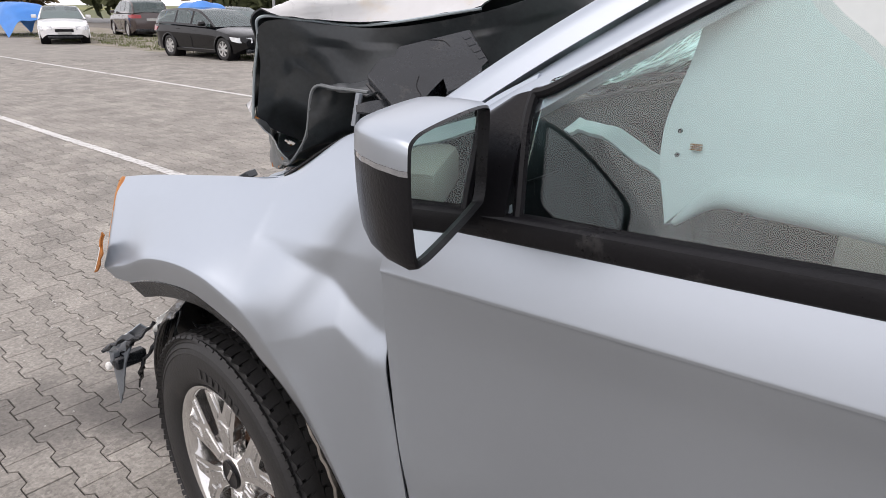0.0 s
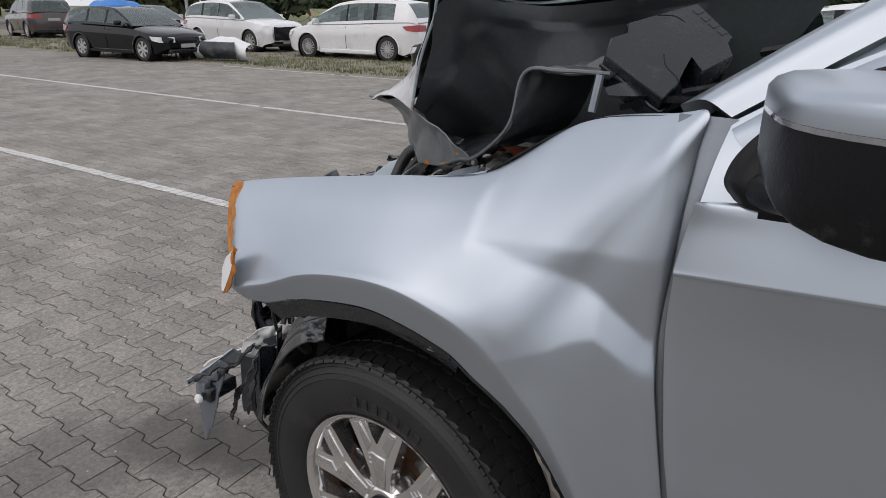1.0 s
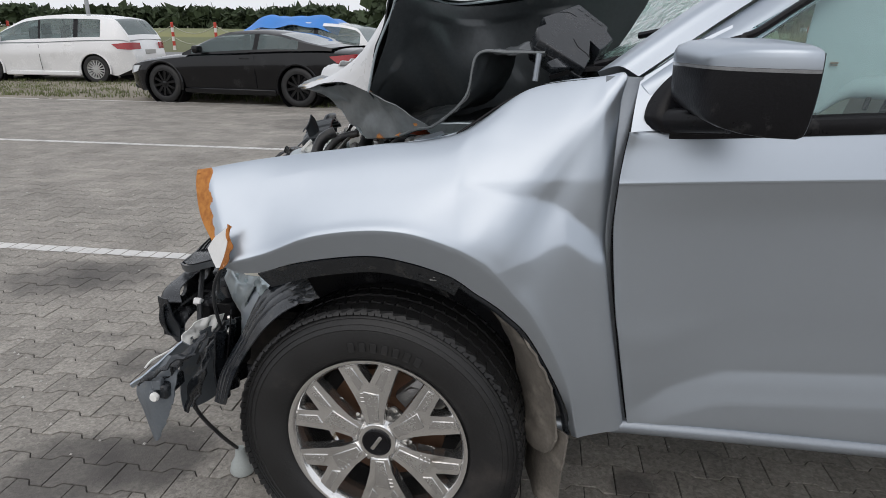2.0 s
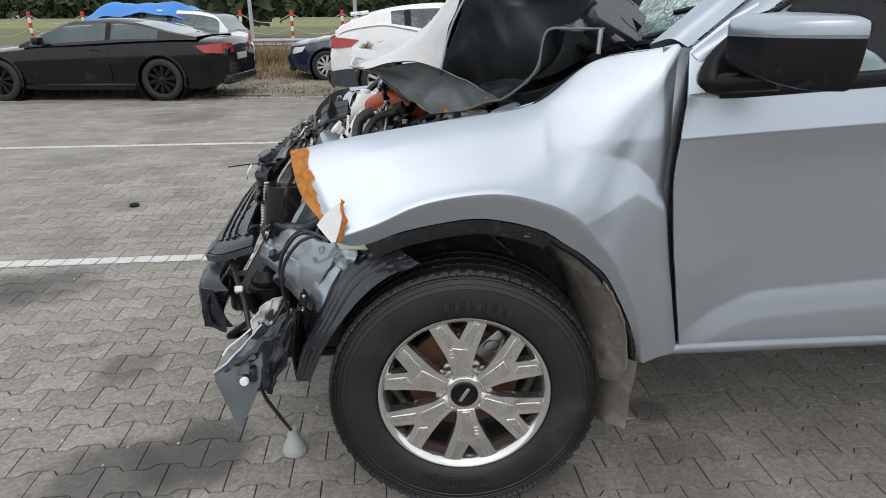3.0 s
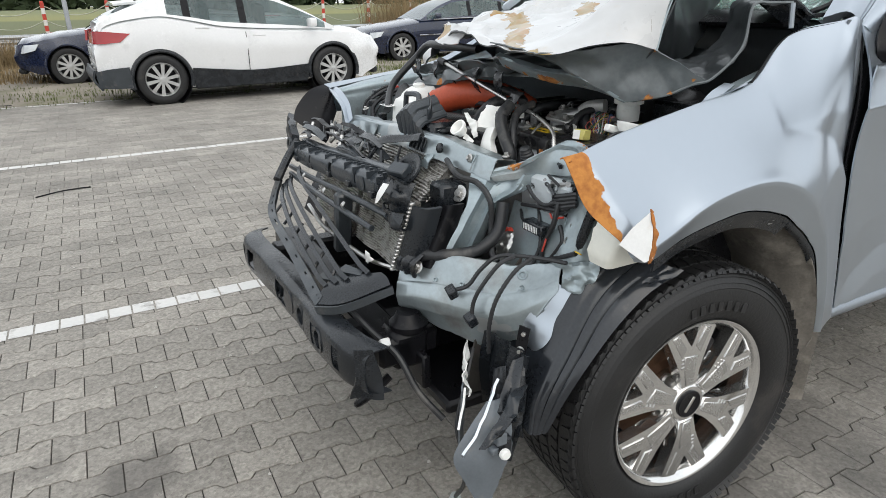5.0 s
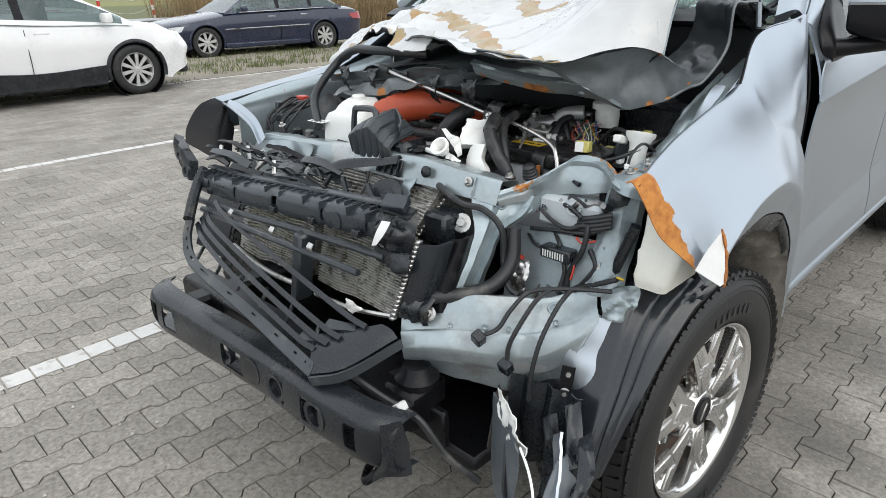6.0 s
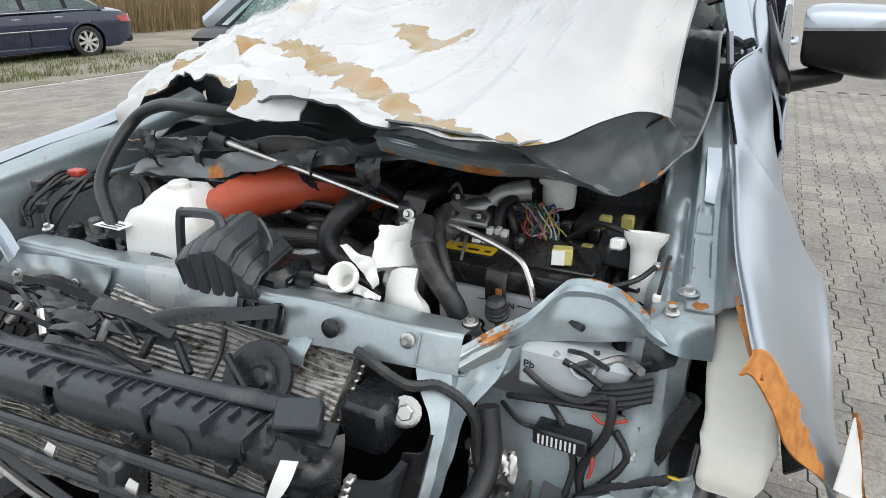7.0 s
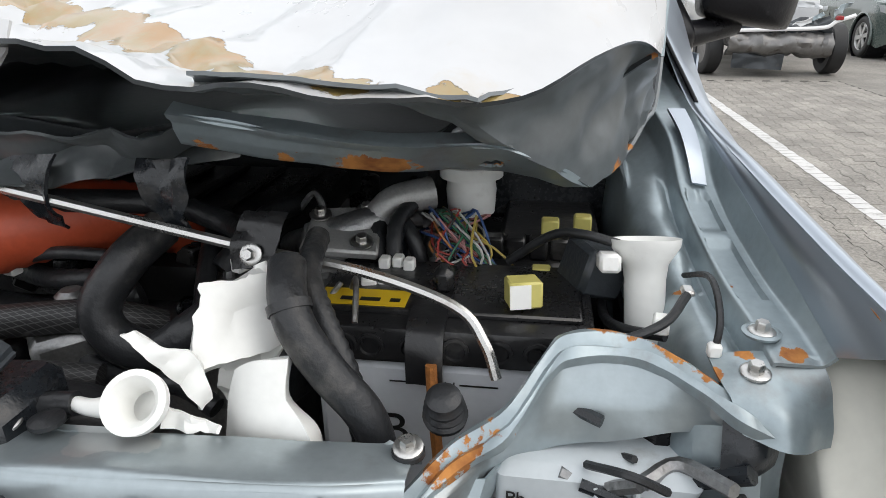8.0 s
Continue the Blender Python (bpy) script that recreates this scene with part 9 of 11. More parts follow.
for k, (a, b, c) in enumerate((((-0.50, 0.10, 0.62), (-0.56, 0.06, 0.55), (-0.60, 0.03, 0.50)), ((-0.48, 0.12, 0.60), (-0.53, 0.07, 0.50), (-0.555, 0.04, 0.40)), ((-0.52, 0.14, 0.58), (-0.55, 0.12, 0.46), (-0.58, 0.12, 0.36)), ((-0.52, 0.06, 0.58), (-0.60, 0.01, 0.545), (-0.65, 0.0, 0.50)))):
    part("torn_strut", sheet([[a, b, c], [tuple(Vector(a) + Vector((0.02, -0.015, 0.01))), tuple(Vector(b) + Vector((0.03, -0.02, 0.01))), tuple(Vector(c) + Vector((0.012, -0.008, 0)))]], 6, 5, 0.005, lambda p, n, u, v: p + n * crumple(p, 0.04, 0.02)), black_plastic, hang)
part("carrier_cable", tube([(-0.515, 0.25, 0.58), (-0.57, 0.20, 0.50), (-0.60, 0.18, 0.42), (-0.59, 0.16, 0.33), (-0.56, 0.22, 0.20), (-0.545, 0.29, 0.10)], 0.006, 6, 6), hose_rubber, hang)
part("bulb_socket", lathe([(0.0, 0.0), (0.040, 0.0), (0.042, 0.006), (0.036, 0.03), (0.022, 0.055), (0.018, 0.075), (0.014, 0.09), (0.0, 0.092)], 24, Matrix.Translation((-0.540, 0.305, 0.004)) @ Matrix.Rotation(0.06, 4, "X")), pale_grey, hang, "grey bell-shaped lamp socket")

# ---- black plastic debris round the beam ----
random.seed(8)
debris = new("broken_plastic")
debris.parent = truck
tagged(debris, "broken black plastic brackets and shards")
for k in range(26):
    t = random.random() * 0.55
    p = Vector((-0.56 + random.uniform(-0.02, 0.12), 1.42 - 0.95 * t, 0.93 + 0.05 * t + random.uniform(-0.01, 0.03)))
    d = Vector((random.uniform(-0.03, 0.03), random.choice((-1, 1)) * random.uniform(0.06, 0.22), random.uniform(-0.02, 0.02)))
    w = Vector((random.uniform(0.008, 0.026), random.uniform(-0.006, 0.006), random.uniform(-0.006, 0.012)))
    part("shard", sheet([[tuple(p), tuple(p + d * 0.5 + Vector((0, 0, 0.01))), tuple(p + d)], [tuple(p + w), tuple(p + w + d * 0.5 + Vector((0, 0, 0.01))), tuple(p + d + w * 0.7)]], 3, 2, 0.004, lambda q, n, u, v: q + n * crumple(q, 0.04, 0.008)), random.choice([black_plastic, grey_plastic, trim_black]), debris)
for k in range(8):
    y = 1.36 - 0.10 * k
    p = Vector((-0.53 + random.uniform(-0.02, 0.03), y, 0.935))
    part("stub", tube([p, p + Vector((0.02, random.uniform(-0.05, 0.05), 0.03))], 0.007, 8, 1), random.choice([steel, black_plastic, cast_metal]), debris)
for k in range(10):
    y = random.uniform(0.8, 1.35)
    p = Vector((-0.55 + random.uniform(0, 0.08), y, 0.95))
    part("thin_cable", tube([p, p + Vector((0.02, 0.06, 0.02)), p + Vector((0.05, 0.14, 0.0))], 0.004, 6, 5), hose_rubber, debris)


# ---- more lines and fittings across the bay ----
random.seed(33)
for k, (pts, r, ribbed) in enumerate((([(-0.14, 0.98, 1.0), (-0.15, 0.90, 1.008), (-0.15, 0.846, 1.0), (-0.15, 0.78, 1.008), (-0.13, 0.74, 1.02)], 0.016, True), ([(-0.13, 0.97, 1.055), (-0.15, 0.885, 1.060), (-0.15, 0.814, 1.074), (-0.14, 0.74, 1.068)], 0.007, False),
                                      ([(-0.10, 0.92, 1.03), (-0.14, 0.83, 1.038), (-0.13, 0.76, 1.04)], 0.011, True), ([(0.02, 0.46, 1.09), (-0.03, 0.475, 1.075), (-0.06, 0.47, 1.03), (-0.06, 0.46, 1.0)], 0.009, True), ([(0.04, 0.50, 1.085), (-0.02, 0.50, 1.06), (-0.05, 0.485, 1.01)], 0.012, True),
                                      ([(-0.05, 0.345, 1.045), (-0.07, 0.30, 1.085), (-0.09, 0.27, 1.095), (-0.10, 0.235, 1.09)], 0.005, False), ([(-0.04, 0.24, 1.03), (-0.10, 0.245, 1.015), (-0.16, 0.235, 1.03), (-0.19, 0.20, 1.04)], 0.005, False), ([(-0.20, 0.78, 0.985), (-0.23, 0.70, 0.975), (-0.24, 0.64, 0.985), (-0.25, 0.60, 0.97)], 0.010, False),
                                      ([(-0.28, 0.93, 1.0), (-0.29, 0.82, 0.985), (-0.30, 0.74, 0.99), (-0.30, 0.66, 0.98)], 0.006, False))):
    part("bay_hose", tube(pts, r, 12, 10, ridge=0.0011 if ribbed else 0.0), hose_rubber, truck, "ribbed black hose" if ribbed else "thin black hose")
for k in range(16):
    p = Vector((random.uniform(-0.16, 0.10), random.uniform(0.45, 0.95), random.uniform(1.0, 1.06)))
    q = p + Vector((random.uniform(-0.05, 0.05), random.uniform(-0.09, 0.09), random.uniform(-0.03, 0.02)))
    part("bay_wire", tube([p, (p + q) / 2 + Vector((random.uniform(-0.02, 0.02), 0, random.uniform(0.0, 0.03))), q], random.uniform(0.002, 0.0045), 6, 5), random.choice([hose_rubber, hose_rubber, cast_metal]), truck)
for k in range(14):
    p = Vector((random.uniform(-0.12, 0.08), random.uniform(0.46, 0.92), random.uniform(1.0, 1.045)))
    m = Matrix.Translation(p) @ Matrix.Rotation(random.uniform(0, 3), 4, "Z") @ Matrix.Rotation(random.uniform(-0.6, 0.6), 4, "X")
    s = random.uniform(0.010, 0.022)
    bm = box(-s, -s * 0.7, -s * 0.8, s, s * 0.7, s * 0.8, bevel=0.003, m=m)
    add_bolt(bm, tuple(m @ Vector((0, 0, s * 0.8))), 0.005, tuple(m.to_3x3() @ Vector((0, 0, 1))))
    part("bay_fitting", bm, random.choice([cast_light, cast_metal, battery_black, battery_black, grey_plastic]), truck)
for p in ((-0.15, 0.872, 1.052), (-0.13, 0.62, 1.06), (-0.11, 0.47, 1.035), (-0.115, 0.487, 1.037), (-0.19, 0.205, 1.05)):
    part("pale_clip", box(-0.007, -0.008, -0.006, 0.007, 0.008, 0.010, bevel=0.002, m=Matrix.Translation(p) @ Matrix.Rotation(p[1] * 7, 4, "Z")), white_plastic, truck)
# bracket tab and holes of the cross member
part("bracket_tab", sheet([[(-0.43, 0.640, 0.985), (-0.445, 0.645, 0.965), (-0.45, 0.650, 0.945)], [(-0.43, 0.605, 0.985), (-0.443, 0.610, 0.965), (-0.448, 0.615, 0.945)]], 5, 4, 0.003, lambda p, n, u, v: p + n * crumple(p, 0.03, 0.006)), silver_inner, truck)


# ---- wing mirror ----
indicator_lens = material("indicator_lens", (0.26, 0.27, 0.28), 0.10, 0.3, 0.25, 30.0, coat=0.8)

def wing_mirror(f, name):
    mir = new(name)
    mir.parent = truck
    tagged(mir, "silver and black wing mirror on a short black arm")
    c0 = Vector((0.806, -0.093, 1.318))
    lat = Vector((0.27, -1.0, 0)).normalized()      # towards its outer end
    fwd = Vector((-1.0, 0.06, 0)).normalized()
    base = [(-0.114, 0.010), (-0.117, 0.066), (-0.106, 0.080), (-0.04, 0.082), (0.06, 0.077), (0.102, 0.070), (0.113, 0.052), (0.110, -0.02), (0.098, -0.074), (0.080, -0.084), (0.02, -0.078), (-0.080, -0.060), (-0.108, -0.046)]
    loop = smooth_line([(a, b, 0) for a, b in base + base[:1]], 4)[:-1]

    def ring(bm, depth, sa, sb, da, db):
        out = []
        for p in loop:
            q = c0 + lat * (p.x * sa + da) + Vector((0, 0, p.y * sb + db)) + fwd * depth * 1.06
            out.append(bm.verts.new((q.x, f(q.y), q.z)))
        return out

    def shell(z0, z1):
        bm = bmesh.new()
        rings = [ring(bm, *r) for r in ((-0.004, 0.97, 0.96, 0, 0), (0.006, 1.0, 1.0, 0, 0), (0.045, 0.98, 1.0, -0.004, 0), (0.080, 0.93, 0.965, -0.012, 0.001), (0.105, 0.86, 0.90, -0.022, 0.003), (0.120, 0.76, 0.80, -0.032, 0.004), (0.128, 0.62, 0.66, -0.040, 0.006), (0.131, 0.40, 0.42, -0.046, 0.008))]
        n = len(loop)
        for a, b in zip(rings, rings[1:]):
            for k in range(n):
                bm.faces.new((a[k], a[(k + 1) % n], b[(k + 1) % n], b[k]))
        bm.faces.new(rings[-1])
        for z, keep_up in ((z0, True), (z1, False)):
            bmesh.ops.bisect_plane(bm, geom=bm.verts[:] + bm.edges[:] + bm.faces[:], plane_co=(0, 0, z), plane_no=(0, 0, -1 if keep_up else 1), clear_outer=True)
        return bm

    part("mirror_cap", shell(1.3535, 2), silver, mir, "silver mirror cap")
    part("indicator", shell(1.3470, 1.3532), indicator_lens, mir, "clear indicator strip")
    part("mirror_shell", shell(0, 1.3467), trim_black, mir, "scratched black lower shell")
    bm = bmesh.new()
    a, b, c = ring(bm, -0.004, 0.97, 0.96, 0, 0), ring(bm, -0.007, 0.945, 0.925, 0, 0), ring(bm, 0.002, 0.915, 0.885, 0, 0)
    n = len(loop)
    for r, s in ((a, b), (b, c)):
        for k in range(n):
            bm.faces.new((r[k], r[(k + 1) % n], s[(k + 1) % n], s[k]))
    part("mirror_rim", bm, trim_black, mir)
    bm = bmesh.new()
    bm.faces.new(ring(bm, 0.001, 0.918, 0.89, 0, 0))
    part("mirror_glass", bm, mirror_glass, mir, "mirror glass")
    s = lambda p: (p[0], f(p[1]), p[2])
    part("mirror_arm", tube([s(p) for p in ((0.650, 0.060, 1.232), (0.688, 0.010, 1.238), (0.745, -0.055, 1.250))], [0.028, 0.024, 0.026], 12, 5), trim_black, mir)
    foot = [[s(p) for p in r] for r in ([(0.614, 0.062, 1.214), (0.65, 0.034, 1.208), (0.72, 0.036, 1.208), (0.79, 0.046, 1.216)], [(0.602, 0.062, 1.240), (0.63, 0.038, 1.244), (0.70, 0.044, 1.248), (0.79, 0.052, 1.252)], [(0.616, 0.076, 1.280), (0.65, 0.062, 1.292), (0.71, 0.064, 1.300), (0.79, 0.070, 1.316)], [(0.660, 0.092, 1.328), (0.69, 0.084, 1.340), (0.74, 0.088, 1.356), (0.79, 0.096, 1.372)], [(0.752, 0.112, 1.394), (0.765, 0.108, 1.399), (0.778, 0.108, 1.403), (0.79, 0.110, 1.406)])]
    part("mirror_foot", sheet(foot, 6, 6, 0.02), trim_black, mir)


wing_mirror(LEFT, "wing_mirror")

# ---- cab interior, seen through the glass ----
bag_rows = [[(0.955, 0.255, 1.60), (1.12, 0.245, 1.66), (1.40, 0.24, 1.70), (1.75, 0.24, 1.70), (2.2, 0.25, 1.70)], [(0.968, 0.238, 1.49), (1.12, 0.205, 1.53), (1.40, 0.20, 1.56), (1.75, 0.20, 1.56), (2.2, 0.22, 1.56)], [(0.950, 0.205, 1.36), (1.12, 0.180, 1.40), (1.40, 0.175, 1.42), (1.75, 0.18, 1.43), (2.2, 0.2, 1.43)], [(0.978, 0.175, 1.238), (1.03, 0.178, 1.285), (1.22, 0.155, 1.290), (1.60, 0.16, 1.30), (2.2, 0.2, 1.33)]]
curtain = part("curtain_airbag", sheet(bag_rows, 10, 8, 0.012, lambda p, n, u, v: p + n * (0.012 * noise.noise(p * 5) + 0.004 * noise.noise(p * 15))), airbag, truck, "pale green-white curtain airbag hanging inside the window")
part("airbag_roll", tube([(0.982, 0.17, 1.242), (1.03, 0.172, 1.288), (1.10, 0.162, 1.300), (1.35, 0.155, 1.292), (1.8, 0.16, 1.30)], [0.006, 0.018, 0.026, 0.022, 0.02], 12, 6), airbag, truck)
bm = bmesh.new()
bag_y = min(v.co.y for v in curtain.data.vertices if abs(v.co.x - 1.0) < 0.025 and abs(v.co.z - 1.347) < 0.02) - 0.001
for x0, x1, z in ((0.993, 1.007, 1.350), (0.993, 1.007, 1.347), (0.993, 1.007, 1.344)):
    add_box(bm, x0, bag_y - 0.001, z, x1, bag_y + 0.006, z + 0.0012)
part("bag_stamp", bm, rust, curtain, "small faded printed bars")
bm = bmesh.new()
for z in (1.366, 1.335):
    add_lathe(bm, [(0.003, 0), (0.003, 0.003), (0.0, 0.003)], 10, Matrix.Translation((0.978, bag_y + 0.002, z)) @ Matrix.Rotation(radians(90), 4, "X"))
part("bag_dots", bm, ink, curtain)
part("strap", tube([(1.085, 0.16, 1.30), (1.07, 0.145, 1.255)], 0.005, 6, 1), dark_cloth, truck)
steer = part("steering_wheel", lathe([(0.183 + 0.016 * math.cos(a), 0.016 * math.sin(a)) for a in (k * math.pi / 5 for k in range(10))], 40, Matrix.Translation((0.835, 0.47, 1.165)) @ Matrix.Rotation(radians(62), 4, "Y"), close=True), dark_cloth, truck, "black steering wheel")
part("steering_hub", box(-0.03, -0.09, -0.06, 0.02, 0.09, 0.06, bevel=0.02, m=Matrix.Translation((0.825, 0.47, 1.155)) @ Matrix.Rotation(radians(-28), 4, "Y")), dark_cloth, steer)
dash_ys = (0.14, 0.5, 0.92, 1.34, 1.70)
dash_rows = [[(x, y, z) for y in dash_ys] for x, z in ((0.50, 1.275), (0.60, 1.275), (0.68, 1.225), (0.72, 1.05), (0.75, 0.75))]
dash = part("dashboard", sheet(dash_rows, 5, 6, 0.02), dark_cloth, truck, "dark grey dashboard")
for k in range(4):
    part("vent_slat", box(0.665, 0.24, 1.195 + 0.012 * k, 0.70, 0.34, 1.199 + 0.012 * k), trim_black, dash)
part("airbag_rag", sheet([[(0.66, 0.42, 1.300), (0.78, 0.32, 1.315), (0.94, 0.22, 1.285)], [(0.68, 0.45, 1.315), (0.80, 0.34, 1.330), (0.95, 0.24, 1.300)]], 6, 5, 0.006, lambda p, n, u, v: p + n * 0.015 * noise.noise(p * 14)), airbag, truck)
for y in (0.45, 1.39):
    part("seat_back", sheet([[(1.52, y - 0.24, 0.95), (1.50, y, 0.95), (1.52, y + 0.24, 0.95)], [(1.60, y - 0.25, 1.25), (1.56, y, 1.25), (1.60, y + 0.25, 1.25)], [(1.72, y - 0.20, 1.52), (1.69, y, 1.54), (1.72, y + 0.20, 1.52)]], 5, 6, 0.12), seat_cloth, truck, "beige cloth seat")
    part("head_rest", box(1.70, y - 0.12, 1.55, 1.80, y + 0.12, 1.68, bevel=0.03, seg=2), seat_cloth, truck)
    part("seat_cushion", box(1.05, y - 0.25, 0.85, 1.60, y + 0.25, 1.02, bevel=0.04, seg=2), seat_cloth, truck)
part("cab_floor", box(0.50, 0.10, 0.52, 2.58, 1.74, 0.56), dark_cloth, truck)
part("headlining", box(1.32, 0.38, 1.735, 2.5, 1.46, 1.75), seat_cloth, truck)
# load bed
part("bed_floor", box(2.62, 0.12, 0.72, 4.28, 1.72, 0.76), trim_black, truck)
part("bed_side_right", box(0.60, 1.78, 0.48, 4.30, 1.82, 1.22, bevel=0.01), silver, truck)
part("tailgate", box(4.27, 0.06, 0.62, 4.33, 1.78, 1.24, bevel=0.01), silver, truck)


# ---- parked and wrecked cars of the yard ----
def paint(name, color, rough=0.25):
    return material(name, color, rough, 0.0, 0.04, 1.5, coat=0.8, spec=0.5, dirt=tuple(min(1, c * 0.8 + 0.02) for c in color), dirt_amount=0.12, dirt_scale=2.5)


car_white, car_black, car_navy, car_brown, car_silver, car_green = paint("car_white", (0.80, 0.80, 0.80)), paint("car_black", (0.004, 0.004, 0.005), 0.12), paint("car_navy", (0.012, 0.018, 0.045)), paint("car_brown", (0.055, 0.040, 0.038)), paint("car_silver", (0.50, 0.51, 0.52)), paint("car_grey_green", (0.10, 0.13, 0.12))
black_bsdf = car_black.node_tree.nodes["Principled BSDF"]
black_bsdf.inputs["Coat Weight"].default_value, black_bsdf.inputs["Specular IOR Level"].default_value = 0.15, 0.35
car_glass = glass("car_window_glass", (0.20, 0.27, 0.27), 0.02, 0.7)
tail_red = material("tail_lamp_red", (0.32, 0.012, 0.015), 0.15, 0, 0.1, coat=0.6)
chrome = material("chrome_trim", (0.62, 0.62, 0.63), 0.16, 1.0, 0.05)
head_lens = material("headlamp_lens", (0.55, 0.57, 0.58), 0.12, 0.35, 0.2, 9.0, coat=0.8)
wheel_silver = material("wheel_silver", (0.52, 0.52, 0.51), 0.35, 0.5, 0.1, 9.0, coat=0.4, dirt=(0.25, 0.23, 0.2), dirt_amount=0.1)
plate_white = material("plate_white", (0.42, 0.42, 0.41), 0.4, 0, 0.05)


def lerp_profile(pts, x):
    """Height of a smooth line through pts, with no overshoot."""
    n = len(pts)
    x = min(max(x, pts[0][0]), pts[-1][0])
    k = max(i for i in range(n - 1) if pts[i][0] <= x) if x > pts[0][0] else 0
    slope = [(pts[i + 1][1] - pts[i][1]) / (pts[i + 1][0] - pts[i][0]) for i in range(n - 1)]

    def grade(i):
        if i in (0, n - 1):
            return slope[min(i, n - 2)]
        a, b = slope[i - 1], slope[i]
        return 0.0 if a * b <= 0 else 2 * a * b / (a + b)

    (x0, z0), (x1, z1) = pts[k], pts[k + 1]
    h = x1 - x0
    t = (x - x0) / h
    return (2 * t ** 3 - 3 * t * t + 1) * z0 + (t ** 3 - 2 * t * t + t) * h * grade(k) + (3 * t * t - 2 * t ** 3) * z1 + (t ** 3 - t * t) * h * grade(k + 1)


def car_wheel(parent, x, y, r, out, spokes, mat):
    w = new("wheel")
    w.parent = parent
    w.matrix_basis = Matrix.Translation((x, y, r)) @ Matrix.Rotation(radians(90 if out < 0 else -90), 4, "X")
    ri = r * 0.68
    part("tyre", lathe([(ri, -0.19), (r * 0.93, -0.20), (r, -0.185), (r, -0.02), (r * 0.95, 0.0), (r * 0.80, 0.008), (ri, -0.002)], 40, close=True), rubber, w)
    bm = lathe([(ri, -0.005), (ri * 0.97, 0.004), (ri * 0.92, -0.01), (ri * 0.90, -0.12), (0.0, -0.12), (0.0, -0.125), (ri, -0.125)], 40, close=True)
    rim = part("rim", bm, mat, w)
    part("brake_drum", lathe([(0.0, -0.118), (ri * 0.88, -0.118), (ri * 0.88, -0.105), (0.0, -0.105)], 24), trim_black, w)
    for k in range(spokes):
        m = Matrix.Rotation(2 * math.pi * k / spokes + 0.2, 4, "Z") @ Matrix.Translation((0, 0, -0.03))
        wd = 0.22 / spokes
        part("spoke", prism([(0.03, -wd * 0.8), (ri * 0.95, -wd * 1.2), (ri * 0.95, wd * 1.2), (0.03, wd * 0.8)], 0.022, m), mat, rim)
    part("hub_cap", lathe([(0.045, -0.03), (0.045, -0.004), (0.03, 0.0), (0.0, 0.0)], 20), mat, rim)
    return w


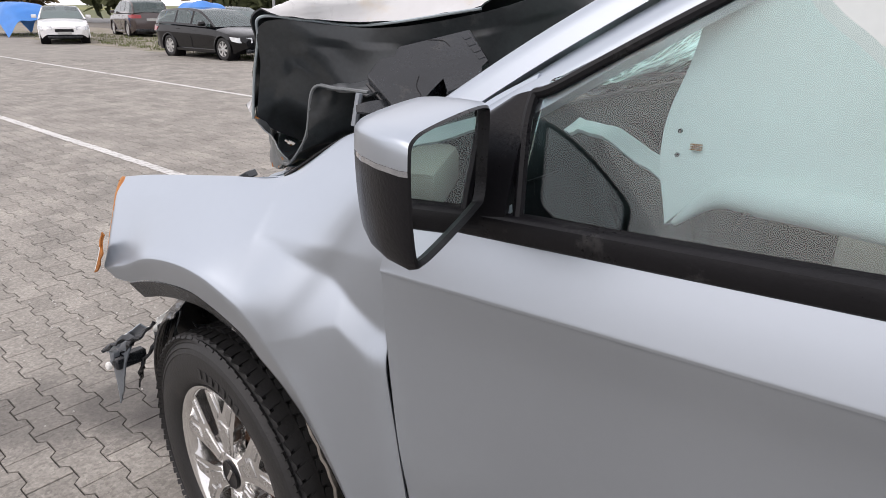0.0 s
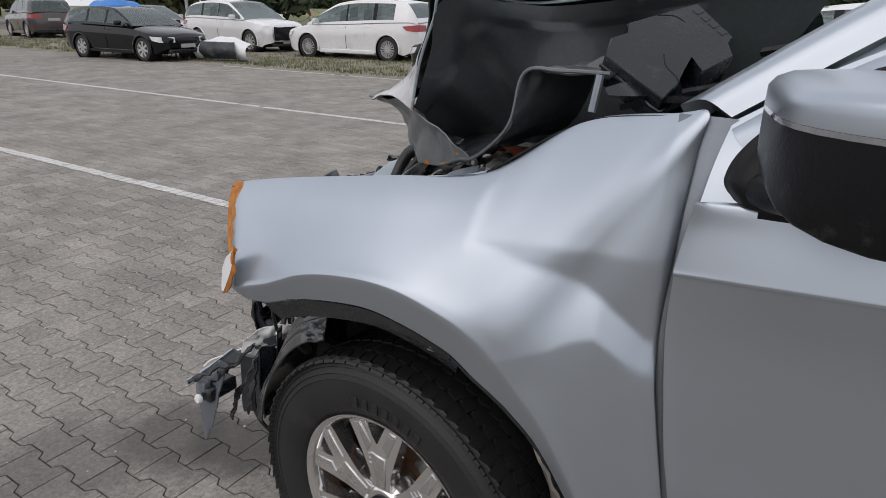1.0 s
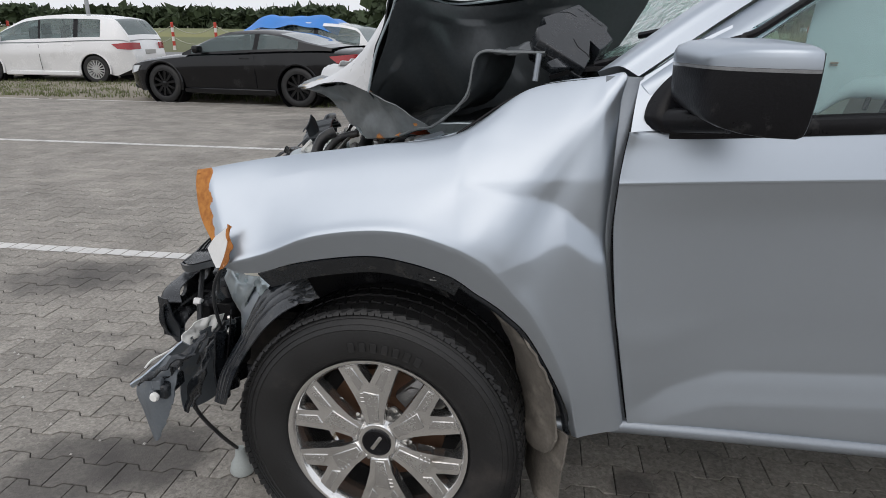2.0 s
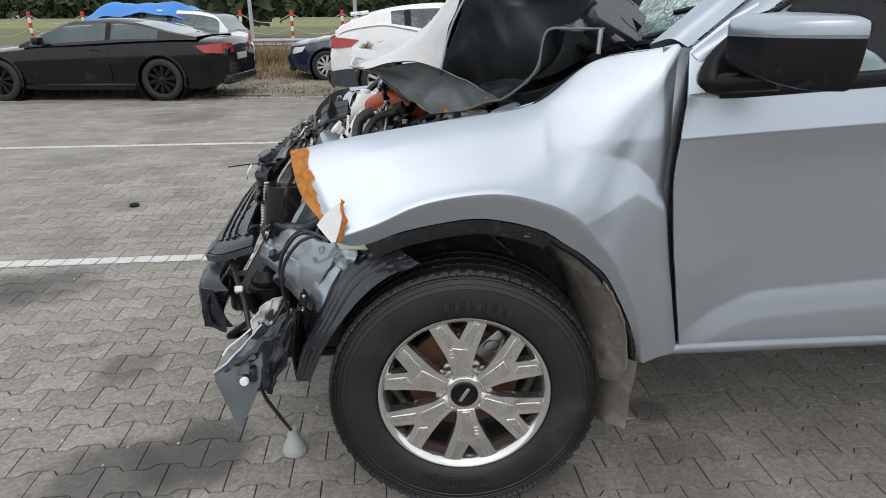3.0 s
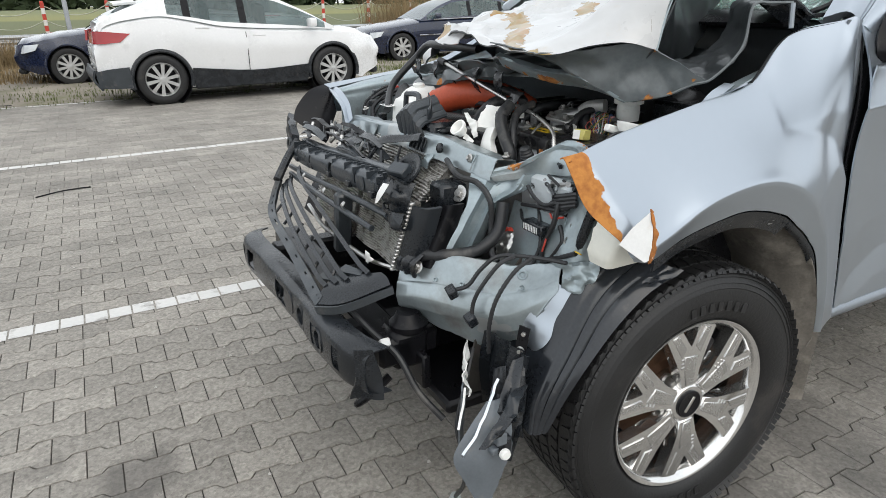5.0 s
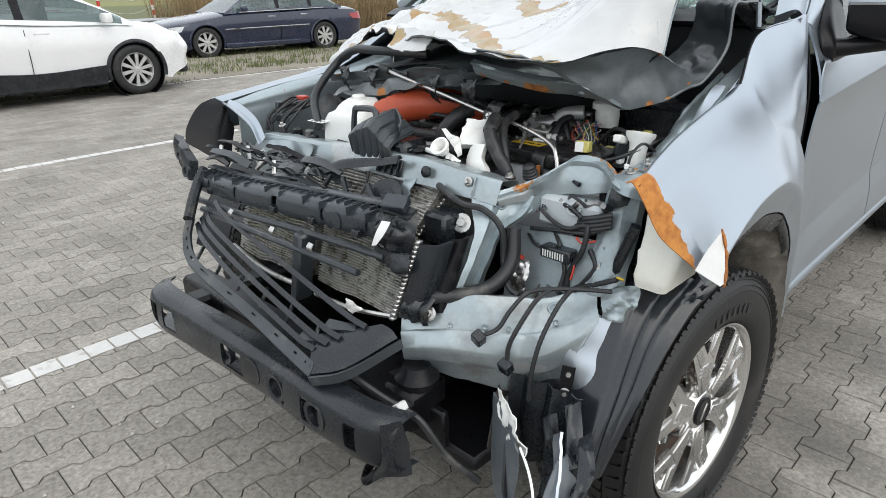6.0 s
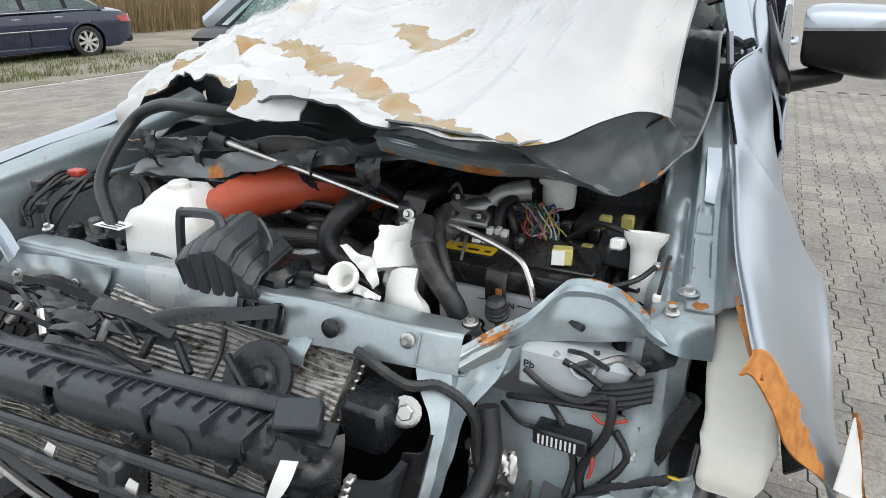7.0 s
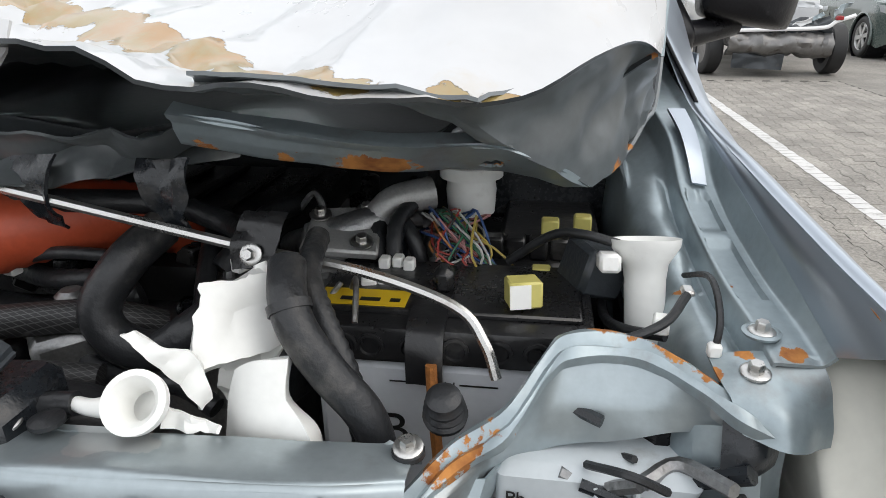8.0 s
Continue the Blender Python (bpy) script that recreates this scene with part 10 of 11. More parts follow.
def car(name, label, m, L, W, base, front, r, deck, roof, mat, pillars=(0.5,), spokes=5, wheel_mat=None, trim=None, clad=False, lamps=True, tarp=None, damaged=False, hue_belt=None, group="parked cars", glass_end=9.0, opening=False):
    """A car: local x runs from its front (0) to its rear (L), y is 0 at the middle. deck: the line of bonnet, belt and boot; roof: the line of the cabin, from cowl to tail."""
    wheel_mat = wheel_mat or wheel_silver
    top = thing(name, label, "car", m, group)
    H = W / 2
    xf, xr = front, front + base

    def width(x):
        a = min(1.0, max(0.0, x / 0.55))
        b = min(1.0, max(0.0, (L - x) / 0.55))
        return H * (0.70 + 0.30 * math.sin(a * math.pi / 2) ** 0.8) * (0.80 + 0.20 * math.sin(b * math.pi / 2) ** 0.8)

    def low(x):
        return 0.20 + 0.16 * max(0, 1 - x / 0.35) + 0.20 * max(0, 1 - (L - x) / 0.45)

    xs = sorted({round(k * L / 110, 4) for k in range(111)} | {round(p[0], 4) for p in deck})
    prof = (0.0, 0.06, 0.14, 0.24, 0.36, 0.48, 0.60, 0.72, 0.80, 0.84, 0.92, 1.0)
    bm = bmesh.new()
    cols = []
    for x in xs:
        z0, z1, w = low(x), lerp_profile(deck, x), width(x)
        col = []
        for side_ in (-1, 1):
            line = []
            for t in prof:
                # side swells to the shoulder, then turns in over the deck
                if t <= 0.8:
                    s = t / 0.8
                    y = w * (0.925 + 0.075 * math.sin(min(1, s * 1.15) * math.pi / 2) - 0.035 * max(0, s - 0.75) / 0.25)
                    z = z0 + (z1 - 0.07 - z0) * s
                    y -= 0.012 * bell(s - 0.42, 0.10)
                else:
                    s = (t - 0.8) / 0.2
                    y = w * (0.965 - 0.965 * s ** 1.6)
                    z = z1 - 0.07 + 0.07 * math.sin(s * math.pi / 2) ** 0.8 + 0.018 * s
                line.append(bm.verts.new((x, side_ * y, z)))
            col.append(line)
        cols.append(col)

    for a, b in zip(cols, cols[1:]):
        for side_ in (0, 1):
            for k in range(len(prof) - 1):
                q = (a[side_][k], b[side_][k], b[side_][k + 1], a[side_][k + 1])
                c = sum((v.co for v in q), Vector()) / 4
                if abs(c.y) > H * 0.55 and any((c.x - cx) ** 2 + (c.z - r * 0.98) ** 2 < (r * 1.16) ** 2 for cx in (xf, xr)):
                    continue
                bm.faces.new(q if side_ else q[::-1])
    for col, flip in ((cols[0], 1), (cols[-1], 0)):
        ring = col[0] + col[1][::-1]
        bm.faces.new(ring if flip else ring[::-1])
    loose = [v for v in bm.verts if not v.link_faces]
    bmesh.ops.delete(bm, geom=loose, context="VERTS")
    # round off the wheel openings
    for v in bm.verts:
        for cx in (xf, xr):
            dx, dz = v.co.x - cx, v.co.z - r * 0.98
            d = math.hypot(dx, dz)
            if abs(v.co.y) > H * 0.55 and d < r * 1.40 and v.co.z > 0.17 and any(e.is_boundary for e in v.link_edges):
                v.co.x, v.co.z = cx + dx * r * 1.15 / d, r * 0.98 + dz * r * 1.15 / d
    if damaged:
        for v in bm.verts:
            d = bell(v.co.x - 0.1, 0.7)
            v.co += Vector((0.05 * d * noise.noise(v.co * 5), 0.05 * d * noise.noise(v.co * 4 + Vector((3, 0, 0))), 0.035 * d * noise.noise(v.co * 6)))
    body = part("body", bm, mat, top, angle=28)
    for cx in (xf, xr):
        for out in (-1, 1):
            y = out * (width(cx) * 0.985 - 0.004)
            pts = [(cx + r * 1.17 * math.cos(a), y, r * 0.98 + r * 1.17 * math.sin(a)) for a in (math.pi * (k / 14 * 1.16 - 0.08) for k in range(15))]
            part("arch_trim", tube(pts, 0.030 if clad else 0.024, 6, 2), black_plastic if clad else mat, body)
            part("arch_well", lathe([(r * 1.16, 0), (r * 1.16, 0.34), (0.0, 0.34), (0.0, 0.33), (r * 1.14, 0.33), (r * 1.14, 0)], 28, Matrix.Translation((cx, out * (H - 0.035), r * 0.98)) @ Matrix.Rotation(radians(90 if out > 0 else -90), 4, "X"), True), trim_black, body)
            car_wheel(top, cx, out * (width(cx) * 0.985 - 0.02), r, out, spokes, wheel_mat)
    # cabin
    xa, xb = roof[0][0], roof[-1][0]
    rxs = sorted({round(xa + (xb - xa) * k / 64, 4) for k in range(65)} | {round(p[0], 4) for p in roof})
    zmax = max(p[1] for p in roof)
    belt = lambda x: lerp_profile(deck, x) - 0.035
    groups = {}
    marks = [xa + (xb - xa) * p for p in pillars]
    x_roof0 = next(p[0] for p in roof if p[1] > zmax - 0.10)
    x_roof1 = [p[0] for p in roof if p[1] > zmax - 0.12][-1]

    def cabin_col(x):
        zb, zr = belt(x), max(lerp_profile(roof, x), belt(x) + 0.012)
        wb = width(x) * 0.945
        k = (zr - zb) / max(0.05, zmax - 1.0 + 0.1)
        wr = wb - min(1, k) * W * 0.115
        return [(wb, zb), (wb + (wr - wb) * 0.12, zb + (zr - zb) * 0.12), (wr + 0.015, zb + (zr - zb) * 0.84), (wr - 0.05, zb + (zr - zb) * 0.965), (0.0, zr + 0.015)]

    def put(key, pts):
        g = groups.setdefault(key, bmesh.new())
        g.faces.new([g.verts.new(p) for p in pts])

    for x0, x1 in zip(rxs, rxs[1:]):
        c0, c1, xm = cabin_col(x0), cabin_col(x1), (x0 + x1) / 2
        zr = lerp_profile(roof, xm)
        for out in (-1, 1):
            for k in range(4):
                pts = [(x0, out * c0[k][0], c0[k][1]), (x1, out * c1[k][0], c1[k][1]), (x1, out * c1[k + 1][0], c1[k + 1][1]), (x0, out * c0[k + 1][0], c0[k + 1][1])]
                tall = zr - belt(xm)
                if k == 1 and tall > 0.12 and all(abs(xm - q) > 0.045 for q in marks) and xm > xa + 0.18 and xm < min(xb - 0.16, glass_end):
                    seg = sum(xm > q for q in marks)
                    put(("side_window", out, seg), pts)
                elif k == 1 and tall > 0.12 and xm > xa + 0.18 and xm < min(xb - 0.16, glass_end):
                    put(("door_pillar", out, min(range(len(marks)), key=lambda i: abs(marks[i] - xm))), pts)
                elif k == 3 and xm < x_roof0 and tall > 0.03:
                    put(("windscreen", 0, 0), pts)
                elif k == 3 and xm > x_roof1 and tall > 0.10:
                    put(("rear_window", 0, 0), pts)
                else:
                    put(("cabin", 0, 0), pts)
    for (nm, _, _), g in groups.items():
        ob = part(nm, g, {"cabin": mat, "door_pillar": trim_black}.get(nm, car_glass), top if nm == "cabin" else body, angle=35)
        if nm not in ("cabin", "door_pillar"):
            ob.visible_shadow = False
    part("interior", box(xa + 0.45, -H * 0.78, 0.45, xb - 0.5, H * 0.78, belt((xa + xb) / 2) - 0.05, bevel=0.05), dark_cloth, body)
    for x, w in ((xa + 1.05, 0.14), (xa + 1.9, 0.14)):
        if x < xb - 0.6:
            for y in (-0.38, 0.38):
                part("seat", box(x, y - 0.22, 0.6, x + w, y + 0.22, min(belt(x) + 0.32, zmax - 0.18), bevel=0.05, seg=2), dark_cloth, body)
    # sills, handles, lamps, plates, mirrors
    for out in (-1, 1):
        if clad:
            part("side_cladding", sheet([[(xf + r * 1.2, out * H * 1.004, 0.46), ((xf + xr) / 2, out * H * 1.004, 0.42), (xr - r * 1.2, out * H * 1.004, 0.50)], [(xf + r * 1.25, out * H * 0.985, 0.24), ((xf + xr) / 2, out * H * 0.985, 0.24), (xr - r * 1.25, out * H * 0.985, 0.24)]], 4, 4, 0.012 * out), black_plastic, body)
        part("sill", box(xf + r * 1.25, out * (H * 0.90), 0.19, xr - r * 1.25, out * (H * 0.985), 0.30, bevel=0.02), black_plastic if clad else mat, body)
        for q in marks[:2]:
            zd = belt(q)
            part("door_handle", box(q - 0.30, out * (H * 0.955), zd - 0.13, q - 0.10, out * (H * 0.985), zd - 0.10, bevel=0.008), trim or mat, body)
        part("door_seam", tube([(marks[0], out * H * 0.972, belt(marks[0]) - 0.06), (marks[0], out * H * 0.995, 0.62), (marks[0], out * H * 0.965, 0.32)], 0.006, 4, 2), trim_black, body)
        xm = xa + 0.42
        ym = out * (width(xm) * 0.97)
        part("mirror", box(xm - 0.06, ym, belt(xm) + 0.03, xm + 0.06, ym + out * 0.20, belt(xm) + 0.16, bevel=0.03, seg=2), mat, body)
        if lamps:
            zf = lerp_profile(deck, 0.18)
            part("headlamp", sheet([[(0.0, out * width(0.04) * 0.62, zf - 0.09), (0.15, out * width(0.2) * 0.95, zf - 0.09), (0.42, out * (width(0.42) * 1.0), zf - 0.07)], [(-0.02, out * width(0.03) * 0.62, zf - 0.23), (0.12, out * width(0.18) * 0.99, zf - 0.23), (0.34, out * (width(0.34) * 1.018), zf - 0.18)]], 4, 4, 0.03 * out), head_lens, body)
        zt = lerp_profile(deck, L - 0.15)
        part("tail_lamp", sheet([[(L + 0.005, out * width(L - 0.04) * 0.60, zt - 0.08), (L - 0.08, out * width(L - 0.12) * 0.97, zt - 0.07), (L - 0.48, out * width(L - 0.45) * 1.005, zt - 0.11)], [(L + 0.02, out * width(L - 0.02) * 0.60, zt - 0.23), (L - 0.06, out * width(L - 0.1) * 1.0, zt - 0.24), (L - 0.34, out * width(L - 0.32) * 1.02, zt - 0.22)]], 4, 4, 0.03 * -out), tail_red, body)
        if trim:
            part("chrome_strip", tube([(xf + r * 1.3, out * H * 1.0, 0.60), (xr - r * 1.3, out * H * 1.0, 0.62)], 0.012, 6, 1), trim, body)
            part("window_trim", tube([(xa + 0.35, out * width(xa + 0.4) * 0.955, belt(xa + 0.35) + 0.015), (xb - 0.5, out * width(xb - 0.5) * 0.955, belt(xb - 0.5) + 0.015)], 0.010, 6, 1), trim, body)
    part("front_grille", box(-0.022, -H * 0.36, lerp_profile(deck, 0.0) - 0.17, 0.05, H * 0.36, lerp_profile(deck, 0.0) - 0.05, bevel=0.02), trim_black, body)
    if opening:
        part("front_opening", sheet([[(-0.05, -H * 0.66, z), (-0.07, 0, z), (-0.05, H * 0.66, z)] for z in (0.42, 0.60, 0.82)], 6, 6, 0.06, lambda p, n, u, v: p + n * 0.04 * noise.noise(p * 6)), trim_black, body, "dark opening left by the missing bumper")
    part("front_plate", box(-0.02, -0.24, 0.36 if not damaged else 0.30, 0.0, 0.24, 0.47 if not damaged else 0.41, bevel=0.004), plate_white, body)
    part("rear_plate", box(L - 0.005, -0.25, lerp_profile(deck, L - 0.1) - 0.34, L + 0.015, 0.25, lerp_profile(deck, L - 0.1) - 0.23, bevel=0.004), plate_white, body)
    part("rear_valance", box(L - 0.16, -H * 0.80, 0.26, L + 0.012, H * 0.80, 0.44, bevel=0.04), black_plastic, body)
    part("front_valance", box(-0.012, -H * 0.66, 0.22, 0.14, H * 0.66, 0.33, bevel=0.03), black_plastic, body)
    part("underbody", box(0.5, -H * 0.72, 0.18, L - 0.5, H * 0.72, 0.40), trim_black, body)
    return top


def place(x, y, deg):
    """A car whose front wheel on its near side would stand at x, y: its local x turned by deg."""
    return Matrix.Translation((x, y, 0)) @ Matrix.Rotation(radians(deg), 4, "Z")


def by_wheels(fx, fy, rx, ry, front, W, near=-1):
    """The pose from where the two near-side wheels meet the ground."""
    d = Vector((rx - fx, ry - fy, 0)).normalized()
    out = Vector((-d.y, d.x, 0)) * near
    o = Vector((fx, fy, 0)) - d * front - out * (W / 2 - 0.06)
    return Matrix.Translation(o) @ Matrix.Rotation(math.atan2(d.y, d.x), 4, "Z")


# black coupe with scraped side
car("coupe", "black coupe with a dented scraped flank", by_wheels(-6.815, 10.455, -4.01, 10.157, 0.90, 1.90), 4.85, 1.90, 2.82, 0.90, 0.355,
    [(0, 0.66), (0.12, 0.74), (0.8, 0.86), (1.55, 0.93), (2.4, 0.97), (3.4, 1.02), (4.2, 1.04), (4.7, 1.02), (4.85, 0.90)],
    [(1.35, 0.93), (1.9, 1.20), (2.35, 1.325), (2.8, 1.34), (3.3, 1.29), (3.9, 1.15), (4.4, 1.06)], car_black, (0.50,), 10, car_black, glass_end=3.72)
# white people carrier
car("people_carrier", "white family people carrier standing on grass", by_wheels(-13.614, 13.779, -10.769, 13.953, 0.95, 1.92), 4.80, 1.92, 2.85, 0.95, 0.345,
    [(0, 0.72), (0.12, 0.82), (0.6, 0.93), (1.15, 1.00), (2.4, 1.03), (3.6, 1.08), (4.5, 1.10), (4.72, 1.04), (4.80, 0.80)],
    [(0.95, 1.0), (1.6, 1.38), (2.1, 1.585), (2.8, 1.655), (3.8, 1.64), (4.35, 1.56), (4.62, 1.25), (4.72, 1.06)], car_white, (0.38, 0.64), 16, None, damaged=False, glass_end=4.0)
# black estate car, front to the right
car("estate_car", "black estate car with dusty paint", by_wheels(-16.258, 10.086, -19.014, 9.936, 0.80, 1.82, 1), 4.55, 1.82, 2.76, 0.80, 0.32,
    [(0, 0.62), (0.12, 0.72), (0.8, 0.86), (1.35, 0.93), (2.6, 0.97), (3.9, 1.0), (4.4, 0.98), (4.55, 0.80)],
    [(1.15, 0.92), (1.75, 1.25), (2.15, 1.40), (2.8, 1.445), (3.6, 1.42), (4.15, 1.35), (4.42, 1.02)], car_black, (0.36, 0.62), 7, None)
# white compact crossover
crossover = car("crossover", "white compact crossover with a crushed bonnet", by_wheels(2.376, 9.60, -0.259, 9.497, 0.92, 1.80, 1), 4.38, 1.80, 2.64, 0.92, 0.355,
    [(0, 0.72), (0.12, 0.86), (0.5, 0.97), (1.1, 1.02), (1.9, 1.05), (2.6, 1.10), (3.1, 1.20), (3.5, 1.26), (3.9, 1.22), (4.2, 1.14), (4.38, 0.85)],
    [(0.85, 1.02), (1.5, 1.36), (1.9, 1.51), (2.5, 1.56), (3.1, 1.52), (3.6, 1.43), (4.0, 1.30), (4.28, 1.15)], car_white, (0.42, 0.66), 10, None, None, True, False, None, True, glass_end=3.36)
part("roof_spoiler", sheet([[(3.72, y, 1.425 - 0.05 * abs(y)) for y in (-0.60, 0, 0.60)], [(4.02, y * 0.98, 1.40 - 0.05 * abs(y)) for y in (-0.60, 0, 0.60)]], 5, 5, 0.03), car_white, crossover)
part("rear_skirt", sheet([[(4.40, -0.74, 0.52), (4.41, 0, 0.52), (4.40, 0.74, 0.52)], [(4.43, -0.72, 0.40), (4.44, 0, 0.40), (4.43, 0.72, 0.40)], [(4.34, -0.72, 0.25), (4.36, 0, 0.25), (4.34, 0.72, 0.25)]], 5, 5, 0.03), grey_plastic, crossover)
for out in (-1, 1):
    part("corner_skirt", sheet([[(4.40, out * 0.72, 0.50), (4.22, out * 0.84, 0.54), (3.98, out * 0.895, 0.56)], [(4.38, out * 0.72, 0.28), (4.20, out * 0.84, 0.27), (3.97, out * 0.89, 0.27)]], 5, 4, 0.02 * out), grey_plastic, crossover)
# navy car, half hidden behind the crossover
car("navy_car", "dark blue car with a broken front corner", by_wheels(-1.461, 13.139, 1.30, 13.05, 0.85, 1.82), 4.5, 1.82, 2.76, 0.85, 0.335,
    [(0, 0.68), (0.12, 0.80), (0.8, 0.92), (1.4, 0.98), (2.8, 1.02), (4.2, 1.04), (4.5, 0.85)], [(1.2, 0.97), (1.8, 1.30), (2.3, 1.46), (3.2, 1.46), (4.0, 1.30), (4.3, 1.06)], car_navy, (0.45, 0.7), 10, None, damaged=True)
# white estate with blue tarpaulin, behind the coupe
car("white_estate", "white estate car partly under a blue tarpaulin", by_wheels(-7.25, 13.25, -4.45, 13.05, 0.85, 1.84), 4.75, 1.84, 2.80, 0.85, 0.33,
    [(0, 0.66), (0.12, 0.78), (0.9, 0.90), (1.5, 0.98), (2.8, 1.02), (4.1, 1.06), (4.6, 1.04), (4.75, 0.82)], [(1.3, 0.97), (1.9, 1.32), (2.3, 1.48), (3.0, 1.52), (3.8, 1.49), (4.35, 1.40), (4.62, 1.08)], car_white, (0.36, 0.64), 7, None)
# dark blue saloon with chrome trim
car("saloon", "dark blue saloon with chrome side trim", by_wheels(5.583, 13.777, 8.568, 13.491, 0.88, 1.86), 5.05, 1.86, 3.0, 0.88, 0.335,
    [(0, 0.66), (0.12, 0.76), (0.9, 0.89), (1.5, 0.96), (2.8, 0.99), (4.0, 1.01), (4.75, 0.99), (5.05, 0.84)], [(1.35, 0.95), (2.0, 1.30), (2.5, 1.435), (3.2, 1.44), (3.7, 1.36), (4.4, 1.02)], car_navy, (0.44, 0.72), 8, None, chrome)
# white saloon facing the yard, brown off-roader, white off-roader without its bumper
car("white_saloon", "white saloon with its bumper hanging loose", place(-27.4, 10.0, 160), 4.6, 1.81, 2.81, 0.80, 0.32,
    [(0, 0.62), (0.12, 0.74), (0.9, 0.88), (1.45, 0.95), (2.8, 0.99), (4.0, 1.02), (4.45, 0.99), (4.6, 0.80)], [(1.25, 0.94), (1.85, 1.27), (2.3, 1.42), (3.0, 1.43), (3.5, 1.35), (4.2, 1.03)], car_white, (0.44, 0.74), 7, None)
car("off_roader", "brown off-roader with a torn rear bumper", place(-35.3, 16.2, -12), 4.85, 1.93, 2.93, 0.90, 0.37,
    [(0, 0.80), (0.12, 0.95), (0.9, 1.05), (1.4, 1.10), (2.8, 1.13), (4.2, 1.16), (4.75, 1.12), (4.85, 0.9)], [(1.2, 1.1), (1.8, 1.5), (2.2, 1.68), (3.0, 1.75), (4.0, 1.72), (4.5, 1.6), (4.75, 1.15)], car_brown, (0.4, 0.66), 5, None)
car("white_off_roader", "white off-roader with its front bumper missing", by_wheels(-16.65, 14.2, -19.45, 14.35, 0.86, 1.88, 1), 4.65, 1.88, 2.81, 0.86, 0.36,
    [(0, 0.70), (0.10, 0.90), (0.5, 1.00), (1.2, 1.06), (2.6, 1.09), (3.9, 1.12), (4.5, 1.08), (4.65, 0.86)], [(1.1, 1.05), (1.7, 1.42), (2.1, 1.60), (2.9, 1.655), (3.7, 1.60), (4.3, 1.42), (4.55, 1.1)], car_white, (0.40, 0.66), 10, None, None, False, False, None, True, opening=True)
car("far_car", "pale car beyond the black estate", place(-22.0, 15.6, 175), 4.6, 1.82, 2.76, 0.85, 0.33,
    [(0, 0.66), (0.12, 0.78), (0.9, 0.90), (1.5, 0.98), (2.8, 1.02), (4.1, 1.06), (4.6, 0.85)], [(1.3, 0.97), (1.9, 1.3), (2.4, 1.46), (3.2, 1.48), (4.0, 1.40), (4.45, 1.06)], car_silver, (0.4, 0.66), 7, None)
car("grey_van", "grey-green car on the paving behind the pickup", place(11.9, -6.35, 0), 4.7, 1.88, 2.8, 0.9, 0.36,
    [(0, 0.85), (0.12, 0.98), (0.8, 1.06), (1.2, 1.10), (2.8, 1.12), (4.2, 1.14), (4.7, 0.95)], [(1.0, 1.1), (1.6, 1.5), (2.1, 1.75), (3.2, 1.80), (4.2, 1.76), (4.6, 1.2)], car_green, (0.4, 0.68), 6, None)

# crumpled front bumper lying on the grass
heap = thing("loose_bumper", "white and grey car bumper lying on the verge", "car part", Matrix.Translation((-14.75, 11.6, 0.0)) @ Matrix.Rotation(0.15, 4, "Z"))
hr = [[(-0.95 + 0.38 * k, -0.10 + y, 0.02 + z * (1 - abs(k - 2.5) * 0.12)) for k in range(6)] for y, z in ((0.0, 0.02), (-0.14, 0.25), (-0.10, 0.50), (0.10, 0.66), (0.35, 0.60))]
part("bumper_shell", sheet(hr, 5, 5, 0.006, lambda p, n, u, v: p + n * 0.05 * noise.noise(p * 2.4)), car_white, heap)
part("bumper_grille", sheet([[(-0.62 + 0.3 * k, -0.18, 0.06) for k in range(5)], [(-0.66 + 0.32 * k, -0.30, 0.27) for k in range(5)], [(-0.62 + 0.3 * k, -0.22, 0.52) for k in range(5)]], 4, 4, 0.01, lambda p, n, u, v: p + n * 0.03 * noise.noise(p * 4)), grey_plastic, heap)
part("bumper_lip", tube([(-0.9, -0.2, 0.03), (0.0, -0.30, 0.04), (0.95, -0.18, 0.03)], 0.03, 6, 6), black_plastic, heap)

# blue tarpaulins
tarp_blue = material("blue_tarpaulin", (0.045, 0.22, 0.62), 0.5, 0, 0.12, 2.0, 0.3, 25)


def tarpaulin(name, cx, cy, w, d, z, drop, label):
    rows = []
    for j in range(6):
        v = j / 5 - 0.5
        rows.append([(cx + (i / 6 - 0.5) * w, cy + v * d, z - drop * (max(0, abs(i / 6 - 0.5) * 2 - 0.6) * 1.6 + max(0, abs(v) * 2 - 0.55) * 1.4)) for i in range(7)])
    ob = part(name, sheet(rows, 5, 5, 0.004, lambda p, n, u, v: p + Vector((0, 0, 0.09 * noise.noise(p * 2.2)))), tarp_blue, thing=False)
    return tagged(ob, label, "tarpaulin")


tarpaulin("tarpaulin", -5.3, 14.0, 2.3, 1.75, 1.63, 0.35, "bright blue tarpaulin over the roof of a white estate")
tarpaulin("tarpaulin", -18.9, 11.1, 1.6, 1.3, 1.60, 0.4, "bright blue tarpaulin on the roof of a black estate")
tarpaulin("tarpaulin", -37.0, 11.5, 4.8, 2.6, 1.50, 1.2, "large blue tarpaulin over a parked car")

# wrecked bare chassis behind the pickup
wreck = thing("stripped_wreck", "stripped off-road wreck with bare bent front", "wreck", Matrix.Translation((10.2, -3.08, 0)))
random.seed(14)


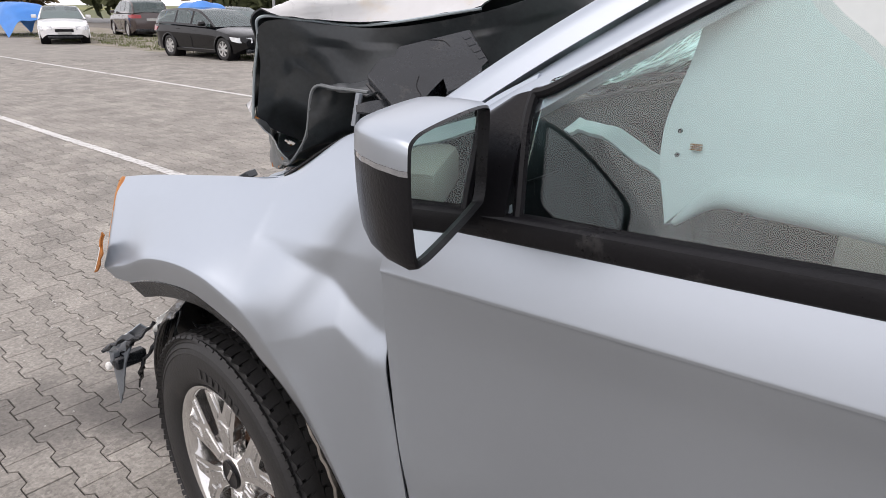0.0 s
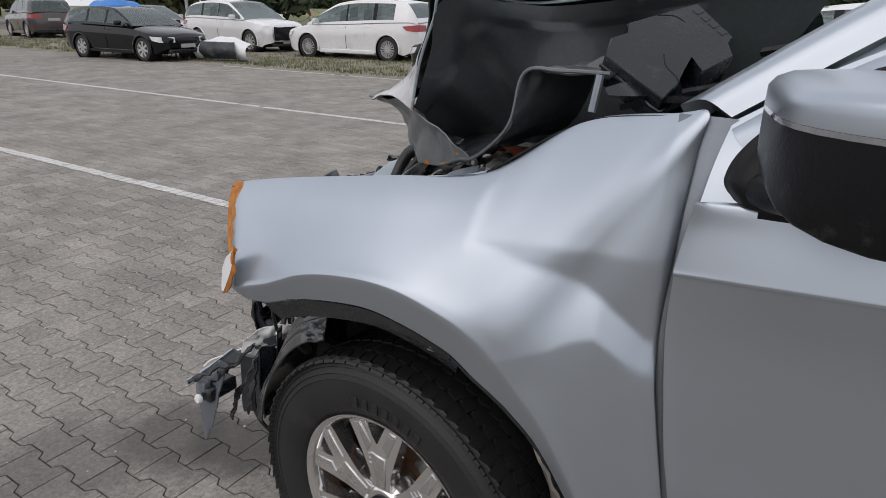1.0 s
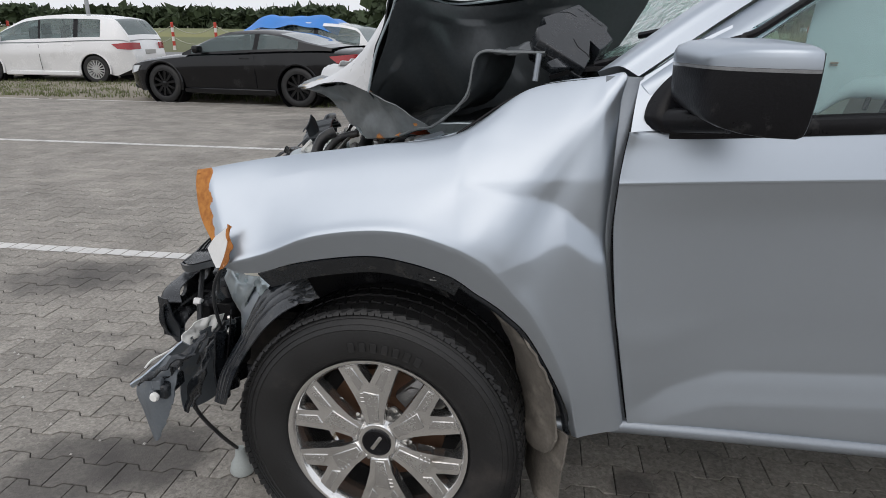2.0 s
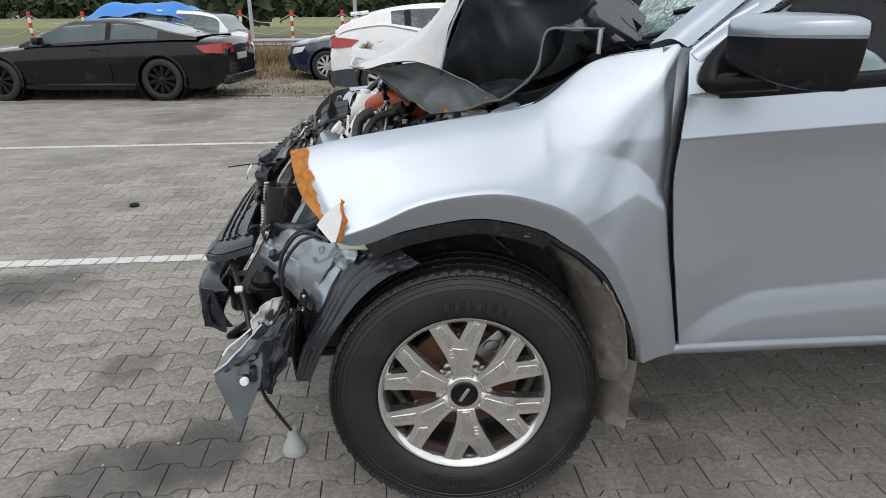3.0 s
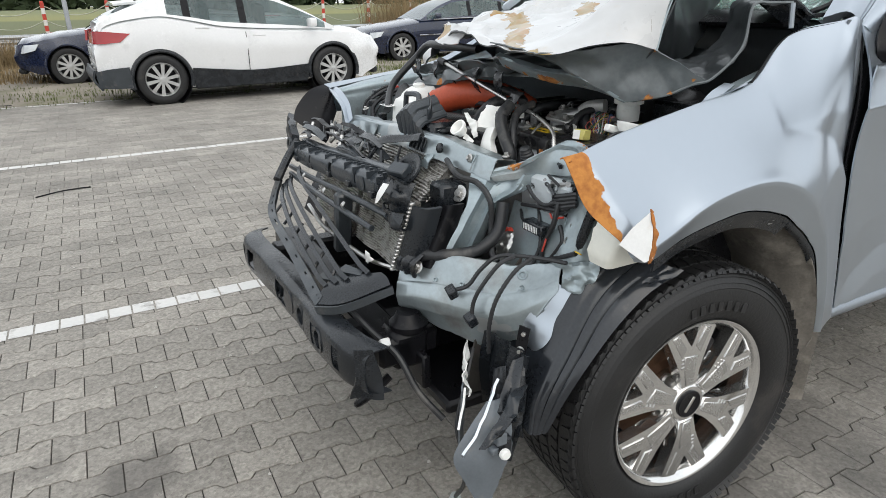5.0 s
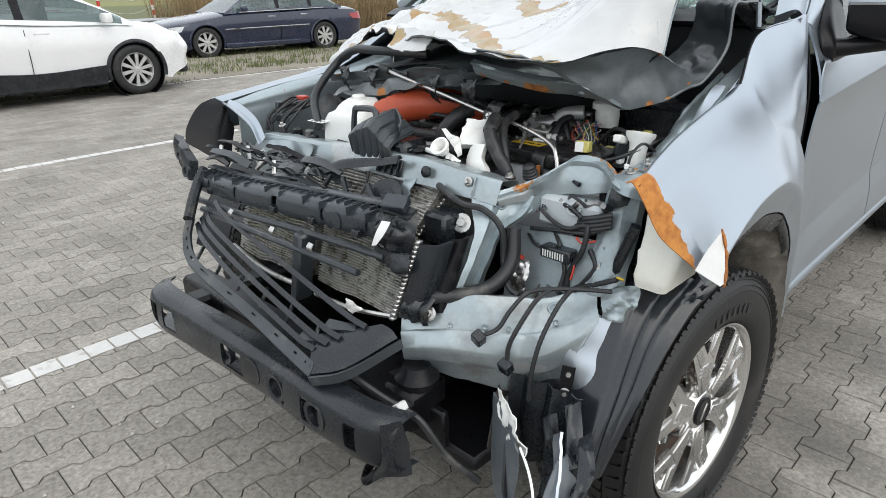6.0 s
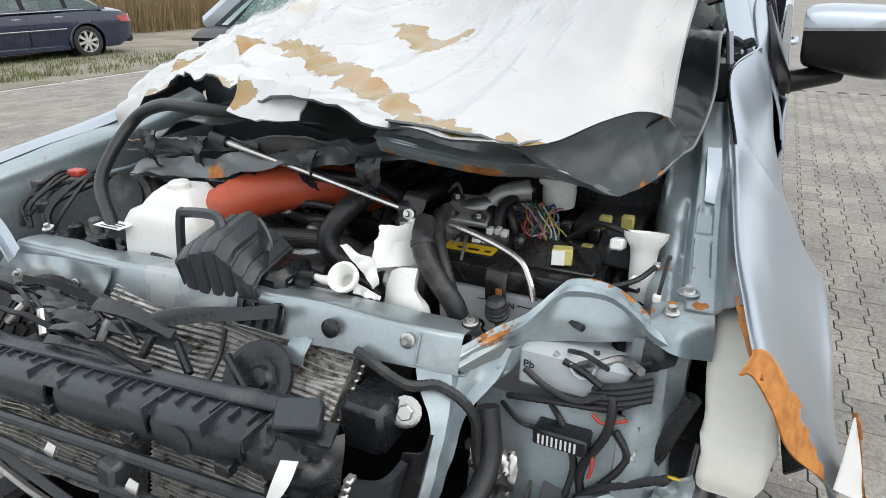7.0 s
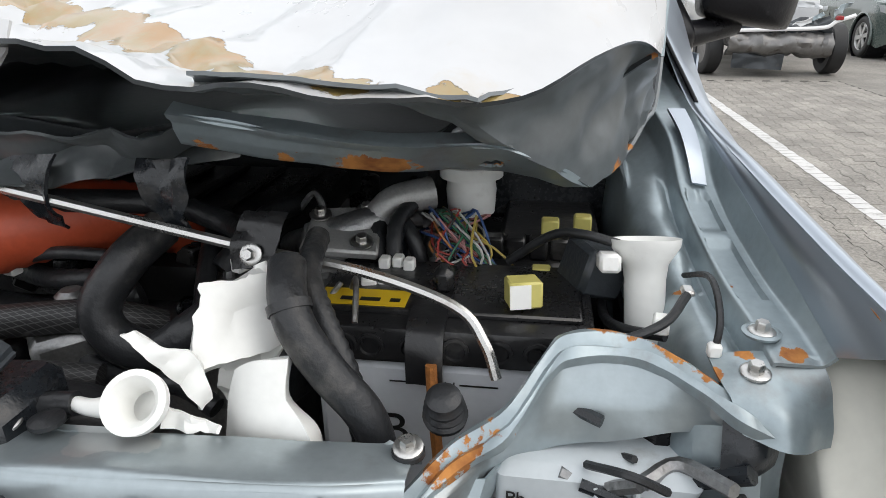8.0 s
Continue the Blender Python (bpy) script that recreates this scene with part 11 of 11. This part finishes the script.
def wreck_wheel(x, y, steer):
    w = new("wheel")
    w.parent = wreck
    w.matrix_basis = Matrix.Translation((x, y, 0.37)) @ Matrix.Rotation(steer, 4, "Z") @ Matrix.Rotation(radians(90 if y < 0 else -90), 4, "X")
    part("tyre", lathe([(0.22, -0.22), (0.34, -0.23), (0.37, -0.20), (0.37, -0.02), (0.34, 0.0), (0.22, 0.0)], 40, close=True), rubber, w)
    part("rim", lathe([(0.22, -0.02), (0.20, -0.05), (0.08, -0.06), (0.06, -0.03), (0.0, -0.03)], 32), dark_alloy, w)


for x, y, a in ((0.05, -1.0, 0.0), (0.05, 1.0, 0.12), (2.9, -1.0, 0.0), (2.9, 1.0, 0.0)):
    wreck_wheel(x, y, a)
bent = lambda k, d: lambda p, n, u, v: p + n * (crumple(p, k, d) + 0.03 * noise.noise(p * 3))
part("front_beam", sheet([[(x, y, z + 0.04 * y) for y in (-0.72, -0.4, 0, 0.4, 0.72)] for x, z in ((-0.28, 0.34), (-0.40, 0.40), (-0.42, 0.52), (-0.30, 0.60))], 8, 6, 0.05, bent(0.16, 0.06)), dark_alloy, wreck, "crushed dark front beam")
part("upper_panel", sheet([[(x, y, z) for y in (-0.70, -0.3, 0.1, 0.6)] for x, z in ((-0.30, 0.60), (-0.36, 0.70), (-0.20, 0.82))], 8, 6, 0.02, bent(0.18, 0.08)), grey_plastic, wreck)
part("bent_bar", tube([(-0.42, -0.95, 0.86), (-0.46, -0.70, 0.78), (-0.46, -0.55, 0.70), (-0.44, 0.0, 0.68), (-0.40, 0.75, 0.66)], 0.028, 8, 6), car_white, wreck, "bent white bar")
for k in range(14):
    p = Vector((-0.35 + random.uniform(-0.1, 0.25), random.uniform(-0.95, 0.85), random.uniform(0.70, 1.05)))
    d = Vector((random.uniform(-0.1, 0.1), random.choice((-1, 1)) * random.uniform(0.12, 0.40), random.uniform(-0.15, 0.15)))
    w = Vector((random.uniform(-0.05, 0.05), 0.0, random.uniform(0.05, 0.16)))
    part("torn_panel", sheet([[tuple(p), tuple(p + d * 0.5), tuple(p + d)], [tuple(p + w), tuple(p + w + d * 0.5), tuple(p + w * 0.6 + d)]], 5, 4, 0.008, bent(0.10, 0.07)), random.choice((car_white, grey_plastic, body_grey, black_plastic, car_silver)), wreck)
part("cab", sheet([[(x, -0.80, z), (x - 0.06, -0.45, z + 0.02), (x - 0.08, 0.0, z + 0.03), (x - 0.06, 0.45, z + 0.02), (x, 0.80, z)] for x, z in ((0.55, 0.70), (0.62, 1.05), (0.95, 1.35), (1.25, 1.62), (2.4, 1.70), (3.2, 1.45), (3.4, 0.75))], 5, 6, 0.03, lambda p, n, u, v: p + n * 0.03 * noise.noise(p * 2)), car_silver, wreck)
part("cab_side", box(0.60, -0.79, 0.50, 3.38, 0.79, 1.20, bevel=0.10, seg=3), car_silver, wreck)
part("chassis", box(-0.3, -0.50, 0.36, 3.6, 0.50, 0.54, bevel=0.03), trim_black, wreck)
part("red_lamp", box(-0.50, -0.78, 0.80, -0.44, -0.68, 0.86, bevel=0.01), tail_red, wreck)
part("hanging_flap", sheet([[(-0.36, y, z + 0.05 * y) for y in (-0.10, 0.25, 0.62)] for z in (0.45, 0.28, 0.10)], 6, 6, 0.01, bent(0.2, 0.04)), grey_plastic, wreck, "torn grey undertray hanging to the ground")


# ---- verge, fence, rail, field, trees ----
verge_mat = material("verge_soil_and_grass", (0.25, 0.222, 0.18), 0.95, 0, 0.3, 0.8, 0.8, 50, dirt=(0.14, 0.145, 0.06), dirt_amount=0.30, dirt_scale=0.9)
vr = [[(x, y + 0.25 * noise.noise(Vector((x * 0.4, y, 0))), z) for x in (-60, -40, -25, -15, -8, -3, 2, 8, 20, 60)] for y, z in ((10.58, -0.009), (11.2, 0.0), (13.0, 0.03), (17.0, 0.03), (19.5, -0.006))]
verge = part("verge", sheet(vr, 8, 6, 0.02, lambda p, n, u, v: p + Vector((0, 0, 0.012 * noise.noise(p * 1.7)))), verge_mat)
tagged(verge, "bare sandy verge with patches of grass", "verge", kind="structure")

grass_mat = material("grass_blades", (0.13, 0.15, 0.055), 0.8, 0, 0.4, 3.0)
dry_mat = material("dry_weeds", (0.26, 0.19, 0.10), 0.9, 0, 0.4, 3.0)


def grass(name, count, area, h, mat, label, seed):
    """Blades in tufts, one object."""
    g = np.random.default_rng(seed)
    verts, faces = [], []
    tufts = g.uniform((area[0], area[2]), (area[1], area[3]), (max(1, count // 14), 2))
    for k in range(count):
        c = tufts[k % len(tufts)]
        x, y = c + g.normal(0, 0.11, 2)
        a, hh, lean = g.uniform(0, 6.28), h * g.uniform(0.4, 1.1), g.uniform(0.1, 0.6)
        w = 0.006 + 0.004 * g.random()
        d = np.array((math.cos(a), math.sin(a)))
        s = np.array((-d[1], d[0])) * w
        n = len(verts)
        verts += [(x - s[0], y - s[1], 0.0), (x + s[0], y + s[1], 0.0), (x + d[0] * hh * lean * 0.4 + s[0] * 0.6, y + d[1] * hh * lean * 0.4 + s[1] * 0.6, hh * 0.6), (x + d[0] * hh * lean * 0.4 - s[0] * 0.6, y + d[1] * hh * lean * 0.4 - s[1] * 0.6, hh * 0.6), (x + d[0] * hh * lean, y + d[1] * hh * lean, hh)]
        faces += [(n, n + 1, n + 2, n + 3), (n + 3, n + 2, n + 4)]
    me = bpy.data.meshes.new(name)
    me.from_pydata(verts, [], faces)
    me.materials.append(mat)
    return tagged(new(name, me), label, "grass", kind="stuff")


grass("verge_grass", 9000, (-15.5, -4.2, 10.9, 14.5), 0.10, grass_mat, "short green tufts on the verge", 1)
grass("verge_grass", 7000, (-1.0, 9.5, 10.9, 15.0), 0.12, grass_mat, "short green tufts on the verge", 2)
grass("verge_grass", 9000, (-38.0, -15.5, 10.9, 15.0), 0.13, grass_mat, "short green tufts on the verge", 3)
grass("dry_weeds", 5000, (-5.0, 1.0, 17.3, 18.6), 0.75, dry_mat, "tall dry brown weeds below the guard rail", 4)
grass("verge_grass", 1100, (-4.2, -1.0, 10.8, 13.5), 0.07, grass_mat, "short green tufts on the verge", 8)
grass("dry_weeds", 3000, (-4.6, -0.8, 13.5, 17.0), 0.22, dry_mat, "brown withered weeds", 5)
grass("joint_weeds", 500, (-4.0, 3.5, 10.2, 10.7), 0.05, grass_mat, "small weeds at the paving edge", 6)
grass("dry_bushes", 9000, (7.5, 22.0, 18.5, 21.5), 2.0, dry_mat, "tall brown dry reeds and bushes", 7)

# grey road band with guard rail
asphalt = material("grey_asphalt", (0.20, 0.20, 0.20), 0.9, 0, 0.12, 0.6, 0.3, 60)
road = part("road", box(-120, 24.5, -0.03, 160, 33.5, 0.0), asphalt)
tagged(road, "grey asphalt road behind the yard", "road", kind="structure")
zinc = material("galvanised_steel", (0.42, 0.43, 0.44), 0.45, 0.75, 0.15, 4.0)
guard = thing("guard_rail", "galvanised steel guard rail on short posts", "guard rail", Matrix.Translation((0, 19.6, 0)))
part("rail_beam", sheet([[(x, y, z) for x in (-9.0, -3, 3, 14.0)] for y, z in ((0.03, 0.46), (-0.03, 0.52), (0.02, 0.58), (-0.03, 0.64), (0.03, 0.70))], 6, 4, 0.006), zinc, guard)
for k in range(12):
    part("post", box(-8.5 + 2 * k, 0.05, 0.0, -8.4 + 2 * k, 0.12, 0.70, bevel=0.01), zinc, guard)

red_paint = material("red_post_paint", (0.50, 0.05, 0.03), 0.5, 0, 0.1)
post_white = material("white_post_paint", (0.72, 0.70, 0.67), 0.5, 0, 0.08)
chain_mat = material("pale_chain", (0.42, 0.42, 0.34), 0.6, 0.2, 0.1)


def chain_post(x, y, h=1.55, r=0.085):
    p = thing("chain_post", "red and white striped steel post holding a chain", "post", Matrix.Translation((x, y, 0)), "red and white posts")
    n = 6
    for k in range(n):
        part("band", lathe([(r, h * k / n), (r, h * (k + 1) / n)], 12), red_paint if (n - k) % 2 else post_white, p)
    part("cap", lathe([(r, h), (r * 0.8, h + 0.05), (0.0, h + 0.06)], 12), red_paint, p)
    return p


xs_posts = [-52 + 2.75 * k for k in range(30)]
for x in xs_posts:
    chain_post(x, 36.5)
for a, b in zip(xs_posts, xs_posts[1:]):
    for z0, sag in ((1.42, 0.45), (0.75, 0.40)):
        ch = part("chain", tube([(a, 36.5, z0), (a * 0.75 + b * 0.25, 36.5, z0 - sag * 0.75), ((a + b) / 2, 36.5, z0 - sag), (a * 0.25 + b * 0.75, 36.5, z0 - sag * 0.75), (b, 36.5, z0)], 0.022, 5, 3), chain_mat)
        tagged(ch, "pale chain sagging between striped posts", "chain", "chains of the fence")

for x, y, h in ((-6.2, 30.0, 6.5), (-19.5, 26.0, 6.5), (10.5, 20.5, 2.4), (-1.5, 30.0, 6.5), (-33, 24, 6)):
    lp = thing("lamp_post", "plain grey post beyond the yard", "post", Matrix.Translation((x, y, 0)))
    part("shaft", lathe([(0.09, 0), (0.085, h * 0.5), (0.06, h)], 12), zinc if h > 3 else material("pale_wood_post", (0.45, 0.40, 0.34), 0.8, 0, 0.15, 3.0, 0.4, 30), lp)

bark = material("bark", (0.09, 0.07, 0.055), 0.95, 0, 0.3, 3.0, 0.6, 20)
leaf_dark, leaf_mid, leaf_brown = material("dark_foliage", (0.045, 0.065, 0.03), 0.85, 0, 0.4, 0.8), material("autumn_green_foliage", (0.085, 0.095, 0.04), 0.85, 0, 0.4, 0.8), material("brown_foliage", (0.15, 0.10, 0.045), 0.85, 0, 0.4, 0.8)


def tree(x, y, h, spread, mat, seed, label):
    """A tapered trunk with limbs and a loose crown of many small leaf clumps."""
    g = np.random.default_rng(seed)
    t = thing("tree", label, "tree", Matrix.Translation((x, y, 0)), "trees behind the yard")
    part("trunk", tube([(0, 0, 0), (0.1, 0, h * 0.3), (0.0, 0.1, h * 0.6), (0.05, 0, h * 0.9)], [0.05 * h * 0.5, 0.03 * h * 0.5, 0.01 * h], 8, 4), bark, t)
    verts, faces = [], []
    for k in range(7):
        a = g.uniform(0, 6.28)
        z0 = h * g.uniform(0.25, 0.7)
        tip = (math.cos(a) * spread * 0.8, math.sin(a) * spread * 0.8, z0 + h * 0.22)
        part("limb", tube([(0, 0, z0), (tip[0] * 0.5, tip[1] * 0.5, z0 + h * 0.14), tip], [0.012 * h, 0.004 * h], 5, 3), bark, t)
    for k in range(950):
        a, u = g.uniform(0, 6.28), g.uniform(0, 1)
        z = h * (0.16 + 0.84 * u)
        rr = spread * math.sin(min(1, 0.15 + 0.95 * u) * math.pi) ** 0.6 * g.uniform(0.35, 1.0) * (1 + 0.35 * math.sin(3 * a + seed) * math.sin(5 * u + seed))
        c = np.array((rr * math.cos(a), rr * math.sin(a), z))
        s = h * 0.035 * g.uniform(0.5, 1.4)
        for q in range(3):
            n = len(verts)
            p = c + g.normal(0, s, 3)
            d1, d2 = g.normal(0, s * 0.8, 3), g.normal(0, s * 0.8, 3)
            verts += [tuple(p - d1), tuple(p + d2), tuple(p + d1), tuple(p - d2)]
            faces.append((n, n + 1, n + 2, n + 3))
    me = bpy.data.meshes.new("crown")
    me.from_pydata(verts, [], faces)
    me.materials.append(mat)
    cr = new("crown", me)
    cr.parent = t
    return t


tree(-9.0, 42.0, 7.0, 2.4, leaf_dark, 1, "dark green roadside tree with dense crown")
tree(-44, 30.0, 7.5, 3.2, leaf_mid, 2, "roadside tree with thinning autumn leaves")
tree(-52, 34.0, 8.0, 3.4, leaf_brown, 3, "roadside tree with brown autumn leaves")
tree(-36, 33.0, 6.5, 3.0, leaf_dark, 4, "dark green roadside tree with dense crown")
tree(-60, 28.0, 8.0, 3.6, leaf_mid, 5, "roadside tree with thinning autumn leaves")
tree(-70, 22.0, 8.5, 3.6, leaf_brown, 6, "roadside tree with brown autumn leaves")

# far wood along the horizon: one loose mass of clumps
g = np.random.default_rng(12)
verts, faces = [], []
for k in range(15000):
    x = g.uniform(-420, 420)
    top_ = 9.0 + 4.5 * noise.noise(Vector((x * 0.03, 0, 0))) + 2.5 * noise.noise(Vector((x * 0.17, 4, 0)))
    z = top_ * g.uniform(0.0, 1.0) ** 0.7
    c = np.array((x, 330 + g.uniform(-8, 8), z))
    n = len(verts)
    d1, d2 = g.normal(0, 1.5, 3), g.normal(0, 1.3, 3)
    verts += [tuple(c - d1), tuple(c + d2), tuple(c + d1), tuple(c - d2)]
    faces.append((n, n + 1, n + 2, n + 3))
me = bpy.data.meshes.new("far_wood")
me.from_pydata(verts, [], faces)
me.materials.append(leaf_dark)
tagged(new("far_wood", me), "low dark wood along the horizon", "wood", kind="stuff")

# small things lying on the yard
def twig(x, y, length, deg, mat, label, nm):
    a = radians(deg)
    ob = part(nm, tube([(x, y, 0.006), (x + length * 0.5 * math.cos(a), y + length * 0.5 * math.sin(a) + 0.02, 0.012), (x + length * math.cos(a), y + length * math.sin(a), 0.006)], 0.006, 5, 5), mat)
    tagged(ob, label, "litter")


twig(-3.35, 10.75, 1.05, -4, black_plastic, "black plastic strip lying at the verge", "plastic_strip")
twig(-1.75, 4.75, 0.4, 18, trim_black, "short black strip lying on the paving", "plastic_strip")
pebble_mat = material("pale_grit", (0.5, 0.48, 0.45), 0.8, 0, 0.3, 40.0)
random.seed(31)
verts, faces = [], []
for k in range(420):
    if k < 150:
        x, y = random.gauss(-2.05, 0.35), random.gauss(0.55, 0.35)
    else:
        x, y = random.uniform(-5, 2.5), random.uniform(-1.2, 5.0)
    s = random.uniform(0.002, 0.007)
    n = len(verts)
    verts += [(x - s, y - s * 0.7, 0.0005), (x + s * 0.8, y - s, 0.0005), (x + s, y + s * 0.8, 0.0005), (x - s * 0.6, y + s, 0.0005), (x, y, s * 1.3)]
    faces += [(n, n + 1, n + 4), (n + 1, n + 2, n + 4), (n + 2, n + 3, n + 4), (n + 3, n, n + 4)]
me = bpy.data.meshes.new("glass_grit")
me.from_pydata(verts, [], faces)
me.materials.append(pebble_mat)
tagged(new("glass_grit", me), "scattered crumbs of glass and pale grit", "grit", kind="stuff")
speck = part("stone", lathe([(0.0, 0.0), (0.035, 0.0), (0.042, 0.012), (0.025, 0.03), (0.0, 0.032)], 9, Matrix.Translation((-2.176, 3.454, 0))), trim_black)
tagged(speck, "small dark lump lying on the paving", "litter")
